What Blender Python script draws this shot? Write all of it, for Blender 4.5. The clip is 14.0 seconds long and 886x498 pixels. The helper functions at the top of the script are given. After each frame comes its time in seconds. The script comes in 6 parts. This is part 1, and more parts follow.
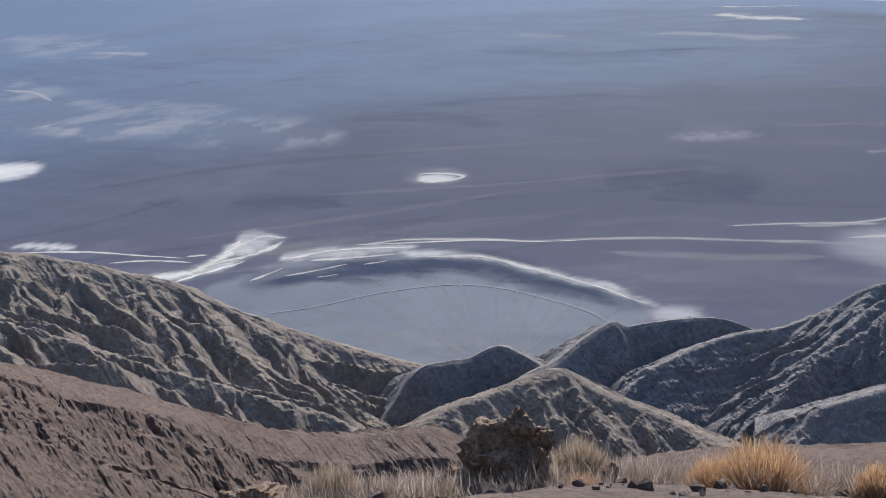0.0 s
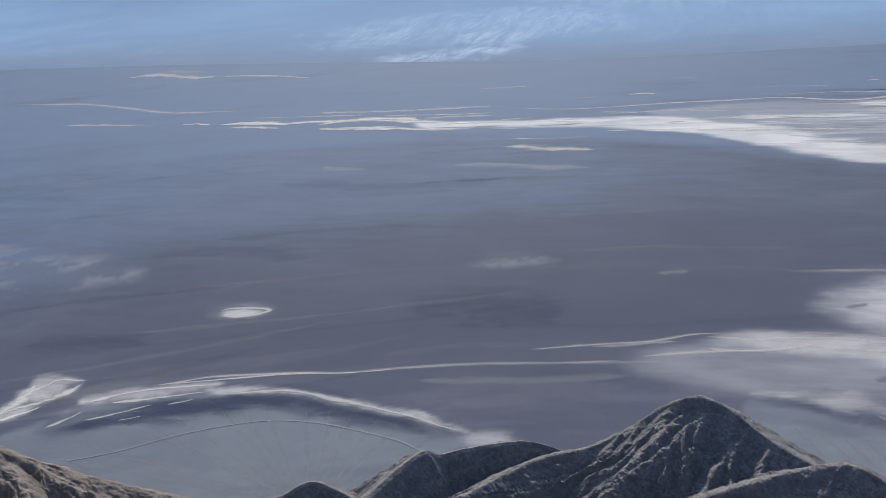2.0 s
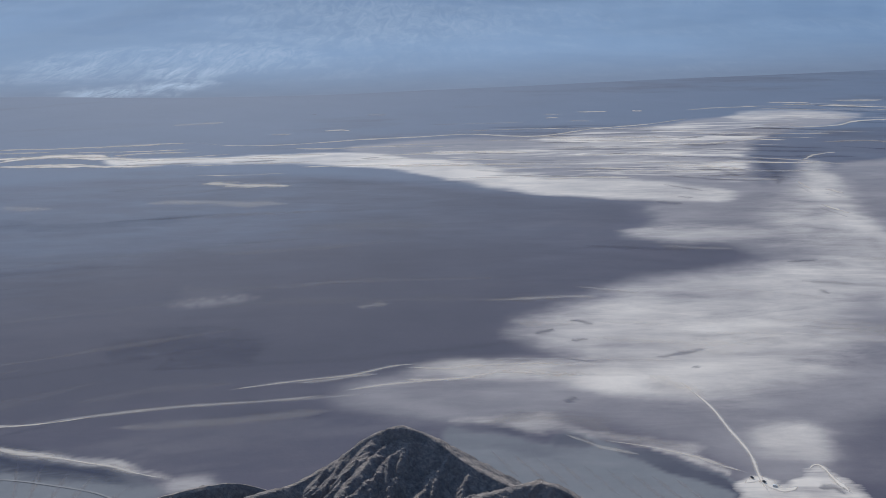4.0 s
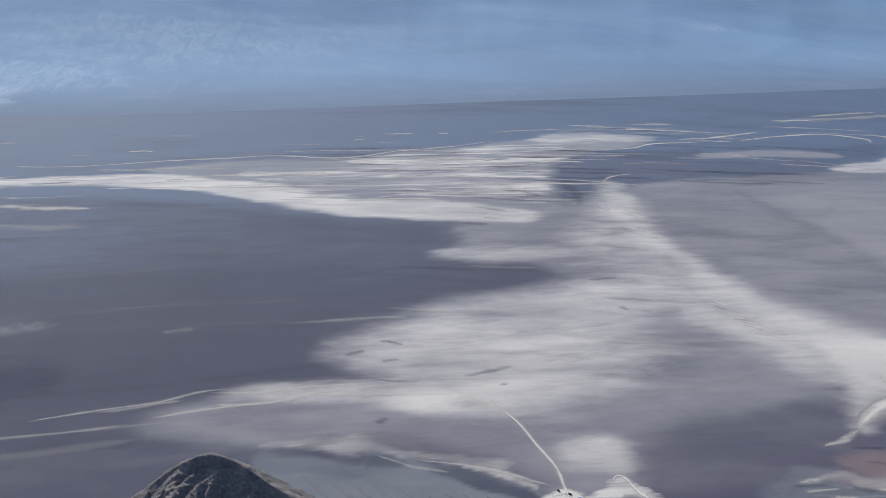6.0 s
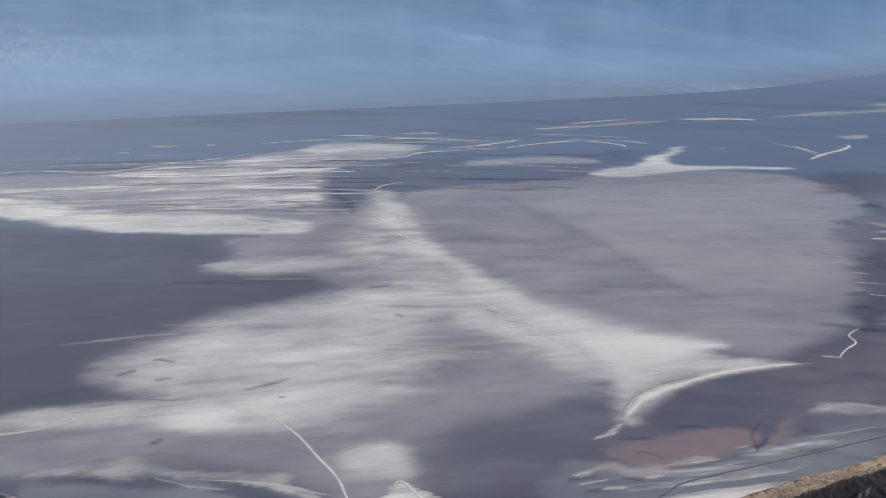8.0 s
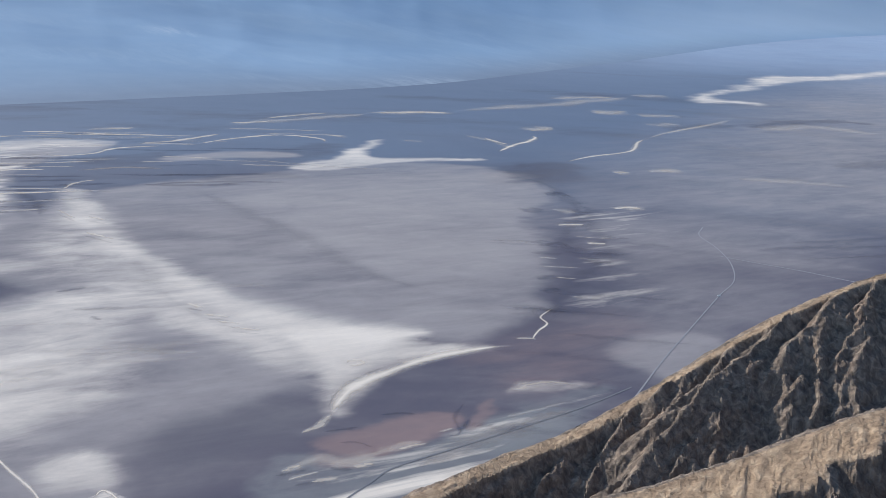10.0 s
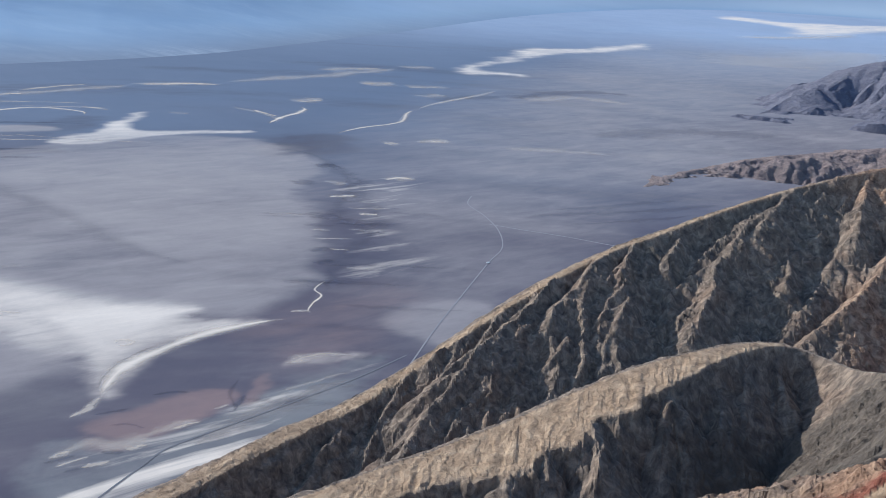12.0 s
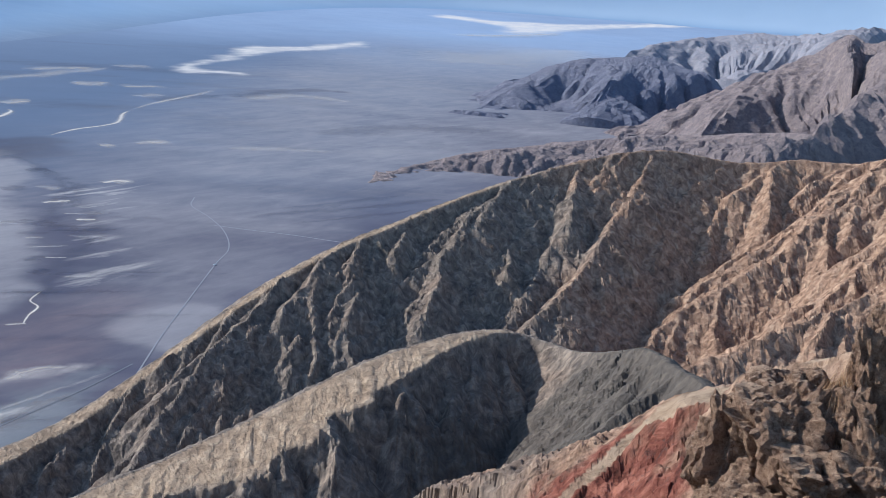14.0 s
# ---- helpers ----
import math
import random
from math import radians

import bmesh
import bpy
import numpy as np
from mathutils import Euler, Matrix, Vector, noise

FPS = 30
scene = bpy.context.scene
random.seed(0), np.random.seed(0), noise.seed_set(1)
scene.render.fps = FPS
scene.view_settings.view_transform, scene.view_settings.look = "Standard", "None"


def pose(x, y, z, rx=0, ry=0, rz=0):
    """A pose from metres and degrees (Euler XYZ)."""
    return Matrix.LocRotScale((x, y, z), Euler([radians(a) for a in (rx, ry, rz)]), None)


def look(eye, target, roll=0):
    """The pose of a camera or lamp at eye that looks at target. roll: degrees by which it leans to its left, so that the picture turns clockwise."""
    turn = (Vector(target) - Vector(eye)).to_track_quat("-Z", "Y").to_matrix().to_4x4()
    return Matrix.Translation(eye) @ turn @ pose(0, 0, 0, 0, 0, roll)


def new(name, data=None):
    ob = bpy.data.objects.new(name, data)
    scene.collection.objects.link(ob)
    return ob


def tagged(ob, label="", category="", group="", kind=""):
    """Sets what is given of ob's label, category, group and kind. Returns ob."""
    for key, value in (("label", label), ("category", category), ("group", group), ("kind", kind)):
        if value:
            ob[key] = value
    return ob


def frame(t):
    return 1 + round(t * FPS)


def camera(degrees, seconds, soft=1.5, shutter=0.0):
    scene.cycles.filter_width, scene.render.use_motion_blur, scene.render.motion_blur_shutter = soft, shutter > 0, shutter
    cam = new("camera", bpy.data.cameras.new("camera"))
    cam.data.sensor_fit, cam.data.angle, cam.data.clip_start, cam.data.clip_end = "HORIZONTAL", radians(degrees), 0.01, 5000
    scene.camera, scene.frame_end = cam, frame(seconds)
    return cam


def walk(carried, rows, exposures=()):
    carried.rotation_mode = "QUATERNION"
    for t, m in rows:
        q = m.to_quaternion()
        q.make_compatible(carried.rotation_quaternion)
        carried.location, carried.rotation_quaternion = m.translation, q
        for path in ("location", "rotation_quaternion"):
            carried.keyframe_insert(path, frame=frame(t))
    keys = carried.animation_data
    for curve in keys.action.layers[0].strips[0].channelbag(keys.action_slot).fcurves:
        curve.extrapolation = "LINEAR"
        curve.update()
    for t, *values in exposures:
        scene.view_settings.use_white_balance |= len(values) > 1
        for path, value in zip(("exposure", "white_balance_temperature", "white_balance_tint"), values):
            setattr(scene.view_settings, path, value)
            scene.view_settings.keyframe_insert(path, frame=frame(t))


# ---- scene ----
# The camera stands on a high overlook and pans from south-west to north-west over a salt valley.
EYE = 160.0
cam = camera(41.04, 14.0, soft=0.6)
ROWS = [
    (0.0, 116.03, -21.39, -4.89),
    (0.5, 115.14, -20.29, -4.41),
    (1.0, 113.50, -19.41, -4.26),
    (1.5, 108.86, -17.47, -4.37),
    (2.0, 105.74, -15.76, -3.64),
    (2.5, 103.07, -15.07, -3.54),
    (3.0, 99.19, -14.99, -3.10),
    (3.5, 94.30, -14.62, -1.97),
    (4.0, 90.66, -14.63, -1.27),
    (4.2, 89.33, -14.58, -0.70),
    (6.3, 80.10, -13.71, 0.55),
    (6.5, 79.39, -13.80, 0.71),
    (7.0, 77.26, -13.98, 0.72),
    (7.5, 73.88, -13.71, 0.85),
    (8.0, 69.94, -13.02, 1.15),
    (8.5, 66.60, -13.09, 1.44),
    (9.0, 62.60, -13.31, 1.71),
    (9.2, 60.97, -13.22, 1.88),
    (11.3, 47.87, -13.12, 3.66),
    (11.5, 46.85, -13.31, 3.78),
    (12.0, 43.91, -13.60, 3.78),
    (12.5, 40.22, -13.43, 4.36),
    (13.0, 37.71, -13.43, 4.60),
    (13.5, 34.51, -13.19, 4.67),
    (14.0, 30.46, -12.75, 4.51),
]


def aim(yaw, pitch, roll):
    return pose(0, 0, EYE, 0, 0, yaw) @ pose(0, 0, 0, 90 + pitch) @ pose(0, 0, 0, 0, 0, roll)


walk(cam, [(t, aim(yaw, pitch, roll)) for t, yaw, pitch, roll in ROWS],
     exposures=[(t, s, k, 8) for t, s, k in ((0.0, 0.42, 5550), (1.5, 0.20, 5560), (2.5, -0.04, 5600), (4.2, -0.12, 5650), (6.3, -0.04, 5750), (8.0, -0.04, 5850), (8.8, 0.06, 5800), (11.3, 0.20, 5600), (14.0, 0.30, 5300))])

# ---- light ----
SUN_AZ, SUN_EL = radians(-104), radians(26.5)
world = bpy.data.worlds.new("sky")
scene.world = world
world.use_nodes = True
wn = world.node_tree.nodes
sky = wn.new("ShaderNodeTexSky")
sky.sky_type, sky.sun_disc = "NISHITA", False
sky.sun_elevation, sky.sun_rotation = SUN_EL, SUN_AZ
sky.altitude, sky.air_density, sky.dust_density = 1600, 1.2, 1.5
wn["Background"].inputs["Strength"].default_value = 0.15
world.node_tree.links.new(sky.outputs[0], wn["Background"].inputs["Color"])
sun = new("sun", bpy.data.lights.new("sun", "SUN"))
sun.data.energy, sun.data.angle, sun.data.color = 4.8, radians(0.6), (1.0, 0.885, 0.735)
toward = Vector((math.sin(SUN_AZ) * math.cos(SUN_EL), math.cos(SUN_AZ) * math.cos(SUN_EL), math.sin(SUN_EL)))
sun.matrix_world = look(toward * 600, (0, 0, 0))


# ---- noise on arrays ----
def lattice(ix, iy, seed):
    n = (ix.astype(np.int64) * 374761393 + iy.astype(np.int64) * 668265263 + seed * 974634777) & 0x7FFFFFFF
    n = ((n ^ (n >> 13)) * 1274126177) & 0x7FFFFFFF
    return ((n ^ (n >> 16)) & 0xFFFF) / 65535.0


def grain(x, y, seed=0):
    x, y = np.asarray(x, float), np.asarray(y, float)
    ix, iy = np.floor(x), np.floor(y)
    fx, fy = x - ix, y - iy
    fx, fy = fx * fx * (3 - 2 * fx), fy * fy * (3 - 2 * fy)
    a, b = lattice(ix, iy, seed), lattice(ix + 1, iy, seed)
    c, d = lattice(ix, iy + 1, seed), lattice(ix + 1, iy + 1, seed)
    return (a * (1 - fx) + b * fx) * (1 - fy) + (c * (1 - fx) + d * fx) * fy


def fbm(x, y, seed=0, octaves=4, gain=0.5):
    total, amp, norm = 0.0, 1.0, 0.0
    for k in range(octaves):
        total, norm = total + amp * grain(x, y, seed + 7 * k), norm + amp
        x, y, amp = np.asarray(x) * 2.03 + 3.1, np.asarray(y) * 2.03 + 1.7, amp * gain
    return total / norm


def ridged(x, y, seed=0):
    return 1 - np.abs(2 * grain(x, y, seed) - 1)


def ease(a, b, v):
    v = np.clip((v - a) / (b - a), 0, 1)
    return v * v * (3 - 2 * v)


# ---- materials ----
def nodes_of(name, rough=0.9):
    m = bpy.data.materials.new(name)
    m.use_nodes = True
    nt = m.node_tree
    b = nt.nodes["Principled BSDF"]
    b.inputs["Roughness"].default_value = rough
    b.inputs["Specular IOR Level"].default_value = 0.2
    return m, nt, b


def add(nt, kind, **inputs):
    n = nt.nodes.new(kind)
    for k, v in inputs.items():
        n.inputs[k.replace("_", " ")].default_value = v
    return n


def noise_node(nt, vec, scale, detail=6, rough=0.6, distort=0.0):
    n = add(nt, "ShaderNodeTexNoise", Scale=scale, Detail=detail, Roughness=rough, Distortion=distort)
    nt.links.new(vec, n.inputs["Vector"])
    return n.outputs["Fac"]


def ramp(nt, fac, stops):
    n = nt.nodes.new("ShaderNodeValToRGB")
    while len(n.color_ramp.elements) < len(stops):
        n.color_ramp.elements.new(0.5)
    for e, (p, c) in zip(n.color_ramp.elements, stops):
        e.position, e.color = p, (*c, 1) if len(c) == 3 else (c[0], c[0], c[0], 1)
    nt.links.new(fac, n.inputs["Fac"])
    return n.outputs["Color"]


def mix(nt, fac, a, b, blend="MIX"):
    n = nt.nodes.new("ShaderNodeMix")
    n.data_type, n.blend_type = "RGBA", blend
    for sock, v in ((n.inputs[0], fac), (n.inputs[6], a), (n.inputs[7], b)):
        if isinstance(v, (int, float)):
            sock.default_value = v
        elif isinstance(v, tuple):
            sock.default_value = (*v, 1)
        else:
            nt.links.new(v, sock)
    return n.outputs[2]


def calc(nt, op, a, b=0.0, clamp=False):
    n = nt.nodes.new("ShaderNodeMath")
    n.operation, n.use_clamp = op, clamp
    for sock, v in zip(n.inputs, (a, b)):
        if isinstance(v, (int, float)):
            sock.default_value = v
        else:
            nt.links.new(v, sock)
    return n.outputs[0]


def attr(nt, name):
    n = nt.nodes.new("ShaderNodeAttribute")
    n.attribute_name = name
    return n.outputs["Fac"]


def bump(nt, b, height, distance, strength=1.0):
    n = add(nt, "ShaderNodeBump", Strength=strength, Distance=distance)
    nt.links.new(height, n.inputs["Height"])
    nt.links.new(n.outputs[0], b.inputs["Normal"])


def place(nt, scale=(1, 1, 1)):
    c = nt.nodes.new("ShaderNodeTexCoord")
    m = nt.nodes.new("ShaderNodeMapping")
    m.inputs["Scale"].default_value = scale
    nt.links.new(c.outputs["Object"], m.inputs["Vector"])
    return m.outputs[0]


def rock_material(name, dark, mid, pale, flat, flat_amount=0.5, size=1.0, bumps=0.8):
    """Weathered desert rock: mottled colour, pale debris on the gentler ground, gritty relief."""
    m, nt, b = nodes_of(name, 0.95)
    at = place(nt)
    big = noise_node(nt, at, 0.035 / size, 5, 0.6, 0.5)
    fine = noise_node(nt, at, 0.8 / size, 10, 0.78)
    spots = noise_node(nt, at, 1.3 / size, 7, 0.72)
    col = ramp(nt, fine, [(0.32, dark), (0.5, mid), (0.70, pale)])
    col = mix(nt, ramp(nt, big, [(0.40, (0,)), (0.62, (1,))]), col, mix(nt, 0.55, col, mid))
    geo = nt.nodes.new("ShaderNodeNewGeometry")
    sep = nt.nodes.new("ShaderNodeSeparateXYZ")
    nt.links.new(geo.outputs["Normal"], sep.inputs[0])
    level = calc(nt, "ADD", sep.outputs["Z"], calc(nt, "MULTIPLY", calc(nt, "SUBTRACT", fine, 0.5), 0.5))
    lay = calc(nt, "MULTIPLY", ramp(nt, level, [(0.76, (0,)), (0.94, (1,))]), flat_amount)
    col = mix(nt, lay, col, flat)
    patch = noise_node(nt, at, 0.16 / size, 8, 0.7, 0.8)
    col = mix(nt, ramp(nt, patch, [(0.50, (0,)), (0.64, (0.45,))]), col, dark)
    crumbs = ramp(nt, spots, [(0.56, (0,)), (0.60, (1,))])
    col = mix(nt, calc(nt, "MULTIPLY", crumbs, 0.5), col, dark)
    nt.links.new(col, b.inputs["Base Color"])
    h = calc(nt, "ADD", fine, calc(nt, "MULTIPLY", spots, 0.4))
    bump(nt, b, h, 1.2 * size * bumps)
    return m


def floor_material():
    """Valley floor: mauve mud, silt, salt crust, red flats and gravel fans by their own fields."""
    m, nt, b = nodes_of("valley_floor", 0.9)
    b.inputs["Specular IOR Level"].default_value = 0.09
    at = place(nt)
    broad = noise_node(nt, at, 0.0045, 6, 0.6, 0.4)
    fine = noise_node(nt, at, 0.05, 8, 0.7, 0.3)
    grit = noise_node(nt, at, 0.35, 6, 0.7)
    mid = noise_node(nt, at, 0.014, 7, 0.68, 0.6)
    torn = noise_node(nt, place(nt, (1.0, 0.34, 1.0)), 0.045, 10, 0.66, 0.45)
    wisp = noise_node(nt, place(nt, (1.0, 0.30, 1.0)), 0.060, 9, 0.64, 1.0)
    torn = calc(nt, "ADD", calc(nt, "MULTIPLY", calc(nt, "SUBTRACT", torn, 0.5), 2.0), calc(nt, "MULTIPLY", calc(nt, "SUBTRACT", wisp, 0.5), 1.4))
    veil = noise_node(nt, place(nt, (1.0, 0.4, 1.0)), 0.022, 7, 0.6, 0.6)

    def frayed(key, amount=2.6):
        v = attr(nt, key)
        edge = calc(nt, "MULTIPLY", calc(nt, "MULTIPLY", v, calc(nt, "SUBTRACT", 1.0, v)), amount)
        return calc(nt, "ADD", v, calc(nt, "MULTIPLY", edge, torn), True)

    mud = ramp(nt, broad, [(0.30, (0.078, 0.077, 0.108)), (0.5, (0.092, 0.087, 0.117)), (0.72, (0.118, 0.104, 0.130))])
    mud = mix(nt, ramp(nt, mid, [(0.44, (0,)), (0.70, (0.5,))]), mud, (0.130, 0.118, 0.140))
    # distance haze, put into the mud's colour as a blue tint
    mud = mix(nt, attr(nt, "blue_haze"), mud, mix(nt, mid, (0.112, 0.148, 0.214), (0.142, 0.180, 0.248)))
    col = mix(nt, frayed("fan"), mud, mix(nt, fine, (0.15, 0.160, 0.172), (0.255, 0.258, 0.258)))
    col = mix(nt, frayed("dark", 2.0), col, mix(nt, mid, (0.048, 0.051, 0.078), (0.074, 0.074, 0.102)))
    col = mix(nt, frayed("silt", 1.5), col, mix(nt, fine, (0.335, 0.305, 0.295), (0.41, 0.375, 0.358)))
    # paler haze tint painted on the farthest floor
    col = mix(nt, attr(nt, "far_haze"), col, mix(nt, mid, (0.28, 0.36, 0.485), (0.37, 0.44, 0.55)))
    col = mix(nt, frayed("red"), col, mix(nt, fine, (0.21, 0.150, 0.148), (0.275, 0.200, 0.193)))
    crust = mix(nt, fine, (0.72, 0.635, 0.54), (0.87, 0.78, 0.665))
    amount = calc(nt, "MULTIPLY", frayed("salt", 2.4), ramp(nt, veil, [(0.34, (0.66,)), (0.58, (1,))]))
    braid = noise_node(nt, place(nt, (1.0, 0.16, 1.0)), 0.050, 9, 0.62, 0.5)
    sheet = noise_node(nt, place(nt, (1.0, 0.25, 1.0)), 0.016, 6, 0.6, 0.4)
    braid = calc(nt, "ADD", calc(nt, "MULTIPLY", calc(nt, "SUBTRACT", braid, 0.5), 3.2), calc(nt, "MULTIPLY", calc(nt, "SUBTRACT", sheet, 0.5), 1.2))
    hard = calc(nt, "ADD", attr(nt, "crust"), braid)
    hard = calc(nt, "MULTIPLY", ramp(nt, hard, [(0.30, (0,)), (0.52, (0.5,)), (0.80, (1,))]), ramp(nt, attr(nt, "crust"), [(0.04, (0,)), (0.25, (0.9,))]))
    col = mix(nt, calc(nt, "MAXIMUM", amount, hard), col, crust)
    col = mix(nt, calc(nt, "MULTIPLY", grit, 0.12), col, (0.10, 0.10, 0.13))
    nt.links.new(col, b.inputs["Base Color"])
    bump(nt, b, grit, 0.25, 0.5)
    return m


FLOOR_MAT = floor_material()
ROCK_SOUTH = rock_material("grey_brown_rock", (0.112, 0.088, 0.072), (0.240, 0.184, 0.142), (0.37, 0.287, 0.220), (0.35, 0.270, 0.202), 0.6, 1.0, 0.5)
ROCK_BROWN = rock_material("brown_scree", (0.058, 0.038, 0.031), (0.140, 0.092, 0.070), (0.24, 0.165, 0.124), (0.220, 0.148, 0.110), 0.65, 0.6, 0.5)
ROCK_GREY = rock_material("dark_grey_rock", (0.085, 0.078, 0.080), (0.210, 0.182, 0.168), (0.36, 0.302, 0.262), (0.35, 0.290, 0.245), 0.6, 1.0, 0.5)
# haze of the farthest range painted in: lighter, bluer rock
ROCK_HAZED = rock_material("hazed_far_rock", (0.19, 0.19, 0.225), (0.27, 0.255, 0.275), (0.40, 0.36, 0.345), (0.37, 0.325, 0.315), 0.6, 5.0, 0.5)
ROCK_CRAG = rock_material("rust_brown_crag", (0.068, 0.040, 0.028), (0.36, 0.222, 0.140), (0.68, 0.47, 0.31), (0.60, 0.41, 0.265), 0.6, 0.09, 1.3)
ROCK_GROUND = rock_material("gravelly_ground", (0.070, 0.048, 0.040), (0.19, 0.130, 0.100), (0.35, 0.255, 0.20), (0.30, 0.21, 0.16), 0.6, 0.12)
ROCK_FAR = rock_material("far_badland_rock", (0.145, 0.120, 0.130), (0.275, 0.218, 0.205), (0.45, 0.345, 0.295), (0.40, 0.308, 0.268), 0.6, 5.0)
# dark rock lifted toward blue, with the haze mixed into its colour
ROCK_DARK_HAZED = rock_material("hazed_basalt_hill", (0.125, 0.130, 0.175), (0.185, 0.185, 0.235), (0.27, 0.255, 0.28), (0.25, 0.235, 0.262), 0.4, 5.0)


def mountain_material():
    """Bare mountain rock: olive grey to orange brown by its beds, tan debris where it lies gently, one red bed."""
    m, nt, b = nodes_of("mountain_rock", 0.95)
    at = place(nt)
    big = noise_node(nt, at, 0.06, 6, 0.62, 0.6)
    fine = noise_node(nt, place(nt, (1.0, 1.0, 0.7)), 0.45, 9, 0.68, 0.6)
    grit = noise_node(nt, at, 3.2, 6, 0.7)
    grey = ramp(nt, fine, [(0.32, (0.078, 0.063, 0.054)), (0.5, (0.200, 0.157, 0.122)), (0.70, (0.40, 0.312, 0.232))])
    warm = ramp(nt, fine, [(0.32, (0.115, 0.069, 0.046)), (0.5, (0.34, 0.208, 0.132)), (0.70, (0.60, 0.405, 0.26))])
    beds = calc(nt, "ADD", attr(nt, "warm"), calc(nt, "MULTIPLY", calc(nt, "SUBTRACT", big, 0.5), 1.5), True)
    col = mix(nt, beds, grey, warm)
    tan = ramp(nt, fine, [(0.32, (0.235, 0.160, 0.100)), (0.5, (0.41, 0.288, 0.184)), (0.70, (0.56, 0.415, 0.275))])
    col = mix(nt, calc(nt, "ADD", attr(nt, "loose"), calc(nt, "MULTIPLY", calc(nt, "SUBTRACT", fine, 0.5), 0.5), True), col, tan)
    rust = ramp(nt, fine, [(0.36, (0.060, 0.023, 0.016)), (0.5, (0.200, 0.064, 0.040)), (0.66, (0.38, 0.155, 0.098))])
    col = mix(nt, attr(nt, "red"), col, rust)
    # colour darkened over the dome to dim its sunlit face
    col = mix(nt, attr(nt, "dimmed"), col, mix(nt, fine, (0.040, 0.035, 0.031), (0.150, 0.125, 0.100)))
    stones = ramp(nt, noise_node(nt, at, 1.1, 5, 0.65), [(0.60, (0,)), (0.66, (0.45,))])
    col = mix(nt, stones, col, (0.085, 0.067, 0.056))
    nt.links.new(col, b.inputs["Base Color"])
    bump(nt, b, calc(nt, "ADD", fine, calc(nt, "MULTIPLY", grit, 0.25)), 1.0)
    return m


ROCK_MOUNTAIN = mountain_material()


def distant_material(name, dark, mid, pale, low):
    """Slopes far across the valley painted blue-grey as haze, paler where screes and washes run down."""
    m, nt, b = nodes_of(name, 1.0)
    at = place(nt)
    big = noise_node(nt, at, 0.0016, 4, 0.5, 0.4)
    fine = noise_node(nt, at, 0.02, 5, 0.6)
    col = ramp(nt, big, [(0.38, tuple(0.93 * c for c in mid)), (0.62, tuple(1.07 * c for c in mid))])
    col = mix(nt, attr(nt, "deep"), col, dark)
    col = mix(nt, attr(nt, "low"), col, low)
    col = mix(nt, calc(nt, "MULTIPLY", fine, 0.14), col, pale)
    col = mix(nt, attr(nt, "north_haze"), col, pale)
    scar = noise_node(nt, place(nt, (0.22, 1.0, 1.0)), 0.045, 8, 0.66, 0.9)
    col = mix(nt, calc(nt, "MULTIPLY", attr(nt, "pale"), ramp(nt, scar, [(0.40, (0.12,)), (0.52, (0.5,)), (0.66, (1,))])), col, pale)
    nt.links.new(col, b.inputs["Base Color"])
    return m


RANGE_WEST = distant_material("haze_blue_slopes", (0.165, 0.265, 0.40), (0.210, 0.315, 0.445), (0.47, 0.545, 0.615), (0.126, 0.152, 0.205))


# ---- meshes ----
def grid_mesh(name, pts, mat, attrs=None, smooth=True):
    """One mesh from a rows x columns array of places."""
    rows, cols = pts.shape[:2]
    i = np.arange(rows * cols).reshape(rows, cols)
    quads = np.stack([i[:-1, :-1], i[1:, :-1], i[1:, 1:], i[:-1, 1:]], -1).reshape(-1, 4)
    me = bpy.data.meshes.new(name)
    me.vertices.add(rows * cols)
    me.vertices.foreach_set("co", pts.reshape(-1).astype(np.float32))
    me.loops.add(quads.size)
    me.loops.foreach_set("vertex_index", quads.reshape(-1).astype(np.int32))
    me.polygons.add(len(quads))
    me.polygons.foreach_set("loop_start", np.arange(0, quads.size, 4, dtype=np.int32))
    me.polygons.foreach_set("use_smooth", np.full(len(quads), smooth))
    me.update(calc_edges=True)
    for key, val in (attrs or {}).items():
        me.attributes.new(key, "FLOAT", "POINT").data.foreach_set("value", val.reshape(-1).astype(np.float32))
    me.materials.append(mat)
    return me


def spline(points, n):
    """n places along a smooth curve through the points, evenly spaced."""
    p = np.array(points, float)
    p = np.vstack([2 * p[0] - p[1], p, 2 * p[-1] - p[-2]])
    fine = []
    for k in range(1, len(p) - 2):
        t = np.linspace(0, 1, 24, endpoint=False)[:, None]
        a, b, c, d = p[k - 1], p[k], p[k + 1], p[k + 2]
        fine.append(0.5 * (2 * b + (c - a) * t + (2 * a - 5 * b + 4 * c - d) * t * t + (3 * b - a - 3 * c + d) * t ** 3))
    fine = np.vstack(fine + [p[-2:-1]])
    run = np.concatenate([[0], np.cumsum(np.linalg.norm(np.diff(fine[:, :2], axis=0), axis=1))])
    at = np.linspace(0, run[-1], n)
    return np.stack([np.interp(at, run, fine[:, k]) for k in range(p.shape[1])], 1), at


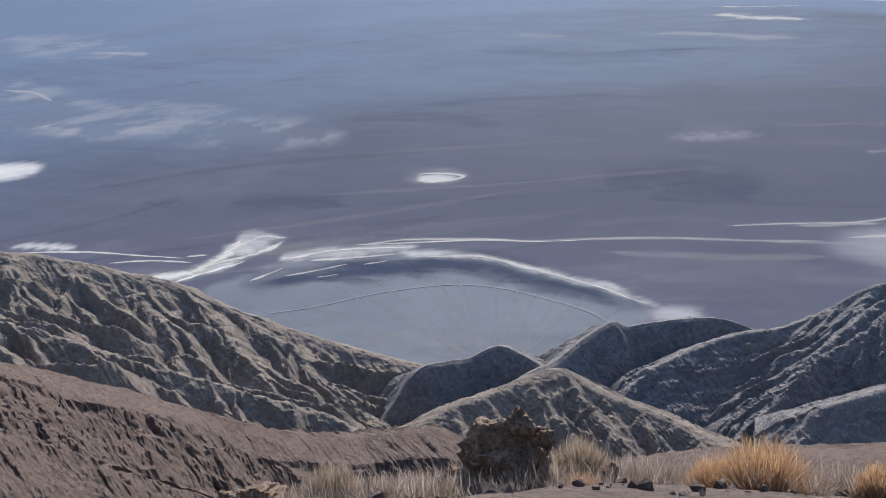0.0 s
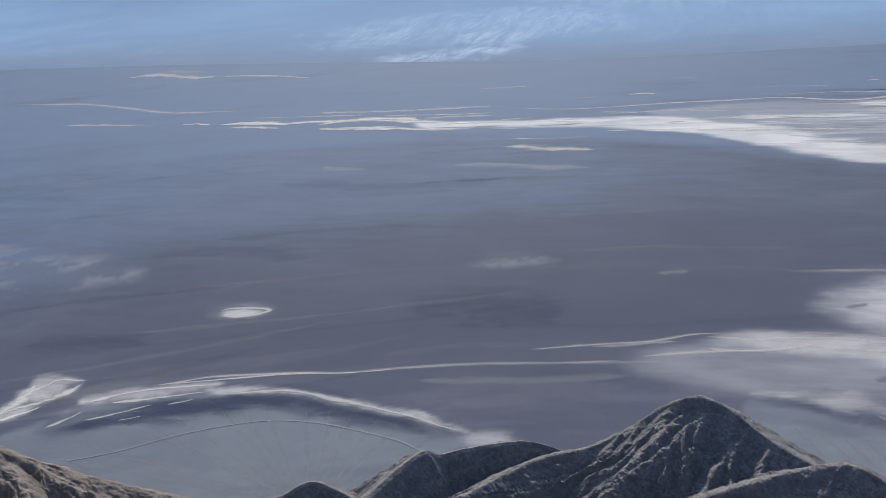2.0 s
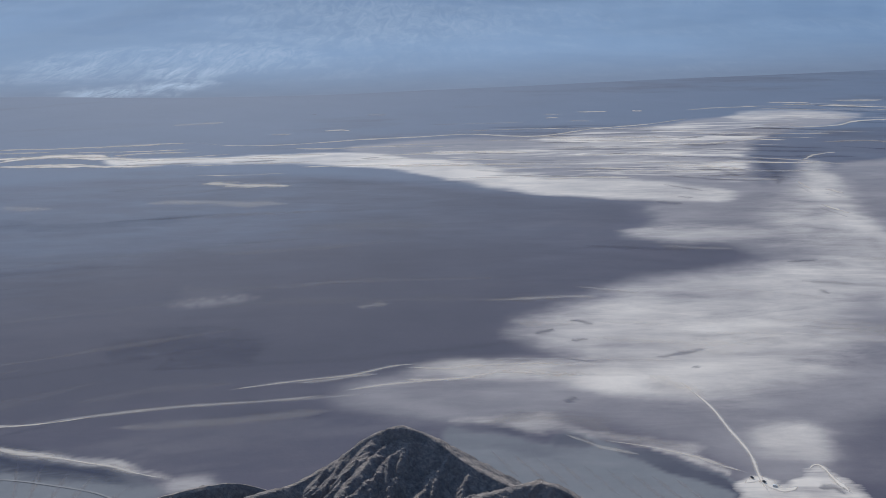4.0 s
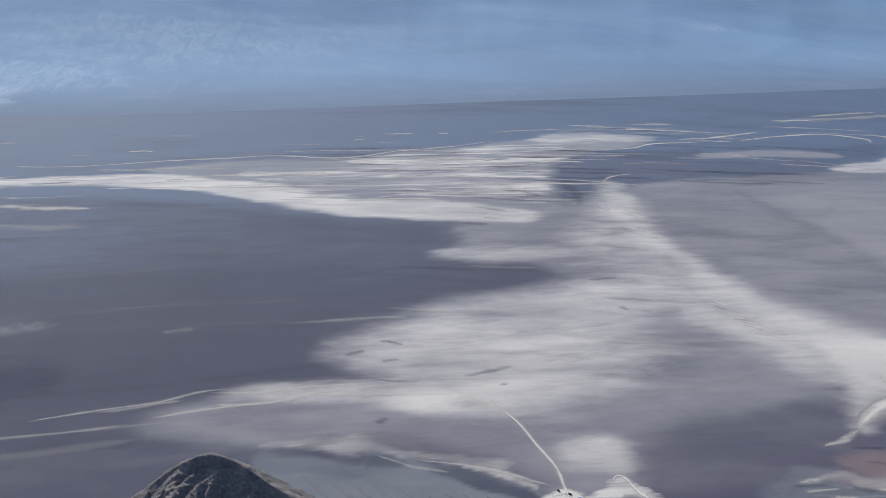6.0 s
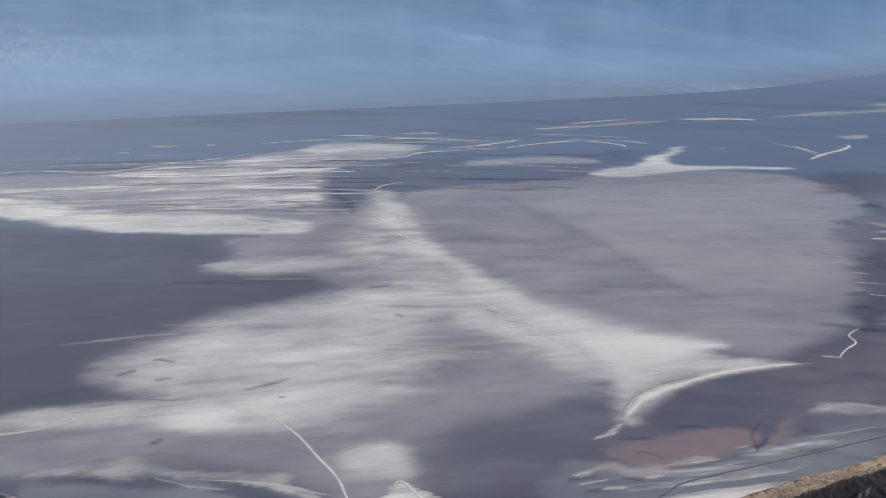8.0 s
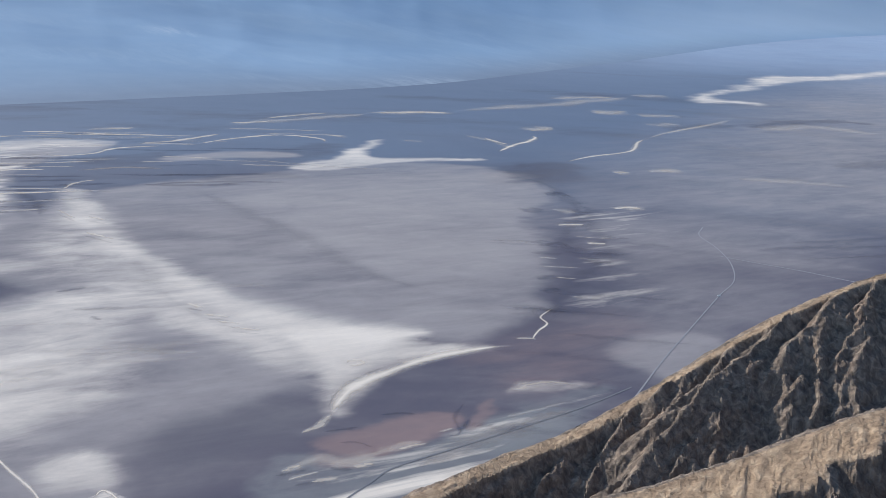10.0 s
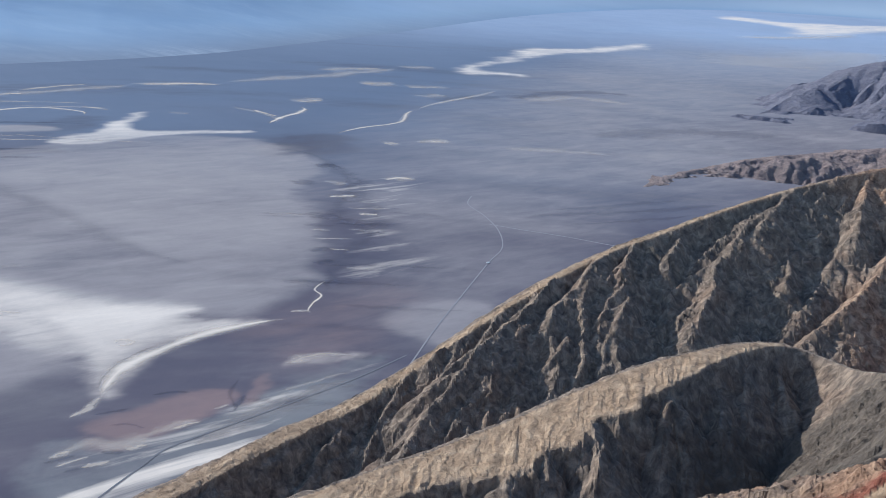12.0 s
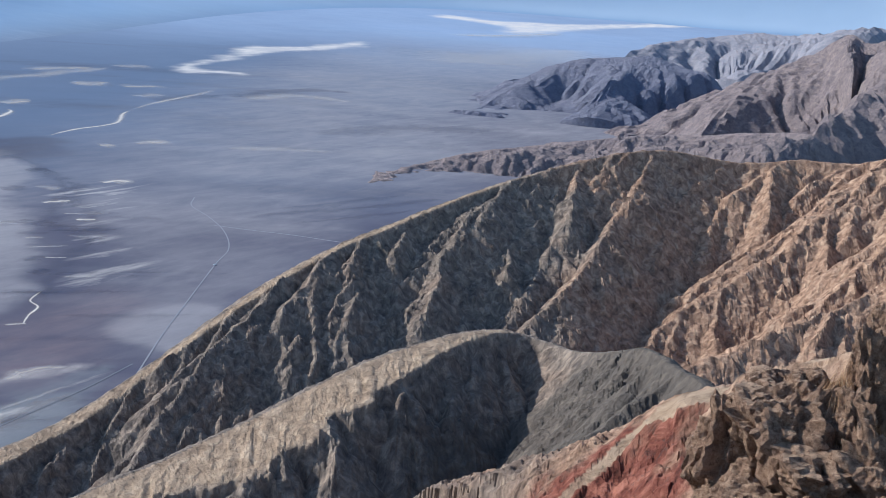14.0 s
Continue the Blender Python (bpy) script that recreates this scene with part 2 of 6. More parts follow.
def drain(z, cell, rounds, strength, smooth=0.018):
    """Running water cuts gullies into a slope: each round, every cell drains to its lowest neighbour and is worn down by what flows through it."""
    h, w = z.shape
    idx = np.arange(h * w).reshape(h, w)
    around = [(a, c) for a in (-1, 0, 1) for c in (-1, 0, 1) if a or c]
    for _ in range(rounds):
        p = np.pad(z, 1, mode="edge")
        drops = np.stack([(z - p[1 + a:1 + a + h, 1 + c:1 + c + w]) / math.hypot(a, c) for a, c in around])
        # nothing drains over the side edges
        which = drops.argmax(0)
        steepest = drops.max(0)
        shift = np.array([a * w + c for a, c in around])[which]
        to = np.clip(idx + shift, 0, h * w - 1)
        moves = (steepest > 1e-6).ravel()
        to = to.ravel()
        flow = np.ones(h * w)
        total = flow.copy()
        for step in range(int(1.6 * max(w, 60))):
            flow = np.bincount(to, weights=flow * moves, minlength=h * w)
            if flow.sum() < 1:
                break
            total += flow
        total = total.reshape(h, w)
        cut = np.minimum(strength * np.sqrt(total) * np.maximum(steepest, 0), 0.5 * np.maximum(steepest, 0))
        z = z - cut
        p = np.pad(z, 1, mode="edge")
        z = z + smooth * (p[2:, 1:-1] + p[:-2, 1:-1] + p[1:-1, 2:] + p[1:-1, :-2] - 4 * z)
    return z


def finer(a, rows, cols):
    """An array drawn out to rows x cols."""
    u = np.linspace(0, a.shape[0] - 1, rows)
    v = np.linspace(0, a.shape[1] - 1, cols)
    i, j = np.minimum(u.astype(int), a.shape[0] - 2), np.minimum(v.astype(int), a.shape[1] - 2)
    fu, fv = (u - i)[:, None], (v - j)[None, :]
    t, q = a[i], a[i + 1]
    return (t[:, j] * (1 - fv) + t[:, j + 1] * fv) * (1 - fu) + (q[:, j] * (1 - fv) + q[:, j + 1] * fv) * fu


def ridge(name, crest, mat, near, far, steep=(0.7, 0.7), cell=0.5, wide=14.0, relief=4.0, round_top=2.0, seed=1, rough=0.5,
          rounds=14, strength=0.05, label="", category="hill", cap=14.0):
    """A rocky ridge: a crest line from which both flanks fall, cut by running water. near: width of the flank toward the overlook;
    wide and relief: breadth and height of its bulges before the water came."""
    # both ends run out to the valley floor
    p = np.array(crest, float)
    for end, inner in ((0, 1), (-1, -2)):
        out = p[end, :2] - p[inner, :2]
        step = np.linalg.norm(out)
        for _ in range(int(min(max(p[end, 2] + 6, 0) / 0.9, 4 * cap) / step)):
            tip = np.append(p[end, :2] + out, p[end, 2] - 0.9 * step)
            p = np.vstack([tip, p]) if end == 0 else np.vstack([p, tip])
    crest = p
    run = np.linalg.norm(np.diff(np.array(crest)[:, :2], axis=0), axis=1).sum()
    n = int(run / cell / 2) + 2
    c, s = spline(crest, n)
    tan = np.gradient(c[:, :2], axis=0)
    k = min(max(3, int(1.6 * wide / cell)), n // 2) | 1
    pad = np.pad(tan, ((k // 2, k // 2), (0, 0)), "edge")
    tan = np.stack([np.convolve(pad[:, j], np.ones(k) / k, "valid") for j in (0, 1)], 1)
    tan /= np.linalg.norm(tan, axis=1)[:, None]
    nrm = np.stack([tan[:, 1], -tan[:, 0]], 1)
    if (nrm * c[:, :2]).sum() > 0:
        nrm = -nrm
    d = np.arange(-far, near, 2 * cell)
    d -= d[np.abs(d).argmin()]
    S, D = np.meshgrid(s, d, indexing="ij")
    A = np.abs(D)
    slope = np.where(D > 0, steep[0], steep[1])
    fall = slope * (np.sqrt(A * A + round_top ** 2) - round_top)
    ends = np.clip(1 - np.minimum(S, s[-1] - S) / cap, 0, 1)
    X = c[:, 0][:, None] + nrm[:, 0][:, None] * D
    Y = c[:, 1][:, None] + nrm[:, 1][:, None] * D
    Z = c[:, 2][:, None] - fall - 1.4 * cap * ends ** 2
    Z = Z + relief * (fbm(X / wide, Y / wide, seed, 6, 0.58) - 0.5) * 2.6 * ease(-wide * 0.1, wide * 0.7, A)
    Z = Z + 0.35 * cell * (fbm(X / (cell * 3), Y / (cell * 3), seed + 8, 3) - 0.5)
    Z = drain(Z, 2 * cell, rounds, strength)
    # the crest keeps its line
    lost = c[:, 2] - 1.4 * cap * ends[:, 0] ** 2 - Z[:, np.abs(d).argmin()]
    lost = np.convolve(np.pad(lost, 3, "edge"), np.ones(7) / 7, "valid")
    Z = Z + lost[:, None] * np.exp(-A / (12 * cell))
    rows, cols = 2 * len(s) - 1, 2 * len(d) - 1
    X, Y, Z, A = (finer(v, rows, cols) for v in (X, Y, Z, A))
    big = 4.5 * max(0.7, cell / 0.5)
    Z = Z + rough * (fbm(X / big, Y / big, seed + 50, 6, 0.66) - 0.5) * (0.4 + 1.7 * ease(1, 8, A))
    crack = ridged(X / big * 0.7 + 2 * fbm(X / big, Y / big, seed + 61, 3), Y / big * 0.7, seed + 60)
    Z = Z - 0.25 * rough * ease(0.55, 0.95, crack) * ease(0, 6, A)
    Z[:, 0], Z[:, -1] = np.minimum(Z[:, 0], -4), np.minimum(Z[:, -1], -4)
    ob = new(name, grid_mesh(name, np.stack([X, Y, Z], -1), mat, None, False))
    return tagged(ob, label, category)



def add_spine(Z, X, Y, pts, left, right, crown=0.5, reach=38.0):
    """Raises the land Z to a sharp rib along pts, with a slope of its own on either hand."""
    for (ax, ay, az), (bx, by, bz) in zip(pts[:-1], pts[1:]):
        m = (X > min(ax, bx) - reach) & (X < max(ax, bx) + reach) & (Y > min(ay, by) - reach) & (Y < max(ay, by) + reach)
        if not m.any():
            continue
        px, py = X[m] - ax, Y[m] - ay
        dx, dy = bx - ax, by - ay
        t = np.clip((px * dx + py * dy) / max(dx * dx + dy * dy, 1e-6), 0, 1)
        d = np.hypot(px - t * dx, py - t * dy)
        slope = np.where(dx * py - dy * px > 0, left, right)
        Z[m] = np.maximum(Z[m], az + (bz - az) * t - slope * (np.sqrt(d * d + crown * crown) - crown))


def rib_line(rnd, start, turn, fall, length, step, wander):
    """A rib that wanders down a mountainside from start, heading by the angle turn in plan."""
    p, pts, gone = list(start), [tuple(start)], 0.0
    while gone < length and p[2] > -5:
        turn += rnd.normal() * wander
        drop = fall * rnd.uniform(0.55, 1.45)
        p = [p[0] + math.cos(turn) * step, p[1] + math.sin(turn) * step, p[2] - drop * step]
        pts.append(tuple(p))
        gone += step
    return pts


def massif(name, crest, az, radii, bench, face, back, ways, spacing, fall, length, seed, sides=(0.95, 1.05), rough=0.6, warm=(-27, -19), red=None, grooves=1.0, size=1.0, mat=None, sharp=1.0, dimmed=None, category="ridge", label=""):
    """A mountain ridge with a gentle strip under its crest and ribs that branch down its face.
    bench: (share of the crest, width) pairs; ways: (share of the crest, heading of the ribs in degrees)."""
    rnd = np.random.default_rng(seed)
    T, R = np.meshgrid(np.radians(az), radii, indexing="ij")
    X, Y = np.sin(T) * R, np.cos(T) * R
    c, run = spline(crest, 260)
    share = run / run[-1]
    warp = 3.0 * size
    wx = X + warp * (fbm(X / (16 * size), Y / (16 * size), seed, 4) - 0.5) + 0.5 * warp * (fbm(X / (4 * size), Y / (4 * size), seed + 3, 4, 0.6) - 0.5)
    wy = Y + warp * (fbm(X / (16 * size), Y / (16 * size), seed + 1, 4) - 0.5) + 0.5 * warp * (fbm(X / (4 * size), Y / (4 * size), seed + 4, 4, 0.6) - 0.5)
    line = [tuple(v) for v in c[::3, :2]] + [tuple(c[-1, :2])]
    dist, along = plan_distance(X, Y, line, False)
    top = np.interp(along, share, c[:, 2])
    order = np.arctan2(c[:, 0], c[:, 1])
    near = R < np.interp(T, order, np.hypot(c[:, 0], c[:, 1]))
    width = np.interp(along, [u for u, _ in bench], [w for _, w in bench]) * (0.75 + 0.5 * fbm(X / (9 * size), Y / (9 * size), seed + 6, 4))
    lip = np.minimum(dist, width)
    front = top - 0.10 * lip - face * (dist - lip)
    Z = np.where(near, front, top - back * (np.sqrt(dist * dist + 4) - 2))
    Z = np.maximum(Z, -6)
    strip = near & (dist < width)
    # ribs, and smaller ribs that branch off them
    u = 0.0
    bed = Z.copy()
    while u < 1:
        k = min(int(np.searchsorted(share, u)), len(c) - 1)
        way = math.radians(np.interp(u, [a for a, _ in ways], [h for _, h in ways]) + rnd.normal() * 7)
        w = np.interp(u, [a for a, _ in bench], [v for _, v in bench]) * rnd.uniform(0.75, 1.1)
        start = (c[k, 0] + math.cos(way) * w, c[k, 1] + math.sin(way) * w, c[k, 2] - 0.10 * w - 0.8 * size * rnd.uniform(0, 1))
        main = rib_line(rnd, start, way, fall * rnd.uniform(0.85, 1.15), length * rnd.uniform(0.6, 1.1), 7.0 * size, 0.10)
        add_spine(bed, wx, wy, main, sides[0], sides[1] * (sharp if u < 0.46 else 1.0))
        for j in range(1, len(main)):
            for hand in (-1, 1):
                if rnd.uniform() < 0.62:
                    branch = rib_line(rnd, main[j], way + hand * rnd.uniform(0.20, 0.55), fall * rnd.uniform(1.05, 1.4), size * rnd.uniform(10, 30), 3.5 * size, 0.16)
                    add_spine(bed, wx, wy, branch, 1.15, 1.15, 0.3, 16.0 * size)
        u += spacing / run[-1] * rnd.uniform(0.55, 1.45)
    Z = np.where(strip, np.maximum(Z, np.minimum(bed, Z + 0.25)), np.maximum(Z, bed))
    away = ease(0.0, 5.0 * size, dist)
    # runnels that follow the fall of the ribs
    way = np.radians(np.interp(along, [a for a, _ in ways], [h for _, h in ways]))
    q, l = -np.sin(way) * wx + np.cos(way) * wy, np.cos(way) * wx + np.sin(way) * wy
    q = q + 2.2 * size * (fbm(X / (7 * size), Y / (7 * size), seed + 14, 4, 0.6) - 0.5)
    cut = ridged(q / (3.4 * size), l / (20 * size), seed + 11) + 0.7 * ridged(q / (1.5 * size), l / (11 * size), seed + 12) + 0.35 * ridged(q / (0.75 * size), l / (6 * size), seed + 13)
    Z = Z - grooves * size * (0.75 * cut - 0.75) * away * np.where(strip, 0.45, 1.0)
    lumps = fbm(X / (5 * size), Y / (5 * size), seed + 21, 6, 0.62) - 0.5
    Z = Z + rough * size * 2.4 * lumps * (0.45 + 0.55 * away) * np.where(strip, 0.35, 1.0)
    knobs = fbm(X / (2.4 * size), Y / (2.4 * size), seed + 24, 4, 0.6) - 0.5
    Z = Z + 1.0 * rough * size * knobs * (1 - 0.7 * strip)
    loose = np.clip(1 - ease(0.8, 1.15, dist / np.maximum(width, 0.8)), 0, 1) * near
    loose = loose * ease(0.8, 1.6, width)
    w = ease(warm[0], warm[1], np.degrees(T) + 9 * (fbm(X / 22, Y / 22, seed + 31, 4) - 0.5))
    attrs = {"loose": loose, "warm": w, "red": np.zeros(X.shape), "dimmed": np.zeros(X.shape)}
    # round patch where darker colour stands in for weaker light
    if dimmed:
        d = np.hypot(X - dimmed[0], Y - dimmed[1]) / dimmed[2] + 0.7 * (fbm(X / 9, Y / 9, seed + 43, 5, 0.6) - 0.5)
        attrs["dimmed"] = 0.8 * (1 - ease(0.75, 1.1, d))
    if red:
        d = np.hypot(X - red[0], Y - red[1]) / red[2] + 1.1 * (fbm(X / 4, Y / 4, seed + 41, 5, 0.6) - 0.5)
        attrs["red"] = (1 - ease(0.7, 1.1, d)) * (1 - loose)
    ob = new(name, grid_mesh(name, np.stack([X, Y, Z], -1)[:, ::-1], mat or ROCK_MOUNTAIN, {k: v[:, ::-1] for k, v in attrs.items()}, False))
    return tagged(ob, label, category)



# ---- plan of the landforms: crest lines ----
HILL_SOUTH = [(-172.4, -281.4, 73.4), (-196.7, -265.0, 60.9), (-221.0, -242.4, 50.7), (-229.7, -231.3, 46.3), (-236.6, -218.4, 41.0), (-243.2, -204.9, 35.9), (-247.4, -190.1, 28.1), (-251.2, -174.7, 21.6), (-254.4, -159.0, 16.9), (-255.2, -142.0, 14.0), (-254.8, -129.9, 13.2), (-252.6, -116.1, 8.7), (-247.9, -101.8, 3.4)]
SPUR_BROWN = [(-80.0, -126.9, 106.0), (-94.1, -126.9, 98.4), (-108.7, -124.2, 88.9), (-117.0, -120.6, 82.9), (-126.8, -116.2, 75.3), (-135.6, -112.1, 67.6), (-143.6, -105.1, 61.0), (-154.4, -96.4, 55.6), (-164.8, -86.2, 52.8), (-169.7, -81.0, 47.4)]
SPUR_NEAR = [(-44.5, -66.5, 126.8), (-51.9, -66.0, 121.2), (-55.8, -65.4, 117.7), (-59.8, -64.5, 113.5), (-63.9, -63.4, 108.6), (-68.2, -61.8, 103.4), (-71.4, -58.0, 97.3)]
HILL_MID = [(-174.0, -98.5, 44.3), (-184.7, -91.2, 45.9), (-192.2, -84.5, 46.7), (-198.1, -78.2, 48.2), (-200.9, -73.7, 48.2), (-201.4, -66.3, 44.4), (-200.4, -55.7, 41.9), (-198.7, -46.3, 39.7), (-194.3, -37.9, 39.3), (-188.1, -26.5, 37.9)]
KNOB = [(-235.0, -124.6, 23.9), (-241.9, -119.9, 23.5), (-248.1, -116.4, 21.9), (-253.9, -110.8, 23.3), (-255.2, -105.1, 21.3), (-254.1, -97.1, 17.8), (-252.2, -90.5, 14.4)]
HILL_DARK = [(-242.6, -98.8, 21.3), (-254.6, -95.6, 20.5), (-269.0, -91.2, 21.4), (-278.7, -87.1, 21.7), (-281.7, -84.1, 19.3), (-285.3, -78.8, 19.3), (-289.2, -72.0, 19.4), (-291.2, -63.2, 20.0), (-292.7, -55.9, 18.3), (-292.5, -45.4, 13.6)]
PEAK = [(-260.1, -72.3, 18.9), (-274.7, -63.7, 18.9), (-284.7, -55.0, 19.2), (-290.5, -45.3, 19.6), (-293.9, -35.0, 24.1), (-294.7, -27.5, 29.5), (-295.3, -20.2, 33.2), (-294.6, -14.4, 33.8), (-291.9, -7.1, 31.5), (-284.0, 1.4, 28.4), (-275.8, 10.7, 26.5), (-265.1, 21.6, 26.7), (-254.2, 30.5, 23.2)]
SHOULDER = [(-208.6, -24.1, 43.4), (-221.8, -9.7, 43.8), (-232.0, 3.5, 44.1), (-235.7, 12.5, 44.8), (-235.2, 19.0, 45.5), (-232.4, 27.6, 41.3), (-225.2, 35.4, 35.8)]
SLOPE_TAN = [(-57.3, -17.7, 119.4), (-60.1, -15.1, 119.6), (-62.8, -12.5, 119.3), (-63.4, -9.0, 119.8), (-62.7, -5.7, 120.9), (-61.9, -3.5, 121.7), (-60.0, 0.4, 121.7)]
RIDGE_FAR = [(-225.1, 99.1, 27.5), (-225.6, 123.2, 31.4), (-225.4, 148.6, 35.4), (-224.1, 177.7, 41.1), (-222.6, 193.6, 43.9), (-219.9, 209.9, 49.3), (-216.1, 226.4, 57.2), (-211.2, 243.0, 66.3), (-205.8, 260.5, 74.9), (-199.7, 278.8, 81.8), (-192.3, 297.2, 87.5), (-183.7, 315.4, 93.8), (-173.8, 333.4, 99.5), (-162.4, 350.2, 104.8), (-149.5, 365.6, 109.1), (-138.3, 377.5, 110.1), (-119.3, 392.3, 107.7), (-102.9, 401.0, 110.4), (-85.5, 406.1, 111.3), (-68.4, 406.3, 117.1), (-35.8, 400.4, 127.4), (7.6, 379.9, 133.1), (41.0, 347.6, 136.0)]
RIDGE_MID = [(-160.3, 109.3, 59.6), (-152.7, 136.8, 65.0), (-146.7, 154.4, 68.9), (-140.2, 170.8, 73.8), (-133.2, 188.7, 80.1), (-128.2, 201.7, 83.1), (-122.7, 215.5, 84.8), (-117.9, 227.2, 84.5), (-110.5, 231.5, 83.3), (-101.5, 228.4, 84.0), (-93.1, 221.2, 86.8), (-82.3, 212.6, 91.9), (-74.8, 204.8, 95.7), (-65.5, 194.3, 97.3), (-54.5, 179.9, 99.8), (-42.1, 162.6, 102.2), (-29.8, 141.9, 105.5)]
RIDGE_RED = [(-41.8, 86.4, 112.5), (-38.6, 90.1, 117.0), (-36.9, 92.9, 119.5), (-35.5, 95.6, 121.4), (-33.4, 97.4, 124.3), (-31.2, 98.2, 126.0), (-27.3, 98.3, 127.7), (-23.3, 97.2, 129.9), (-19.6, 94.0, 132.7), (-12.9, 89.1, 137.2)]
BADLANDS = [(-511.8, 710.5, 1.0), (-521.9, 761.8, 1.0), (-539.8, 828.8, 1.0), (-537.5, 878.6, 4.6), (-509.5, 918.1, 14.4), (-474.4, 959.1, 21.1), (-433.1, 989.4, 29.6), (-387.0, 1008.3, 38.6), (-337.3, 1015.5, 44.7), (-286.2, 1010.2, 53.8), (-234.0, 992.8, 55.3)]
BLACK_HILL = [(-731.2, 1239.7, 1.0), (-764.7, 1368.1, 1.0), (-779.2, 1454.5, 14.6), (-775.6, 1512.7, 28.8), (-759.1, 1565.7, 49.4), (-731.8, 1600.6, 63.0), (-691.3, 1629.4, 69.9), (-642.4, 1638.6, 72.9), (-596.7, 1634.5, 64.7), (-515.3, 1599.0, 43.0)]
RANGE_NEAR = [(-352.9, 974.0, 1.0), (-399.4, 1184.5, 24.7), (-406.8, 1287.2, 54.2), (-395.0, 1364.0, 78.2), (-374.9, 1400.7, 95.6), (-354.6, 1416.3, 108.5), (-330.7, 1411.8, 128.9), (-311.3, 1405.9, 135.7), (-288.0, 1390.5, 126.6), (-251.8, 1377.2, 142.2), (-170.4, 1369.4, 172.6)]
RANGE_FAR = [(-907.2, 2113.5, 33.5), (-878.6, 2233.4, 65.4), (-846.1, 2299.2, 79.2), (-800.7, 2368.3, 90.1), (-748.5, 2385.3, 99.3), (-689.9, 2382.1, 100.0), (-619.8, 2370.3, 104.1), (-547.3, 2336.8, 108.5), (-452.9, 2305.9, 127.4)]

# ---- valley floor ----
FIELDS = []


def area(layer, value, soft, wild, pts):
    """A patch of the floor with a soft, wandering edge."""
    FIELDS.append((layer, value, soft, wild, 0, pts))


def streak(layer, value, soft, wild, pts):
    """A band of the floor along a line, of half width soft."""
    FIELDS.append((layer, value, soft, wild, 1, pts))


# haze tints of the floor: bluer with distance, palest at the far north
area("blue_haze", 0.80, 160.0, 0.30, [(-166, -618), (-240, -593), (-310, -560), (-376, -518), (-436, -468), (-490, -411), (-537, -349), (-575, -281), (-605, -208), (-626, -133), (-638, -56), (-640, 22), (-2598, 91), (-2590, -227), (-2543, -541), (-2458, -846), (-2337, -1140), (-2181, -1416), (-1992, -1671), (-1773, -1902), (-1528, -2103), (-1261, -2274), (-974, -2411), (-673, -2511)])
area("blue_haze", 0.55, 140.0, 0.30, [(-145, -541), (-213, -518), (-278, -486), (-338, -447), (-392, -400), (-440, -346), (-481, -287), (-514, -223), (-538, -155), (-554, -85), (-560, -13), (-557, 59), (-2586, 272), (-2599, -62), (-2570, -395), (-2498, -721), (-2385, -1035), (-2233, -1332), (-2044, -1607), (-1821, -1856), (-1568, -2074), (-1289, -2258), (-989, -2404), (-673, -2511)])
area("blue_haze", 0.70, 120.0, 0.30, [(-1080, 0), (-1077, 86), (-1066, 171), (-1050, 255), (-1026, 337), (-996, 417), (-960, 495), (-918, 569), (-870, 640), (-816, 707), (-758, 770), (-694, 827), (-3342, 3983), (-3648, 3706), (-3930, 3405), (-4187, 3083), (-4419, 2742), (-4622, 2383), (-4796, 2009), (-4940, 1623), (-5053, 1226), (-5135, 822), (-5184, 412), (-5200, 0)])
area("far_haze", 0.90, 600.0, 0.30, [(-2607, 1271), (-2464, 1529), (-2297, 1771), (-2105, 1995), (-1892, 2198), (-1660, 2378), (-1410, 2534), (-1146, 2664), (-870, 2766), (-585, 2840), (-294, 2885), (0, 2900), (0, 5600), (-568, 5571), (-1130, 5485), (-1680, 5342), (-2213, 5144), (-2723, 4894), (-3205, 4592), (-3654, 4244), (-4065, 3852), (-4435, 3420), (-4758, 2952), (-5033, 2455)])
area("blue_haze", 0.50, 200.0, 0.30, [(-1299, 750), (-1222, 870), (-1134, 982), (-1035, 1086), (-927, 1179), (-811, 1262), (-687, 1333), (-557, 1393), (-423, 1439), (-284, 1473), (-143, 1493), (0, 1500), (0, 5300), (-504, 5276), (-1003, 5204), (-1493, 5085), (-1970, 4920), (-2429, 4711), (-2865, 4459), (-3276, 4166), (-3657, 3836), (-4005, 3471), (-4317, 3074), (-4590, 2650)])
area("blue_haze", 0.60, 120.0, 0.30, [(-1213, 592), (-1190, 638), (-1165, 682), (-1138, 726), (-1110, 769), (-1079, 811), (-1048, 851), (-1015, 891), (-980, 929), (-944, 965), (-907, 1000), (-868, 1034), (-1928, 2298), (-2014, 2223), (-2098, 2145), (-2178, 2063), (-2255, 1979), (-2328, 1892), (-2399, 1802), (-2466, 1709), (-2529, 1614), (-2589, 1516), (-2644, 1417), (-2696, 1315)])
area("far_haze", 0.35, 700.0, 0.30, [(-1861, 1352), (-1808, 1422), (-1752, 1490), (-1695, 1555), (-1634, 1619), (-1571, 1680), (-1506, 1738), (-1439, 1794), (-1370, 1848), (-1298, 1899), (-1225, 1947), (-1150, 1992), (-2800, 4850), (-2983, 4740), (-3161, 4623), (-3335, 4499), (-3503, 4369), (-3667, 4232), (-3826, 4090), (-3979, 3941), (-4126, 3787), (-4267, 3627), (-4402, 3462), (-4530, 3292)])
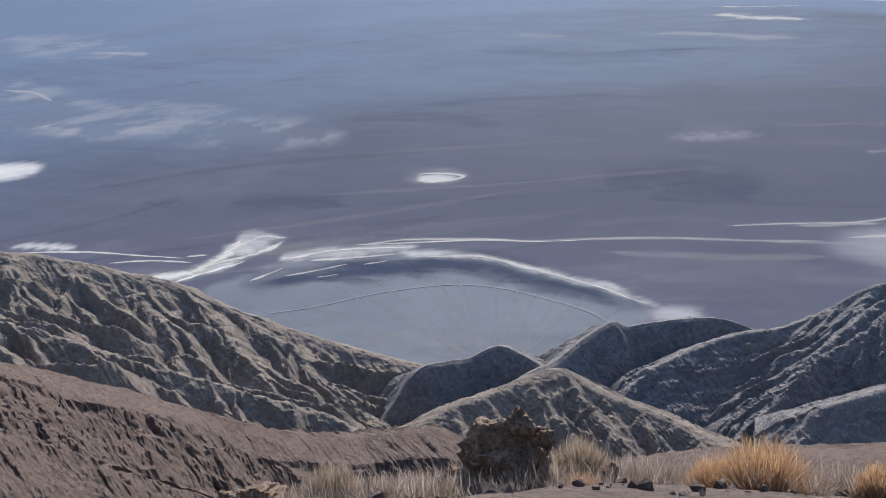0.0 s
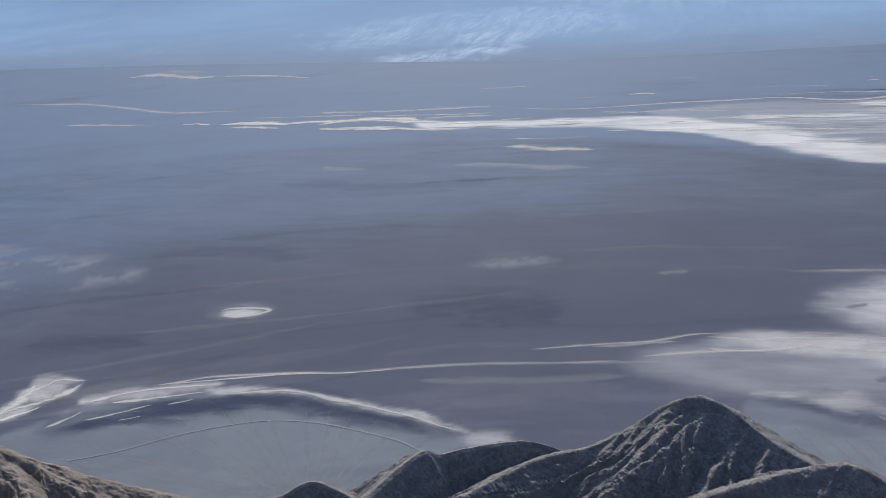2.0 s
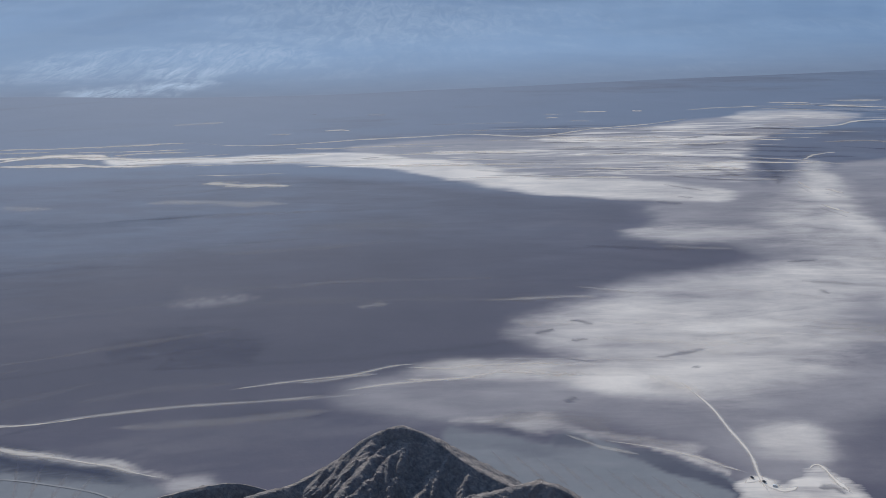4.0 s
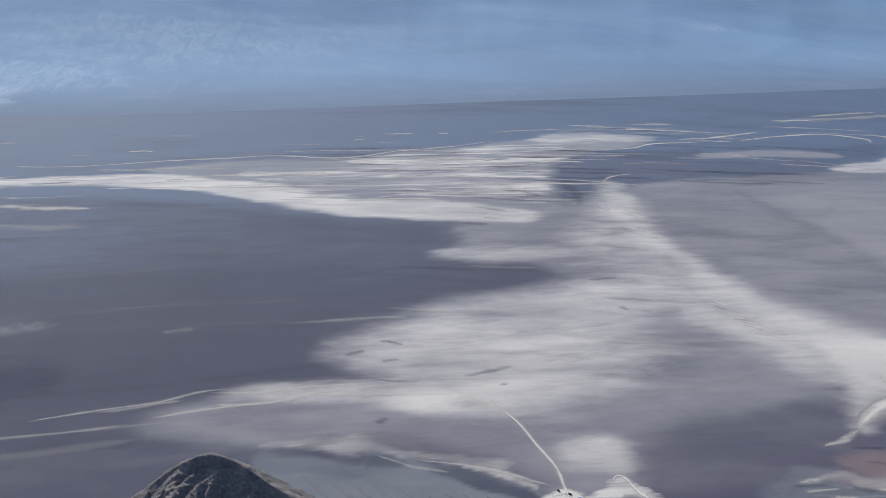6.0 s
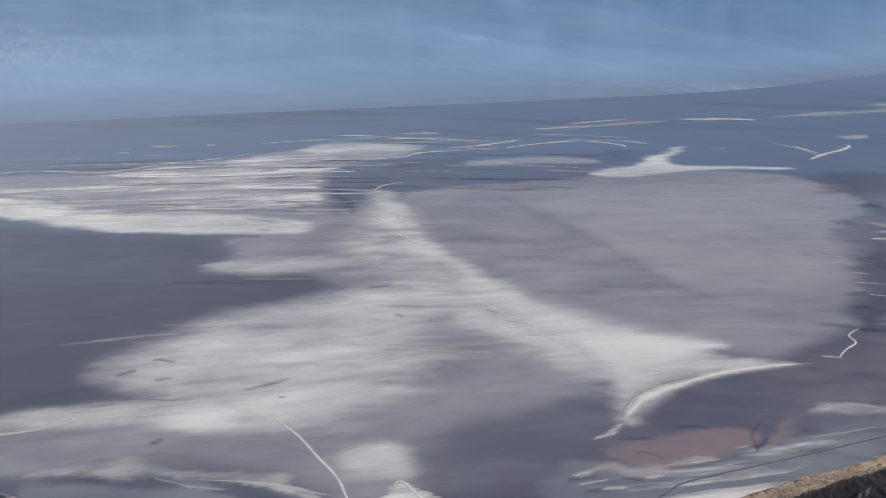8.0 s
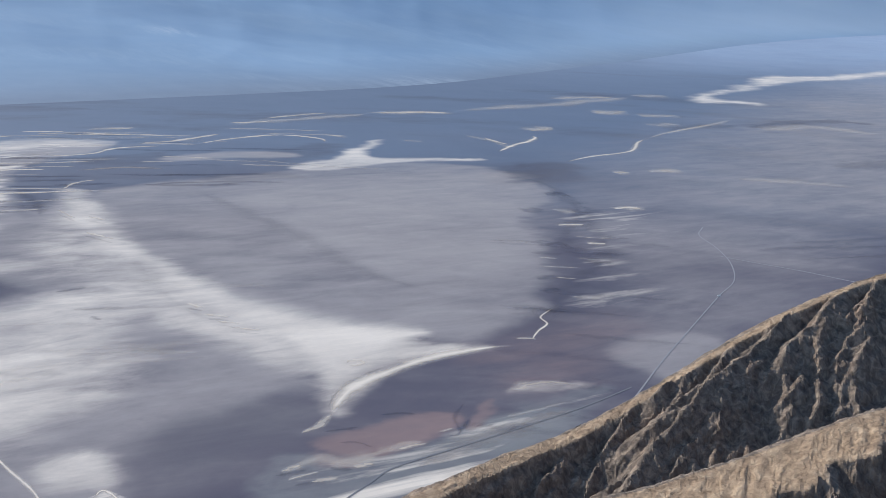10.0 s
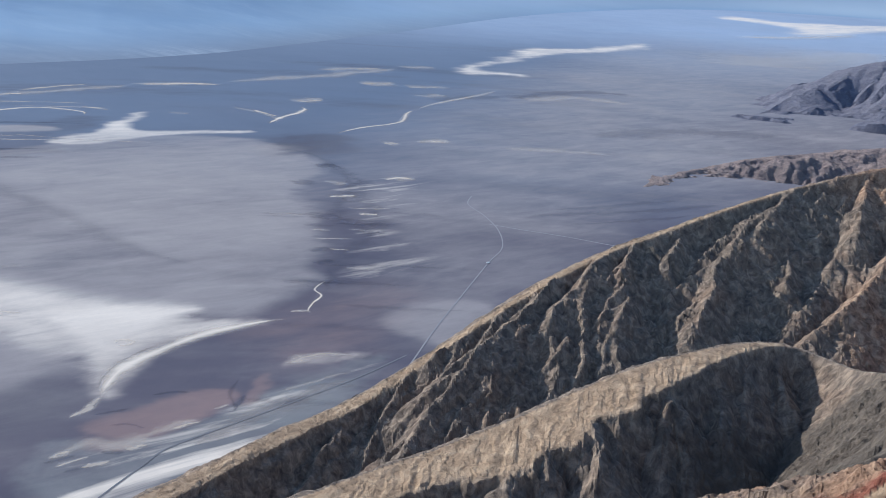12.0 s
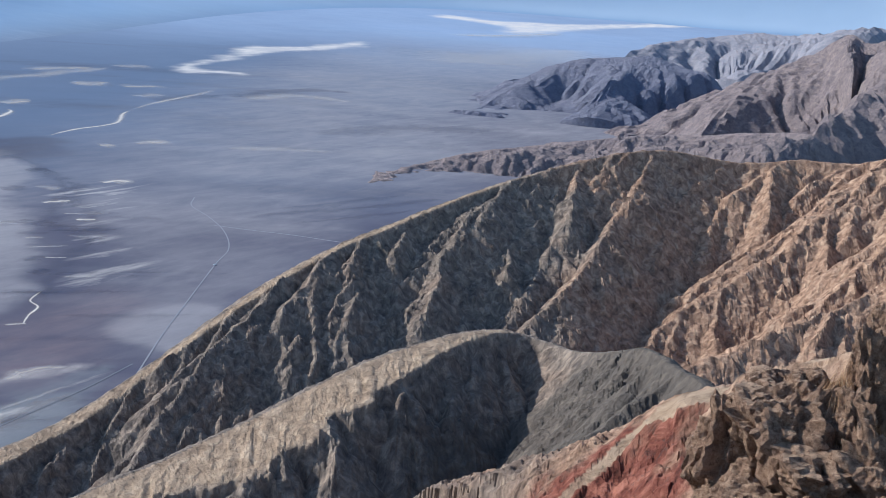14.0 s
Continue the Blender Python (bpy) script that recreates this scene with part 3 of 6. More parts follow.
area("blue_haze", 0.75, 60.0, 0.30, [(-261, -976), (-428, -915), (-582, -826), (-718, -711), (-831, -574), (-919, -420), (-978, -252), (-1007, -77), (-1005, 101), (-972, 275), (-908, 441), (-817, 594), (-2427, 1763), (-2698, 1311), (-2886, 818), (-2985, 299), (-2991, -228), (-2905, -749), (-2729, -1246), (-2468, -1705), (-2131, -2111), (-1729, -2452), (-1272, -2717), (-776, -2898)])
area("blue_haze", 0.45, 120.0, 0.30, [(-816, 86), (-805, 155), (-789, 224), (-767, 290), (-739, 355), (-706, 417), (-668, 476), (-625, 531), (-577, 583), (-525, 630), (-469, 672), (-410, 710), (-2600, 4503), (-2976, 4264), (-3330, 3994), (-3659, 3694), (-3962, 3368), (-4236, 3016), (-4478, 2643), (-4688, 2250), (-4863, 1840), (-5003, 1417), (-5106, 984), (-5172, 544)])
area("dark", 0.45, 70.0, 0.30, [(-331, -207), (-341, -190), (-350, -172), (-358, -154), (-366, -136), (-372, -117), (-377, -98), (-382, -79), (-385, -59), (-388, -40), (-389, -20), (-390, 0), (-600, 0), (-599, -30), (-597, -61), (-593, -91), (-588, -121), (-581, -151), (-572, -180), (-563, -209), (-551, -237), (-538, -265), (-524, -292), (-509, -318)])
area("blue_haze", 0.85, 119.7, 0.30, [(-1374, 142), (-1572, 445), (-1798, 791), (-1997, 1375), (-2416, 2771), (-1462, 1690), (-1300, 1090), (-1260, 786), (-1269, 559), (-1215, 343), (-1085, 110)])
area("blue_haze", 0.60, 59.3, 0.40, [(-1065, 153), (-1172, 331), (-1228, 541), (-1233, 770), (-1269, 1064), (-1377, 1593), (-1064, 1237), (-1021, 859), (-1031, 645), (-1073, 414), (-1025, 147)])
area("blue_haze", 0.35, 323.2, 0.40, [(-1279, 1018), (-1873, 1935), (-2359, 3216), (-2226, 4143), (-1453, 4550), (-968, 3068), (-1244, 2093), (-1139, 1292), (-925, 876), (-802, 638)])
area("silt", 0.46, 121.7, 0.40, [(-640, 566), (-780, 740), (-966, 1029), (-1319, 1641), (-1801, 2559), (-2127, 3553), (-1357, 4256), (-467, 1517), (-444, 852), (-495, 717), (-550, 640), (-628, 623)])
area("silt", 0.30, 17.0, 0.50, [(-619, 542), (-585, 626), (-512, 711), (-411, 597), (-354, 407), (-326, 342), (-365, 345), (-411, 402), (-507, 478)])
area("silt", 0.50, 3.0, 0.10, [(-381, 359), (-388, 391), (-377, 417), (-350, 411), (-329, 355), (-347, 350), (-364, 347)])
area("dark", 0.55, 6.3, 0.40, [(-373, 139), (-391, 159), (-390, 194), (-386, 209), (-361, 194), (-346, 173), (-338, 148), (-340, 133)])
area("dark", 0.62, 9.0, 0.35, [(-838, -116), (-780, -13), (-753, 27), (-728, 69), (-715, 108), (-686, 108), (-647, 91), (-626, 87), (-620, 133), (-622, 165), (-603, 175), (-591, 157), (-566, 121), (-548, 90), (-529, 56), (-513, 35), (-491, 26), (-470, 24), (-449, 27), (-441, 27), (-436, 8), (-434, -11), (-429, -66), (-423, -113), (-395, -184), (-352, -247), (-276, -329), (-215, -372), (-450, -779), (-566, -674), (-721, -505), (-798, -372), (-831, -223)])
area("dark", -0.25, 70.0, 0.20, [(-130, -357), (-165, -342), (-199, -324), (-231, -302), (-260, -277), (-287, -249), (-311, -218), (-331, -186), (-349, -151), (-362, -115), (-372, -78), (-378, -40), (-1094, -115), (-1077, -225), (-1048, -333), (-1009, -438), (-960, -538), (-900, -632), (-831, -720), (-754, -801), (-669, -873), (-577, -937), (-479, -990), (-376, -1034)])
area("dark", -0.25, 70.0, 0.20, [(-130, -357), (-163, -343), (-194, -327), (-224, -307), (-252, -285), (-277, -260), (-300, -233), (-321, -204), (-338, -173), (-353, -141), (-365, -107), (-373, -73), (-1080, -210), (-1055, -310), (-1022, -407), (-979, -501), (-928, -590), (-869, -674), (-802, -753), (-728, -824), (-648, -889), (-562, -946), (-471, -994), (-376, -1034)])
area("dark", -0.25, 70.0, 0.20, [(-130, -357), (-160, -345), (-188, -330), (-215, -313), (-241, -294), (-264, -273), (-286, -250), (-306, -225), (-324, -198), (-340, -170), (-353, -141), (-363, -111), (-1052, -322), (-1021, -409), (-983, -493), (-938, -574), (-887, -651), (-829, -723), (-765, -790), (-696, -852), (-622, -907), (-544, -956), (-462, -998), (-376, -1034)])
area("dark", -0.20, 70.0, 0.20, [(-130, -357), (-156, -347), (-181, -334), (-204, -320), (-227, -305), (-249, -287), (-269, -268), (-288, -248), (-305, -226), (-321, -203), (-335, -179), (-347, -155), (-1005, -447), (-970, -519), (-929, -589), (-884, -655), (-834, -718), (-779, -777), (-720, -831), (-658, -882), (-592, -927), (-523, -968), (-451, -1003), (-376, -1034)])
streak("dark", 0.40, 8.9, 0.60, [(-395, -295), (-404, -266), (-405, -239)])
streak("dark", 0.40, 15.5, 0.60, [(-446, -146), (-467, -116), (-446, -77)])
streak("dark", 0.30, 5.3, 0.60, [(-387, -334), (-392, -316)])
streak("dark", 0.25, 3.5, 0.60, [(-377, -97), (-386, -68), (-384, -42)])
streak("dark", 0.25, 10.6, 0.60, [(-522, -309), (-539, -264), (-525, -215)])
streak("dark", 0.22, 13.4, 0.60, [(-690, -308), (-679, -221), (-699, -154)])
streak("silt", 0.15, 10.6, 0.60, [(-654, -112), (-672, -49), (-661, -1)])
area("fan", 0.85, 1.8, 0.20, [(-307, -252), (-325, -242), (-336, -225), (-350, -190), (-360, -159), (-352, -135), (-344, -112), (-335, -94), (-321, -89), (-274, -100), (-255, -143), (-268, -198)])
area("fan", 0.70, 2.7, 0.70, [(-319, 152), (-328, 166), (-337, 177), (-325, 188), (-325, 216), (-327, 234), (-332, 261), (-342, 306), (-345, 328), (-310, 287), (-291, 226), (-285, 144)])
streak("dark", 1.30, 7.6, 0.60, [(-317, -233), (-331, -213), (-346, -189), (-356, -158), (-348, -133), (-338, -110), (-332, -99)])
streak("silt", 0.34, 1.0, 0.80, [(-284, -126), (-332, -213)])
streak("silt", 0.34, 0.8, 0.80, [(-284, -126), (-342, -200)])
streak("silt", 0.34, 0.7, 0.80, [(-284, -126), (-350, -186)])
streak("silt", 0.34, 0.6, 0.80, [(-284, -126), (-355, -170)])
streak("silt", 0.34, 0.6, 0.80, [(-284, -125), (-355, -153)])
streak("silt", 0.34, 0.7, 0.80, [(-285, -123), (-349, -134)])
streak("silt", 0.34, 0.8, 0.80, [(-285, -121), (-341, -115)])
streak("silt", 0.34, 1.0, 0.80, [(-285, -121), (-333, -101)])
streak("silt", 0.34, 1.1, 0.80, [(-284, -128), (-315, -222)])
streak("silt", 0.34, 1.1, 0.80, [(-284, -128), (-301, -220)])
streak("silt", 0.34, 0.9, 0.80, [(-284, -126), (-330, -203)])
streak("silt", 0.34, 0.7, 0.80, [(-284, -125), (-347, -175)])
streak("silt", 0.34, 0.6, 0.80, [(-285, -123), (-353, -143)])
streak("silt", 0.34, 0.7, 0.80, [(-285, -121), (-345, -124)])
area("crust", 0.25, 4.1, 0.50, [(-319, 152), (-328, 166), (-337, 177), (-325, 188), (-325, 216), (-327, 234), (-332, 261), (-342, 306), (-345, 328), (-310, 287), (-291, 226), (-285, 144)])
streak("salt", 0.45, 1.7, 0.30, [(-420, -22), (-418, -11), (-419, 0), (-423, 10), (-428, 22)])
streak("salt", 0.40, 1.5, 0.30, [(-433, -23), (-430, -4), (-433, 10), (-434, 28), (-429, 53)])
streak("salt", 0.35, 1.5, 0.40, [(-425, 12), (-424, 27), (-420, 47)])
streak("salt", 0.25, 4.7, 0.50, [(-432, 0), (-427, 28), (-420, 47)])
area("salt", 0.58, 3.1, 0.30, [(-473, 234), (-467, 260), (-449, 279), (-436, 299), (-432, 280), (-420, 290), (-402, 318), (-403, 287), (-402, 264), (-392, 240), (-378, 219), (-361, 205), (-366, 205), (-389, 214), (-415, 234), (-438, 233)])
streak("salt", 0.95, 3.1, 0.08, [(-362, 205), (-372, 212), (-387, 229), (-397, 253), (-404, 279), (-404, 308), (-401, 320)])
streak("dark", 0.50, 0.7, 0.40, [(-372, 209), (-382, 217), (-394, 233), (-403, 254)])
streak("dark", 0.35, 2.5, 0.40, [(-430, 286), (-427, 291)])
streak("salt", 0.45, 1.4, 0.70, [(-364, 206), (-356, 195), (-352, 186)])
streak("salt", 0.50, 1.0, 0.20, [(-413, 240), (-416, 243), (-415, 246), (-411, 247), (-409, 242), (-411, 239)])
streak("salt", 0.80, 2.8, 0.20, [(-902, 685), (-936, 730), (-952, 759), (-977, 791), (-997, 797)])
streak("salt", 0.25, 3.4, 0.30, [(-1016, 725), (-967, 727), (-927, 717)])
streak("salt", 0.30, 10.0, 0.90, [(-1152, 518), (-1176, 569), (-1187, 645), (-1209, 731)])
streak("salt", 0.50, 11.1, 0.50, [(-1209, 731), (-1209, 793), (-1190, 835)])
streak("salt", 0.30, 11.4, 0.80, [(-1032, 818), (-1044, 871)])
area("dark", 0.55, 9.0, 0.60, [(-809, 589), (-778, 605), (-745, 606), (-748, 645), (-840, 741), (-857, 664)])
streak("salt", 0.50, 12.6, 0.80, [(-1231, -722), (-1250, -683), (-1222, -633), (-1225, -587)])
streak("salt", 0.50, 6.0, 0.40, [(-1224, -600), (-1218, -529), (-1187, -462)])
streak("salt", 0.30, 7.6, 0.80, [(-1290, -696), (-1262, -632)])
streak("salt", 0.40, 4.8, 0.20, [(-1051, -753), (-1044, -685), (-1038, -644), (-1008, -584), (-979, -528), (-980, -473), (-981, -435)])
streak("salt", 0.40, 5.5, 0.80, [(-924, -609), (-917, -550), (-914, -500)])
streak("salt", 0.60, 5.6, 0.50, [(-802, -180), (-803, -164), (-796, -146), (-792, -109)])
streak("salt", 0.22, 7.1, 0.70, [(-741, -201), (-745, -170), (-736, -125), (-731, -102)])
streak("salt", 0.15, 6.3, 0.70, [(-739, -292), (-731, -253)])
streak("salt", 0.18, 3.3, 0.70, [(-511, -46), (-515, -31)])
streak("salt", 0.22, 6.2, 0.70, [(-665, -595), (-659, -538)])
streak("salt", 0.30, 3.0, 0.70, [(-557, -578), (-553, -546), (-534, -515)])
streak("salt", 0.30, 1.5, 0.50, [(-417, -62), (-426, -30)])
area("salt", 0.95, 2.4, 0.15, [(-419, -457), (-428, -439), (-429, -426), (-423, -419), (-412, -417), (-402, -430), (-401, -444)])
area("salt", 0.30, 3.7, 0.40, [(-444, -232), (-455, -225), (-454, -208), (-445, -203), (-437, -212), (-436, -224)])
streak("salt", 0.60, 1.3, 0.10, [(-442, -227), (-439, -222), (-439, -215), (-444, -208), (-448, -206), (-450, -212), (-449, -223), (-446, -227), (-442, -227)])
area("fan", 0.50, 3.2, 0.30, [(-331, -241), (-358, -194), (-367, -162), (-359, -133), (-338, -93), (-323, -117), (-326, -179)])
streak("salt", 0.50, 0.8, 0.20, [(-361, -220), (-371, -191), (-379, -169), (-382, -148), (-387, -136)])
streak("salt", 0.18, 1.1, 0.30, [(-387, -136), (-396, -98), (-401, -59), (-406, -28)])
streak("salt", 0.50, 1.1, 0.30, [(-360, -220), (-366, -208), (-373, -196), (-380, -165), (-382, -153)])
streak("salt", 0.25, 1.1, 0.30, [(-382, -153), (-386, -137), (-395, -105), (-400, -68), (-406, -44)])
streak("salt", 0.40, 1.2, 0.30, [(-411, -87), (-420, -60), (-425, -41), (-434, -25), (-436, -12)])
streak("salt", 0.42, 1.4, 0.30, [(-408, -44), (-415, -24), (-419, -3), (-421, 14)])
area("salt", 0.42, 4.5, 0.50, [(-424, -22), (-436, -12), (-436, 19), (-439, 40), (-425, 59), (-420, 91), (-393, 86), (-398, 56), (-413, 38), (-419, 8)])
streak("salt", 0.12, 3.1, 0.50, [(-377, -122), (-381, -82), (-391, -42)])
area("salt", 0.32, 3.3, 0.50, [(-336, -90), (-339, -79), (-331, -67), (-325, -84), (-325, -90)])
streak("salt", 0.45, 1.0, 0.70, [(-361, 45), (-356, 57), (-349, 71), (-341, 80), (-333, 89)])
streak("salt", 0.30, 1.0, 0.80, [(-366, 35), (-356, 45), (-347, 59)])
streak("silt", 0.35, 4.7, 0.70, [(-375, 6), (-381, 33), (-361, 58), (-352, 75)])
area("crust", 0.66, 1.9, 0.50, [(-326, 83), (-332, 89), (-334, 93), (-326, 96), (-336, 104), (-341, 112), (-336, 115), (-327, 118), (-316, 120), (-303, 112), (-306, 90), (-315, 81)])
streak("salt", 0.90, 0.8, 0.60, [(-335, 106), (-339, 111), (-329, 113), (-318, 115)])
streak("salt", 0.90, 1.3, 0.60, [(-327, 85), (-330, 91), (-322, 95), (-324, 101)])
streak("dark", 0.70, 0.8, 0.50, [(-327, 93), (-324, 95)])
streak("dark", 0.70, 1.6, 0.40, [(-323, 106), (-323, 111), (-318, 113)])
streak("salt", 0.85, 0.6, 0.15, [(-415, 81), (-404, 84), (-387, 88), (-367, 90), (-348, 92), (-332, 91), (-317, 91)])
streak("salt", 0.20, 3.8, 0.50, [(-420, 71), (-404, 84), (-396, 88)])
area("red", 0.30, 12.1, 0.50, [(-405, 293), (-405, 334), (-420, 391), (-409, 418), (-364, 348), (-346, 302), (-350, 277)])
streak("dark", 0.50, 0.7, 0.60, [(-327, 231), (-326, 237), (-340, 245), (-351, 257)])
streak("salt", 0.28, 3.4, 1.00, [(-324, 164), (-331, 179), (-323, 189), (-325, 212), (-325, 227)])
streak("salt", 0.38, 3.0, 0.60, [(-354, 281), (-356, 299), (-348, 312)])
streak("silt", 0.40, 5.7, 0.60, [(-306, 205), (-319, 246), (-326, 293)])
streak("salt", 0.25, 2.3, 0.90, [(-330, 259), (-332, 280), (-332, 298)])
streak("dark", 0.28, 5.8, 0.90, [(-794, 599), (-744, 614), (-637, 560), (-553, 478), (-509, 463), (-475, 413), (-442, 377), (-414, 347)])
streak("dark", 0.30, 8.2, 0.80, [(-673, 590), (-556, 510), (-483, 453)])
area("crust", 0.20, 13.0, 0.60, [(-621, 522), (-653, 579), (-666, 607), (-630, 634), (-586, 602), (-548, 527), (-537, 492), (-551, 474)])
area("crust", 0.16, 10.2, 0.60, [(-530, 472), (-495, 492), (-451, 459), (-400, 392), (-406, 361), (-458, 394)])
streak("salt", 0.70, 3.4, 0.50, [(-606, 513), (-601, 534)])
streak("salt", 0.70, 3.8, 0.50, [(-636, 592), (-635, 609), (-627, 613)])
streak("salt", 0.70, 3.3, 0.50, [(-554, 495), (-547, 507)])
streak("salt", 0.80, 0.7, 0.30, [(-400, 335), (-406, 335), (-414, 344), (-422, 356), (-433, 361), (-443, 377)])
streak("salt", 0.50, 1.7, 0.40, [(-410, 327), (-405, 336)])
streak("dark", 0.55, 3.1, 0.60, [(-492, 406), (-496, 422)])
streak("dark", 0.55, 6.2, 0.60, [(-654, 521), (-656, 543)])
streak("dark", 0.55, 4.0, 0.60, [(-473, 391), (-471, 405)])
streak("dark", 0.55, 8.5, 0.60, [(-702, 581), (-699, 601)])
streak("salt", 0.75, 2.3, 0.20, [(-828, 705), (-850, 759), (-865, 823), (-914, 880), (-935, 915)])
streak("salt", 0.40, 3.0, 0.30, [(-935, 915), (-966, 974), (-1019, 1110)])
streak("salt", 0.35, 16.8, 0.70, [(-1316, 1083), (-1315, 1208)])
streak("salt", 0.35, 13.0, 0.70, [(-1105, 1064), (-1102, 1128)])
streak("salt", 0.35, 6.4, 0.70, [(-756, 760), (-755, 773)])
streak("salt", 0.35, 7.4, 0.70, [(-766, 711), (-761, 725)])
streak("salt", 0.35, 15.5, 0.70, [(-1162, 1031), (-1149, 1086)])
streak("salt", 0.30, 13.6, 0.90, [(-1213, 856), (-1251, 1049), (-1310, 1235)])
area("salt", 0.85, 11.4, 0.40, [(-1236, 1303), (-1294, 1376), (-1334, 1446), (-1379, 1509), (-1441, 1632), (-1536, 1758), (-1621, 1887), (-1572, 1899), (-1606, 2113), (-1656, 2367), (-1595, 2269), (-1516, 1996), (-1497, 1809), (-1434, 1686), (-1378, 1576), (-1360, 1506), (-1297, 1406), (-1248, 1358), (-1196, 1407), (-1152, 1361), (-1188, 1372), (-1204, 1304)])
area("salt", 0.90, 20.6, 0.30, [(-2160, 3461), (-2208, 3648), (-2013, 3551), (-1917, 3656), (-1797, 3763), (-1718, 4068), (-1680, 4419), (-1658, 4480), (-1576, 4509), (-1505, 4533), (-1577, 4269), (-1646, 3901), (-1667, 3414), (-1681, 3088), (-1798, 3374), (-1958, 3456)])
streak("salt", 0.35, 32.0, 0.30, [(-1707, 2829), (-1639, 3064), (-1620, 3399)])
streak("salt", 0.25, 15.8, 0.60, [(-952, 1112), (-957, 1216), (-871, 1247)])
streak("dark", 0.45, 21.0, 0.60, [(-973, 1104), (-1000, 1223), (-991, 1309), (-928, 1335)])
streak("salt", 0.20, 8.3, 0.60, [(-705, 796), (-677, 832), (-631, 873)])
streak("dark", 0.35, 25.8, 0.70, [(-712, 944), (-701, 1071), (-624, 1186)])
streak("dark", 0.40, 5.4, 0.70, [(-490, 582), (-488, 614), (-471, 655), (-458, 707), (-447, 758)])
streak("dark", 0.40, 4.0, 0.70, [(-463, 584), (-453, 630), (-442, 669), (-438, 706)])
streak("dark", 0.30, 4.6, 0.70, [(-500, 617), (-486, 675), (-474, 746)])
streak("dark", 0.35, 17.6, 0.60, [(-981, 990), (-1002, 1057), (-990, 1123)])
streak("salt", 0.20, 139.4, 0.60, [(-1233, 2030), (-1299, 2436), (-1282, 2869)])
streak("salt", 0.25, 22.0, 0.50, [(-1326, 1255), (-1306, 1315)])
streak("salt", 0.30, 3.8, 0.30, [(-979, 996), (-999, 1064), (-1040, 1159)])
streak("salt", 0.30, 7.8, 0.80, [(-759, 746), (-756, 785)])
streak("salt", 0.30, 5.9, 0.80, [(-631, 599), (-627, 617)])
streak("salt", 0.30, 16.3, 0.80, [(-1147, 1021), (-1144, 1074)])
streak("salt", 0.30, 5.8, 0.80, [(-653, 547), (-634, 556)])
streak("salt", 0.30, 14.5, 0.80, [(-1032, 1004), (-1027, 1054)])
area("dark", 0.62, 34.0, 0.30, [(-595, -223), (-623, -110), (-635, 12), (-553, 66), (-496, 24), (-439, 19), (-422, -56), (-401, -95), (-392, -152), (-403, -238), (-483, -318), (-551, -343)])
area("dark", 0.40, 22.0, 0.30, [(-481, -286), (-450, -142), (-424, -68), (-370, -41), (-342, -74), (-378, -164), (-368, -225), (-363, -334), (-383, -427), (-451, -464)])
area("silt", 0.50, 5.0, 0.60, [(-847, 339), (-860, 419), (-872, 531), (-849, 629), (-751, 579), (-755, 614), (-692, 580), (-647, 515), (-587, 478), (-515, 428), (-488, 396), (-439, 368), (-422, 342), (-410, 312), (-425, 293), (-454, 282), (-469, 255), (-515, 232), (-583, 219), (-700, 229), (-831, 252)])
area("silt", 0.42, 18.0, 0.40, [(-808, 347), (-831, 616), (-744, 606), (-575, 464), (-496, 410), (-476, 360), (-516, 336), (-610, 336), (-710, 347)])
area("silt", 0.28, 7.0, 0.50, [(-719, 351), (-652, 359), (-577, 348), (-529, 355), (-528, 336), (-596, 332), (-674, 342)])
streak("dark", 0.22, 8.0, 0.50, [(-810, 338), (-712, 339), (-625, 337), (-543, 328), (-493, 338)])
area("dark", 0.30, 8.0, 0.40, [(-500, 395), (-511, 421), (-493, 418), (-477, 395)])
area("silt", 0.58, 6.0, 0.45, [(-631, 89), (-656, 108), (-670, 124), (-701, 111), (-719, 137), (-734, 180), (-834, 239), (-668, 235), (-576, 232), (-526, 259), (-491, 272), (-438, 299), (-420, 267), (-397, 222), (-389, 214), (-386, 180), (-384, 156), (-378, 138), (-365, 127), (-337, 120), (-328, 106), (-330, 88), (-344, 84), (-359, 73), (-376, 51), (-381, 24), (-376, -3), (-384, -21), (-398, -46), (-416, -38), (-429, -11), (-432, 8), (-438, 29), (-441, 42), (-455, 26), (-474, 23), (-490, 31), (-519, 60), (-551, 90), (-564, 127), (-583, 161), (-615, 151), (-620, 118)])
area("salt", 0.46, 9.0, 0.60, [(-469, 27), (-493, 33), (-512, 66), (-540, 102), (-558, 148), (-584, 180), (-626, 170), (-726, 212), (-822, 240), (-817, 260), (-652, 236), (-557, 234), (-512, 252), (-478, 266), (-454, 282), (-435, 297), (-418, 261), (-396, 224), (-429, 212), (-472, 205), (-514, 193), (-516, 182), (-466, 167), (-426, 146), (-413, 133), (-404, 112), (-386, 92), (-400, 85), (-416, 72), (-429, 48), (-451, 40)])
area("salt", 0.40, 5.0, 0.40, [(-823, 236), (-850, 255), (-844, 266), (-785, 252), (-718, 244), (-629, 236), (-563, 234), (-511, 246), (-475, 258), (-453, 276), (-436, 299), (-430, 282), (-447, 255), (-473, 234), (-520, 225), (-598, 224), (-671, 225), (-723, 223)])
area("salt", 0.38, 16.0, 0.30, [(-450, 142), (-430, 131), (-423, 116), (-431, 104), (-450, 100), (-473, 105), (-490, 119), (-490, 135), (-474, 144)])
area("salt", 0.30, 12.0, 0.30, [(-428, 118), (-413, 110), (-409, 97), (-415, 85), (-430, 80), (-448, 83), (-459, 95), (-459, 109), (-446, 118)])
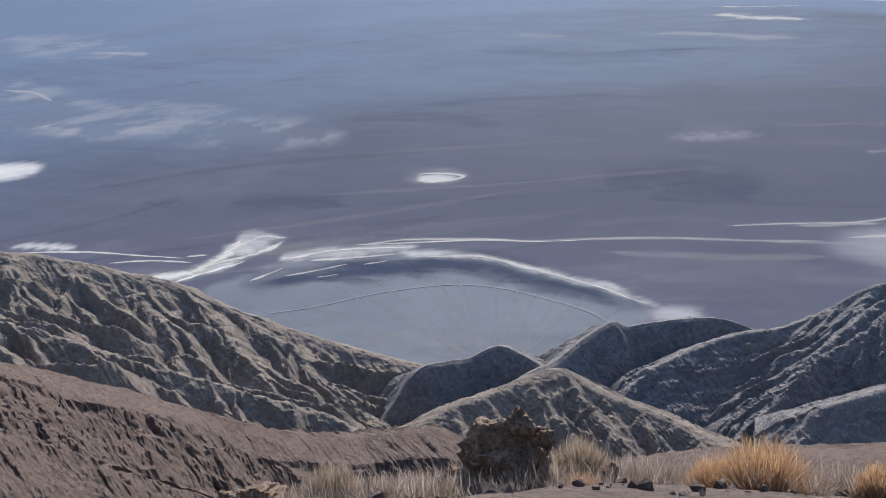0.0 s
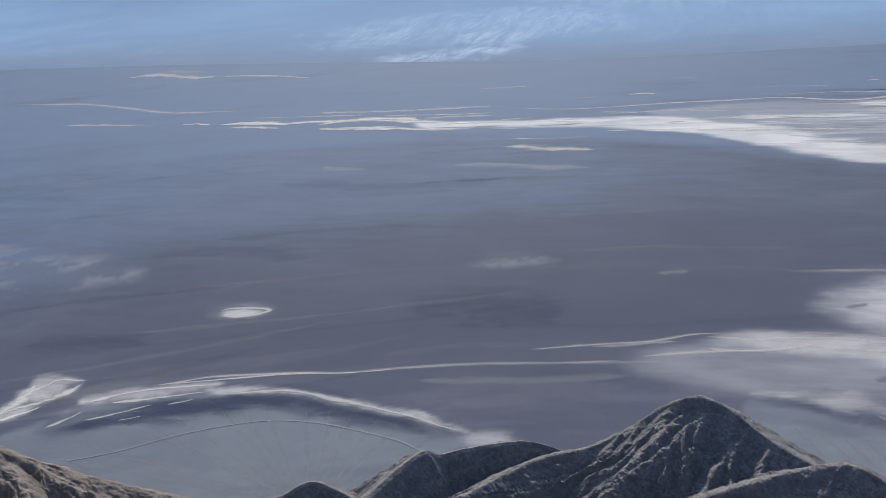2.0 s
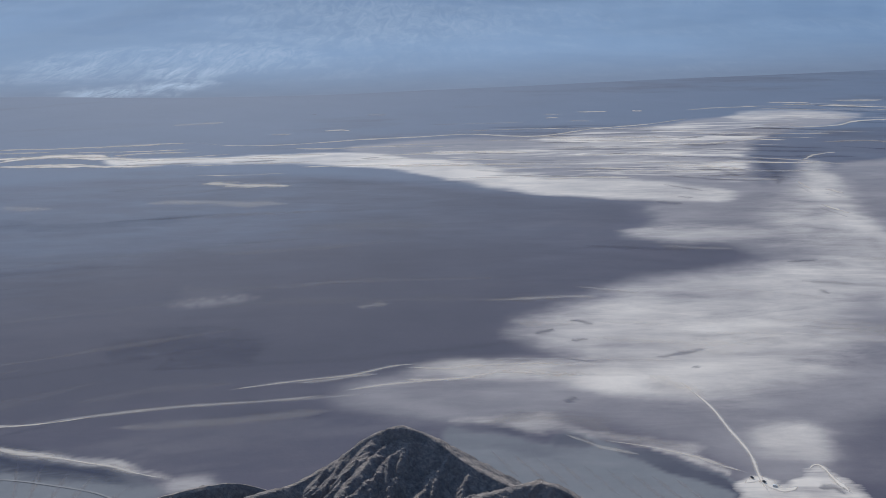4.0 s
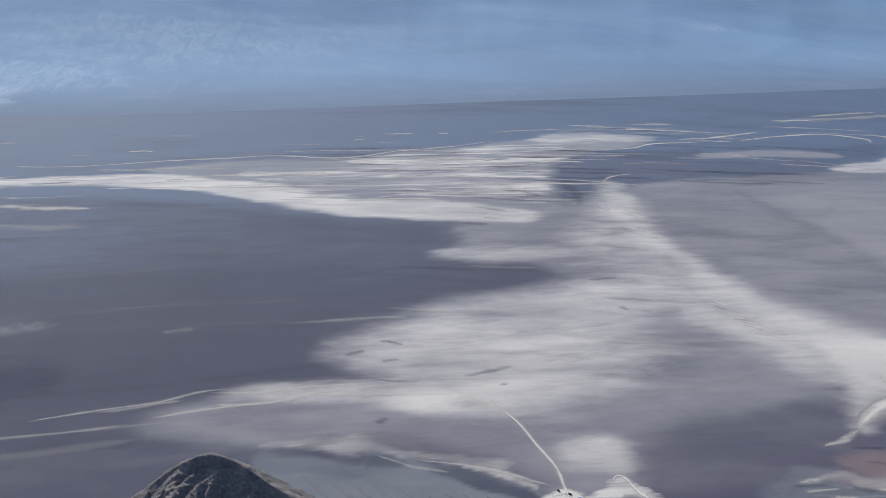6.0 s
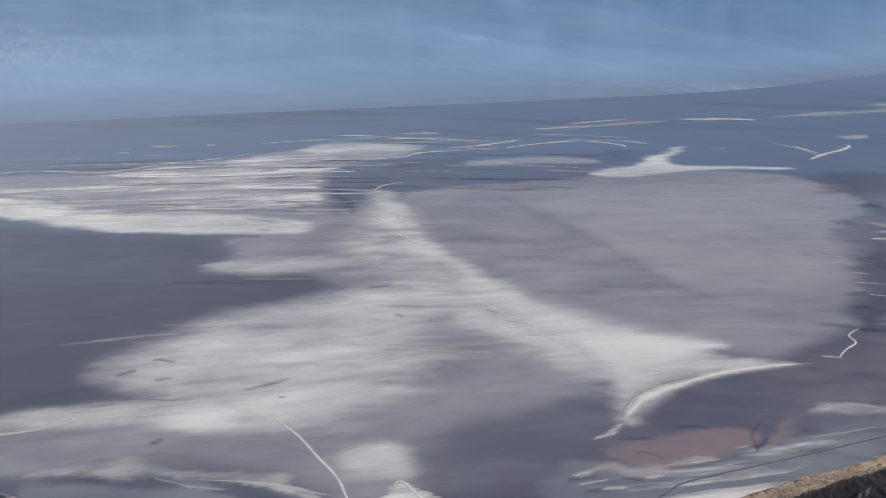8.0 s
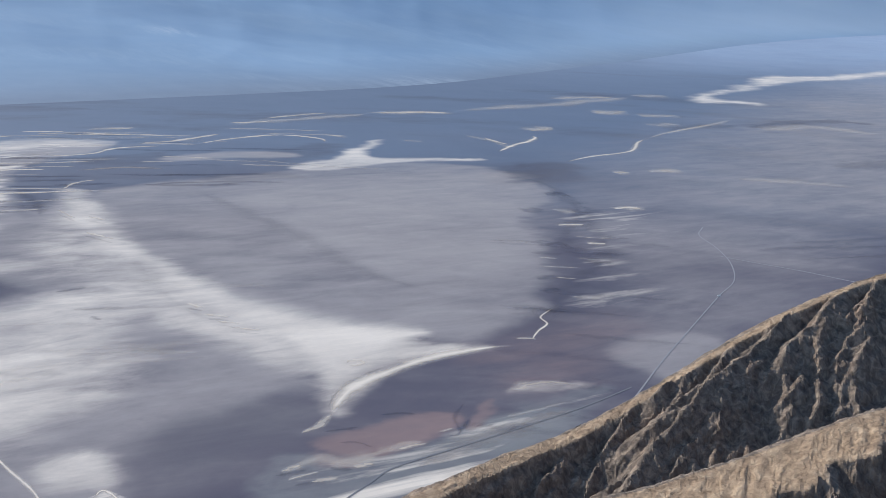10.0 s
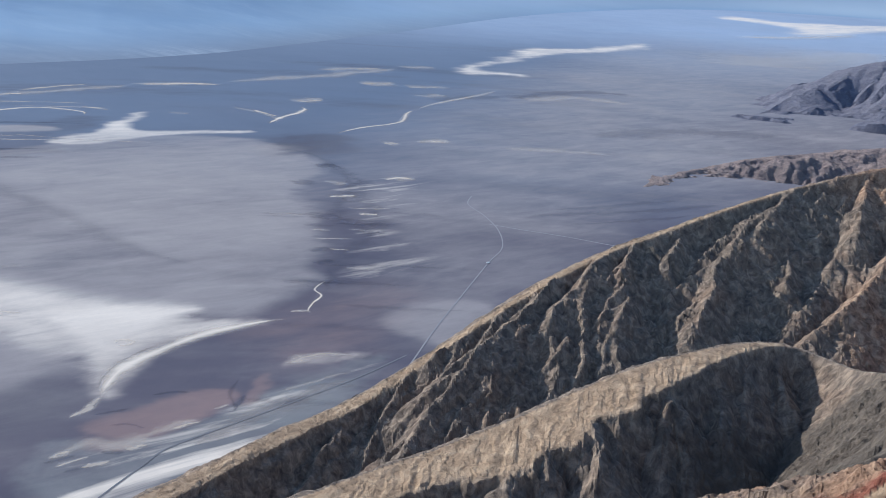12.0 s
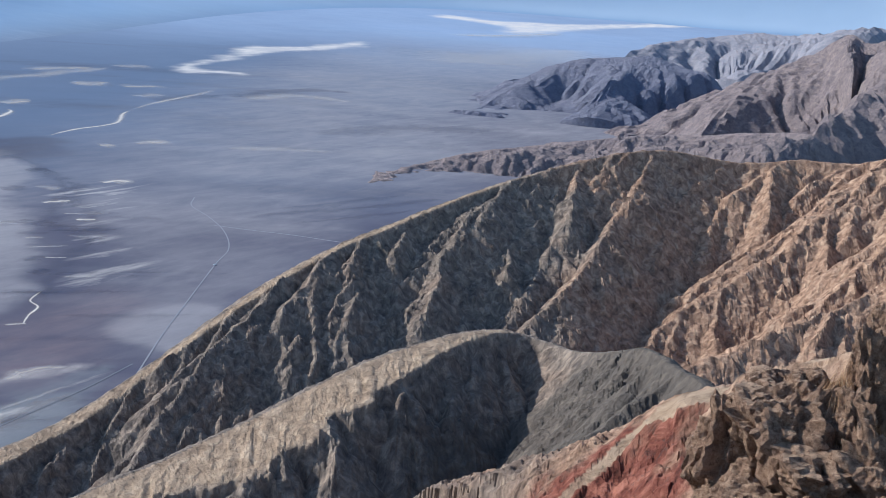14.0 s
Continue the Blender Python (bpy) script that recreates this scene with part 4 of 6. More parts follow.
area("salt", 0.75, 5.0, 0.30, [(-410, 70), (-403, 65), (-400, 58), (-404, 50), (-413, 46), (-422, 47), (-428, 54), (-427, 62), (-420, 68)])
area("salt", 0.45, 4.0, 0.50, [(-427, -8), (-431, 12), (-430, 40), (-426, 56), (-414, 67), (-412, 54), (-416, 27), (-417, 0)])
area("salt", 0.34, 4.0, 0.40, [(-632, 89), (-654, 108), (-664, 136), (-646, 172), (-623, 179), (-620, 152), (-620, 118)])
area("salt", 0.22, 6.0, 0.50, [(-487, 40), (-503, 65), (-506, 88), (-478, 73), (-468, 53)])
area("salt", 0.60, 5.0, 0.30, [(-468, 243), (-452, 266), (-434, 299), (-431, 280), (-414, 286), (-410, 264), (-399, 236), (-391, 219), (-403, 223), (-430, 234)])
area("salt", 0.45, 3.0, 0.35, [(-370, 93), (-374, 104), (-372, 122), (-353, 123), (-339, 116), (-344, 107), (-349, 97), (-360, 94)])
area("silt", 0.20, 7.0, 0.40, [(-376, 128), (-383, 145), (-388, 181), (-385, 206), (-369, 205), (-350, 186), (-340, 166), (-330, 145), (-323, 123), (-333, 120), (-355, 126)])
area("dark", 0.20, 7.0, 0.40, [(-376, 128), (-383, 145), (-388, 181), (-385, 206), (-369, 205), (-350, 186), (-340, 166), (-330, 145), (-323, 123), (-333, 120), (-355, 126)])
area("dark", 0.24, 6.0, 0.40, [(-410, -29), (-406, 26), (-398, 50), (-388, 83), (-368, 90), (-354, 90), (-362, 68), (-386, 34), (-384, 6), (-390, -28)])
area("dark", 0.26, 8.0, 0.40, [(-498, 179), (-511, 201), (-476, 207), (-438, 206), (-429, 187), (-446, 168), (-467, 165)])
streak("dark", 0.62, 1.6, 0.60, [(-469, 32), (-476, 41)])
streak("dark", 0.62, 1.6, 0.60, [(-488, 48), (-485, 53), (-480, 58)])
streak("dark", 0.62, 1.6, 0.60, [(-460, 46), (-462, 54)])
streak("dark", 0.62, 1.6, 0.60, [(-439, 76), (-440, 83), (-448, 100)])
streak("dark", 0.62, 1.6, 0.60, [(-440, 40), (-436, 49), (-436, 56)])
streak("dark", 0.62, 1.6, 0.60, [(-393, 38), (-399, 42)])
streak("dark", 0.62, 1.6, 0.60, [(-428, 90), (-426, 92)])
streak("dark", 0.62, 1.6, 0.60, [(-526, 168), (-518, 170)])
streak("dark", 0.62, 1.6, 0.60, [(-574, 165), (-577, 184)])
streak("salt", 0.55, 1.3, 0.70, [(-528, 216), (-518, 220)])
streak("dark", 0.35, 1.1, 0.70, [(-521, 213), (-512, 217)])
streak("salt", 0.55, 1.3, 0.70, [(-507, 216), (-498, 225)])
streak("dark", 0.35, 1.1, 0.70, [(-500, 214), (-492, 222)])
streak("salt", 0.55, 1.3, 0.70, [(-495, 216), (-485, 225)])
streak("dark", 0.35, 1.1, 0.70, [(-489, 214), (-479, 222)])
streak("salt", 0.55, 1.3, 0.70, [(-482, 218), (-472, 229)])
streak("dark", 0.35, 1.1, 0.70, [(-476, 215), (-467, 226)])
streak("salt", 0.55, 1.3, 0.70, [(-748, 238), (-732, 245)])
streak("dark", 0.35, 1.1, 0.70, [(-735, 234), (-720, 241)])
streak("salt", 0.55, 1.3, 0.70, [(-777, 227), (-744, 229)])
streak("dark", 0.35, 1.1, 0.70, [(-763, 223), (-732, 226)])
streak("salt", 0.55, 1.3, 0.70, [(-705, 221), (-677, 231)])
streak("dark", 0.35, 1.1, 0.70, [(-694, 218), (-667, 227)])
streak("dark", 0.15, 4.0, 0.60, [(-632, 226), (-574, 215), (-524, 212), (-493, 214)])
area("salt", 0.85, 3.5, 0.35, [(-904, -278), (-909, -253), (-902, -221), (-903, -178), (-915, -136), (-912, -69), (-884, -33), (-862, 11), (-821, 33), (-791, 10), (-813, -23), (-851, -49), (-869, -108), (-881, -195), (-870, -234), (-883, -259)])
streak("salt", 0.85, 5.0, 0.85, [(-912, -446), (-913, -385), (-923, -327), (-914, -281), (-894, -215)])
streak("salt", 0.80, 4.5, 0.85, [(-884, -357), (-882, -305), (-878, -253), (-882, -212)])
streak("salt", 0.70, 3.5, 0.85, [(-910, -349), (-932, -313), (-916, -272)])
streak("salt", 0.45, 5.0, 0.85, [(-960, -395), (-964, -323), (-973, -260), (-980, -211)])
streak("salt", 0.50, 3.0, 0.85, [(-942, -316), (-943, -262), (-949, -204)])
streak("salt", 0.50, 3.0, 0.85, [(-924, -274), (-934, -242), (-931, -210)])
streak("salt", 0.40, 3.0, 0.85, [(-942, -433), (-944, -371), (-948, -318)])
streak("salt", 0.55, 3.0, 0.40, [(-984, -221), (-964, -189), (-960, -142), (-980, -74), (-988, -27), (-996, 13), (-979, 67), (-1011, 118), (-1032, 170), (-1074, 229)])
streak("dark", 0.90, 2.4, 0.30, [(-881, -254), (-883, -221), (-888, -192)])
streak("dark", 0.90, 2.4, 0.30, [(-886, -174), (-887, -153), (-892, -133)])
streak("dark", 0.90, 2.4, 0.30, [(-890, -72), (-894, -57)])
area("silt", 0.60, 5.0, 0.40, [(-945, -90), (-987, 13), (-973, 67), (-1008, 118), (-1029, 170), (-1071, 228), (-1094, 286), (-1086, 336), (-1051, 361), (-1006, 312), (-976, 270), (-936, 241), (-874, 217), (-769, 200), (-715, 179), (-717, 148), (-729, 114), (-740, 87), (-751, 52), (-769, 27), (-791, 10), (-821, -15), (-857, -41), (-897, -68)])
area("salt", 0.22, 12.0, 0.50, [(-915, 19), (-961, 112), (-985, 172), (-939, 201), (-854, 175), (-834, 139), (-839, 78), (-866, 26)])
area("crust", 0.34, 6.0, 0.40, [(-940, -26), (-965, 66), (-996, 116), (-1016, 168), (-1057, 225), (-1080, 282), (-1075, 333), (-982, 272), (-936, 241), (-851, 208), (-734, 184), (-728, 150), (-750, 88), (-791, 35), (-845, 1)])
area("salt", 0.70, 4.5, 0.35, [(-850, -8), (-831, 17), (-819, 36), (-801, 55), (-794, 93), (-784, 130), (-762, 164), (-744, 179), (-714, 172), (-718, 148), (-729, 114), (-740, 87), (-751, 52), (-769, 27), (-795, 4)])
area("salt", 0.40, 3.0, 0.50, [(-1085, 231), (-1109, 290), (-1093, 338), (-1060, 375), (-1043, 338), (-1064, 294), (-1052, 245)])
streak("salt", 0.75, 2.5, 0.45, [(-908, 12), (-903, 40), (-904, 64)])
streak("salt", 0.70, 2.6, 0.45, [(-838, 147), (-834, 179), (-812, 210)])
streak("salt", 0.55, 2.2, 0.45, [(-923, 171), (-930, 208), (-946, 253)])
streak("salt", 0.50, 2.2, 0.45, [(-980, 190), (-968, 230)])
streak("salt", 0.60, 2.8, 0.45, [(-797, 55), (-800, 94), (-794, 124)])
streak("salt", 0.50, 2.6, 0.45, [(-838, 98), (-827, 121)])
streak("salt", 0.65, 2.8, 0.45, [(-1018, 286), (-1001, 294), (-1005, 326), (-1028, 354), (-1030, 403)])
streak("salt", 0.50, 3.0, 0.45, [(-1112, 215), (-1124, 250), (-1128, 294)])
streak("salt", 0.50, 3.0, 0.45, [(-1138, 313), (-1134, 345)])
streak("salt", 0.60, 3.0, 0.45, [(-1115, 114), (-1115, 146)])
streak("salt", 0.60, 3.0, 0.45, [(-1117, 168), (-1112, 178)])
streak("salt", 0.35, 3.0, 0.45, [(-1062, 104), (-1056, 123)])
streak("salt", 0.35, 3.0, 0.45, [(-1103, 84), (-1101, 100)])
streak("salt", 0.70, 2.6, 0.45, [(-1029, -115), (-1034, -100), (-1027, -90)])
streak("salt", 0.35, 3.5, 0.45, [(-1017, -160), (-1016, -140)])
streak("salt", 0.35, 6.0, 0.45, [(-1082, -262), (-1087, -238), (-1095, -213)])
streak("salt", 0.30, 4.0, 0.45, [(-1126, -84), (-1121, -63)])
streak("salt", 0.30, 3.0, 0.45, [(-1132, -139), (-1135, -131)])
streak("dark", 0.75, 3.2, 0.50, [(-949, 180), (-964, 206)])
streak("dark", 0.85, 3.4, 0.50, [(-925, 176), (-921, 197), (-932, 218)])
streak("dark", 0.60, 5.0, 0.50, [(-826, 169), (-818, 184), (-793, 194)])
streak("dark", 0.50, 5.0, 0.50, [(-850, 220), (-807, 221), (-759, 212)])
streak("dark", 0.60, 2.0, 0.50, [(-864, 43), (-857, 76)])
streak("dark", 0.50, 2.0, 0.50, [(-914, 85), (-925, 113)])
streak("dark", 0.50, 2.0, 0.50, [(-889, 117), (-895, 133)])
streak("dark", 0.55, 2.4, 0.50, [(-836, 13), (-820, 48)])
streak("dark", 0.55, 2.4, 0.50, [(-774, 136), (-748, 161)])
streak("dark", 0.60, 2.6, 0.50, [(-734, 140), (-728, 150)])
streak("dark", 0.50, 4.0, 0.50, [(-719, 124), (-711, 140)])
area("dark", 0.70, 4.0, 0.40, [(-981, 217), (-1002, 248), (-1009, 279), (-975, 279), (-949, 249), (-946, 225)])
area("dark", 0.60, 4.0, 0.40, [(-1032, 275), (-1034, 296), (-1011, 289), (-1004, 263)])
area("dark", 0.50, 5.0, 0.40, [(-974, 293), (-994, 347), (-1002, 393), (-944, 371), (-943, 316)])
streak("silt", 0.60, 4.0, 0.40, [(-924, 283), (-926, 324), (-907, 357)])
streak("salt", 0.55, 2.2, 0.60, [(-848, 252), (-870, 269), (-878, 287)])
streak("salt", 0.60, 3.5, 0.50, [(-1052, 382), (-1059, 423), (-1095, 486)])
streak("salt", 0.65, 3.0, 0.50, [(-1030, 429), (-1058, 482), (-1068, 537), (-1033, 563), (-1004, 552)])
streak("salt", 0.50, 3.0, 0.50, [(-1052, 382), (-1043, 405), (-1029, 434)])
streak("salt", 0.45, 2.5, 0.50, [(-949, 345), (-942, 377)])
streak("salt", 0.55, 4.0, 0.50, [(-1170, 526), (-1170, 574)])
streak("salt", 0.45, 5.0, 0.50, [(-1195, 578), (-1216, 632), (-1229, 683)])
streak("salt", 0.45, 5.0, 0.50, [(-1222, 724), (-1209, 793), (-1190, 835)])
streak("salt", 0.50, 3.0, 0.50, [(-1080, 83), (-1084, 96)])
streak("salt", 0.50, 3.0, 0.50, [(-1136, 326), (-1136, 349)])
streak("salt", 0.40, 6.0, 0.50, [(-1154, 367), (-1157, 420)])
streak("salt", 0.35, 3.0, 0.50, [(-1067, 581), (-1031, 593)])
streak("salt", 0.40, 6.0, 0.50, [(-1027, 821), (-1032, 861)])
streak("salt", 0.55, 3.0, 0.50, [(-993, 733), (-940, 727)])
streak("salt", 0.35, 2.5, 0.50, [(-998, 637), (-986, 655)])
area("silt", 0.75, 4.0, 0.35, [(-974, 362), (-978, 419), (-977, 474), (-945, 506), (-925, 477), (-948, 433), (-943, 383)])
area("salt", 0.66, 3.5, 0.35, [(-874, 444), (-902, 482), (-915, 522), (-974, 570), (-1018, 615), (-997, 605), (-946, 564), (-909, 547), (-891, 571), (-879, 651), (-868, 631), (-875, 560), (-866, 506), (-855, 467)])
area("dark", 0.60, 4.0, 0.40, [(-853, 356), (-867, 391), (-863, 430), (-844, 441), (-825, 452), (-831, 405), (-826, 364)])
area("dark", 0.60, 5.0, 0.40, [(-808, 591), (-756, 567), (-744, 595), (-775, 641), (-812, 624)])
area("dark", 0.35, 6.0, 0.50, [(-943, 425), (-993, 517), (-1013, 564), (-950, 548), (-913, 488), (-894, 435)])
area("silt", -0.97, 1.2, 0.25, [(-377, -6), (-368, 7), (-366, 16), (-361, 25), (-359, 30), (-369, 34), (-370, 39), (-362, 44), (-354, 54), (-349, 64), (-342, 73), (-332, 82), (-323, 88), (-308, 88), (-311, 22), (-334, -1)])
area("salt", -0.97, 1.2, 0.25, [(-377, -6), (-368, 7), (-366, 16), (-361, 25), (-359, 30), (-369, 34), (-370, 39), (-362, 44), (-354, 54), (-349, 64), (-342, 73), (-332, 82), (-323, 88), (-308, 88), (-311, 22), (-334, -1)])
area("fan", 0.95, 1.2, 0.25, [(-377, -6), (-368, 7), (-366, 16), (-361, 25), (-359, 30), (-369, 34), (-370, 39), (-362, 44), (-354, 54), (-349, 64), (-342, 73), (-332, 82), (-323, 88), (-308, 88), (-311, 22), (-334, -1)])
area("dark", 0.85, 0.8, 0.40, [(-371, 10), (-374, 20), (-366, 24), (-365, 16)])
area("dark", 0.85, 0.8, 0.40, [(-358, 30), (-368, 33), (-370, 38), (-362, 42), (-355, 44), (-356, 36)])
area("dark", 0.85, 0.8, 0.40, [(-354, 49), (-352, 61), (-342, 74), (-330, 83), (-322, 87), (-324, 80), (-335, 67), (-347, 53)])
area("dark", 0.85, 0.8, 0.40, [(-333, 91), (-330, 97), (-325, 94), (-326, 88)])
area("dark", 0.85, 0.8, 0.40, [(-330, 82), (-326, 86), (-317, 87), (-318, 80)])
area("salt", 0.50, 1.6, 0.60, [(-378, -5), (-380, 18), (-385, 27), (-377, 38), (-368, 44), (-364, 63), (-359, 77), (-351, 77), (-356, 62), (-363, 44), (-372, 34), (-366, 26), (-374, 12)])
area("salt", 0.60, 0.7, 0.50, [(-357, 54), (-357, 64), (-349, 75), (-336, 85), (-334, 82), (-346, 73), (-354, 61)])
streak("silt", 0.30, 0.6, 0.80, [(-354, 10), (-333, 18)])
streak("silt", 0.30, 0.6, 0.80, [(-351, 17), (-330, 26)])
streak("silt", 0.30, 0.6, 0.80, [(-348, 24), (-326, 33)])
streak("silt", 0.30, 0.6, 0.80, [(-345, 31), (-323, 40)])
streak("silt", 0.30, 0.6, 0.80, [(-343, 38), (-320, 47)])
streak("silt", 0.30, 0.6, 0.80, [(-340, 45), (-316, 54)])
streak("silt", 0.30, 0.6, 0.80, [(-337, 52), (-313, 61)])
streak("silt", 0.30, 0.6, 0.80, [(-334, 58), (-310, 68)])
streak("silt", 0.30, 0.6, 0.80, [(-332, 65), (-307, 75)])
streak("salt", 0.80, 2.6, 0.95, [(-314, -281), (-321, -265), (-336, -260), (-349, -261), (-363, -265)])
streak("salt", 0.70, 2.0, 0.95, [(-324, -264), (-337, -256), (-348, -247), (-363, -244)])
streak("salt", 0.70, 1.8, 0.95, [(-340, -262), (-354, -259), (-363, -254), (-363, -243)])
streak("salt", 0.80, 1.1, 0.95, [(-313, -264), (-326, -256), (-340, -247)])
streak("salt", 0.70, 1.2, 0.95, [(-342, -236), (-352, -225), (-361, -208), (-366, -188)])
streak("salt", 0.60, 1.0, 0.95, [(-344, -225), (-351, -210), (-360, -191)])
streak("salt", 0.50, 0.7, 0.95, [(-322, -236), (-330, -232), (-337, -230)])
streak("salt", 0.50, 0.6, 0.95, [(-329, -226), (-337, -216), (-346, -207)])
streak("salt", 0.45, 0.6, 0.95, [(-331, -213), (-336, -206)])
streak("salt", 0.50, 0.5, 0.95, [(-346, -202), (-352, -194)])
area("salt", 0.45, 1.3, 0.40, [(-315, -284), (-325, -265), (-339, -263), (-352, -267), (-366, -268), (-364, -255), (-363, -244), (-356, -252), (-352, -244), (-342, -251), (-335, -253), (-322, -256), (-312, -263)])
area("salt", 0.70, 0.9, 0.40, [(-328, -359), (-337, -341), (-336, -322), (-329, -342)])
streak("salt", 0.70, 0.9, 0.50, [(-324, -349), (-332, -318), (-334, -293), (-336, -270)])
streak("salt", 0.60, 0.8, 0.50, [(-323, -303), (-330, -287), (-333, -266)])
streak("salt", 0.60, 0.8, 0.50, [(-337, -274), (-341, -266)])
area("salt", 0.35, 1.2, 0.50, [(-344, -238), (-356, -227), (-364, -209), (-367, -189), (-360, -189), (-351, -205), (-345, -221), (-339, -232)])
area("salt", 0.25, 1.2, 0.80, [(-324, -237), (-337, -235), (-344, -220), (-349, -204), (-340, -205), (-331, -213), (-330, -226)])
area("salt", 0.40, 1.0, 0.50, [(-358, -195), (-364, -174), (-366, -160), (-359, -137), (-350, -116), (-340, -98), (-334, -85), (-336, -98), (-345, -116), (-353, -139), (-360, -159), (-356, -175)])
streak("salt", 0.60, 1.5, 0.95, [(-355, -193), (-361, -173), (-363, -160), (-356, -138), (-348, -115), (-340, -100), (-335, -87)])
streak("salt", 0.55, 0.7, 0.30, [(-362, -216), (-371, -191), (-378, -169), (-382, -146), (-389, -126)])
area("silt", 0.80, 2.0, 0.40, [(-328, -92), (-336, -88), (-339, -79), (-334, -70), (-327, -81)])
area("dark", 0.55, 1.8, 0.50, [(-319, -243), (-332, -232), (-344, -210), (-354, -181), (-359, -159), (-350, -134), (-342, -108), (-335, -92), (-327, -96), (-336, -121), (-346, -153), (-343, -187), (-329, -212), (-312, -227)])
area("silt", 0.28, 6.0, 0.85, [(-584, -604), (-573, -564), (-542, -522), (-538, -450), (-528, -384), (-519, -328), (-488, -290), (-472, -320), (-483, -390), (-478, -461), (-482, -549), (-565, -636)])
area("silt", 0.25, 3.0, 0.85, [(-494, -493), (-504, -444), (-496, -388), (-480, -406), (-481, -473)])
area("silt", 0.28, 3.0, 0.85, [(-516, -137), (-537, -124), (-552, -134), (-557, -113), (-538, -93), (-523, -109)])
area("silt", 0.25, 8.0, 0.85, [(-721, -735), (-706, -607), (-664, -533), (-635, -574), (-646, -663)])
area("dark", 0.45, 5.0, 0.50, [(-385, -335), (-395, -324), (-393, -305), (-384, -317)])
area("dark", 0.42, 6.0, 0.50, [(-389, -294), (-404, -286), (-410, -247), (-406, -234), (-393, -260)])
area("dark", 0.50, 14.0, 0.50, [(-438, -188), (-466, -165), (-474, -118), (-461, -69), (-437, -57), (-416, -93), (-414, -136), (-419, -174)])
area("salt", 0.75, 1.2, 0.10, [(-446, -205), (-442, -206), (-439, -211), (-438, -218), (-440, -224), (-444, -226), (-447, -222), (-449, -216), (-448, -209)])
streak("salt", 0.85, 4.0, 0.90, [(-913, -485), (-917, -471), (-913, -454)])
streak("salt", 0.85, 6.0, 0.90, [(-907, -448), (-920, -422), (-908, -378)])
streak("salt", 0.70, 4.0, 0.90, [(-896, -437), (-896, -406), (-888, -377)])
streak("salt", 0.85, 6.0, 0.90, [(-899, -359), (-922, -335), (-926, -297), (-917, -266)])
streak("salt", 0.70, 4.0, 0.90, [(-886, -352), (-889, -314), (-888, -276)])
area("red", 0.88, 1.6, 0.45, [(-342, 186), (-347, 193), (-348, 210), (-355, 222), (-349, 244), (-339, 247), (-331, 238), (-328, 218), (-322, 199), (-330, 186)])
area("red", 0.75, 1.5, 0.50, [(-329, 242), (-341, 254), (-347, 266), (-349, 274), (-339, 262), (-329, 252), (-326, 244)])
area("red", 0.60, 1.6, 0.50, [(-335, 182), (-330, 188), (-321, 192), (-318, 184), (-326, 178)])
streak("dark", 0.60, 0.8, 0.50, [(-339, 194), (-336, 200), (-329, 203)])
streak("dark", 0.60, 0.8, 0.50, [(-355, 221), (-353, 229), (-349, 234)])
streak("dark", 0.60, 0.8, 0.50, [(-327, 238), (-336, 249)])
streak("dark", 0.60, 0.8, 0.50, [(-350, 194), (-348, 208)])
area("salt", 0.34, 1.6, 0.50, [(-354, 280), (-356, 294), (-352, 314), (-346, 318), (-345, 306), (-350, 289)])
area("fan", 0.65, 1.6, 0.60, [(-326, 254), (-332, 268), (-329, 288), (-323, 298), (-317, 283), (-318, 260)])
streak("salt", 0.42, 1.2, 0.80, [(-326, 165), (-328, 174)])
streak("salt", 0.42, 1.2, 0.80, [(-319, 164), (-320, 177)])
streak("salt", 0.42, 1.2, 0.80, [(-318, 188), (-317, 196)])
streak("salt", 0.42, 1.2, 0.80, [(-324, 209), (-324, 222)])
streak("salt", 0.42, 1.2, 0.80, [(-314, 170), (-313, 180)])
streak("salt", 0.42, 1.2, 0.80, [(-330, 231), (-331, 238)])
streak("dark", 0.50, 1.1, 0.70, [(-324, 162), (-323, 174)])
streak("dark", 0.50, 1.1, 0.70, [(-314, 164), (-314, 176)])
streak("dark", 0.50, 1.1, 0.70, [(-321, 181), (-316, 187)])
streak("dark", 0.50, 1.1, 0.70, [(-320, 254), (-322, 268)])


def strew(seed, count, near, far, start, end, layer, value, wide, long, wild=0.7):
    """Short streaks strewn over a stretch of the floor, drawn out across the valley's fall: ranges of distance, bearing, strength, width and length."""
    rnd = np.random.default_rng(seed)
    for _ in range(count):
        r, a = rnd.uniform(near, far), radians(rnd.uniform(start, end))
        x, y = math.sin(a) * r, math.cos(a) * r
        half, turn = 0.5 * rnd.uniform(*long), a + radians(90) + rnd.normal() * 0.10
        bow = rnd.normal() * 0.06 * half
        dx, dy = math.sin(turn) * half, math.cos(turn) * half
        streak(layer, rnd.uniform(*value), rnd.uniform(*wide), wild, [(x - dx, y - dy), (x + math.sin(a) * bow, y + math.cos(a) * bow), (x + dx, y + dy)])


# braided channels, shreds of crust along the marsh, and faint wash lines on the mud
strew(51, 34, 800, 1040, -88, -74, "dark", (0.35, 0.8), (1.2, 3.2), (40, 130))
strew(52, 30, 800, 1060, -90, -73, "salt", (0.3, 0.7), (1.0, 2.6), (40, 150))
strew(53, 16, 900, 1180, -76, -64, "dark", (0.4, 0.8), (1.6, 4.0), (50, 150))
strew(54, 18, 980, 1240, -76, -60, "salt", (0.3, 0.7), (1.2, 3.0), (40, 140))
strew(55, 16, 850, 960, -106, -90, "salt", (0.3, 0.6), (1.2, 2.6), (40, 160))
strew(56, 8, 560, 800, -52, -47, "salt", (0.2, 0.5), (0.8, 2.0), (8, 26), 0.9)
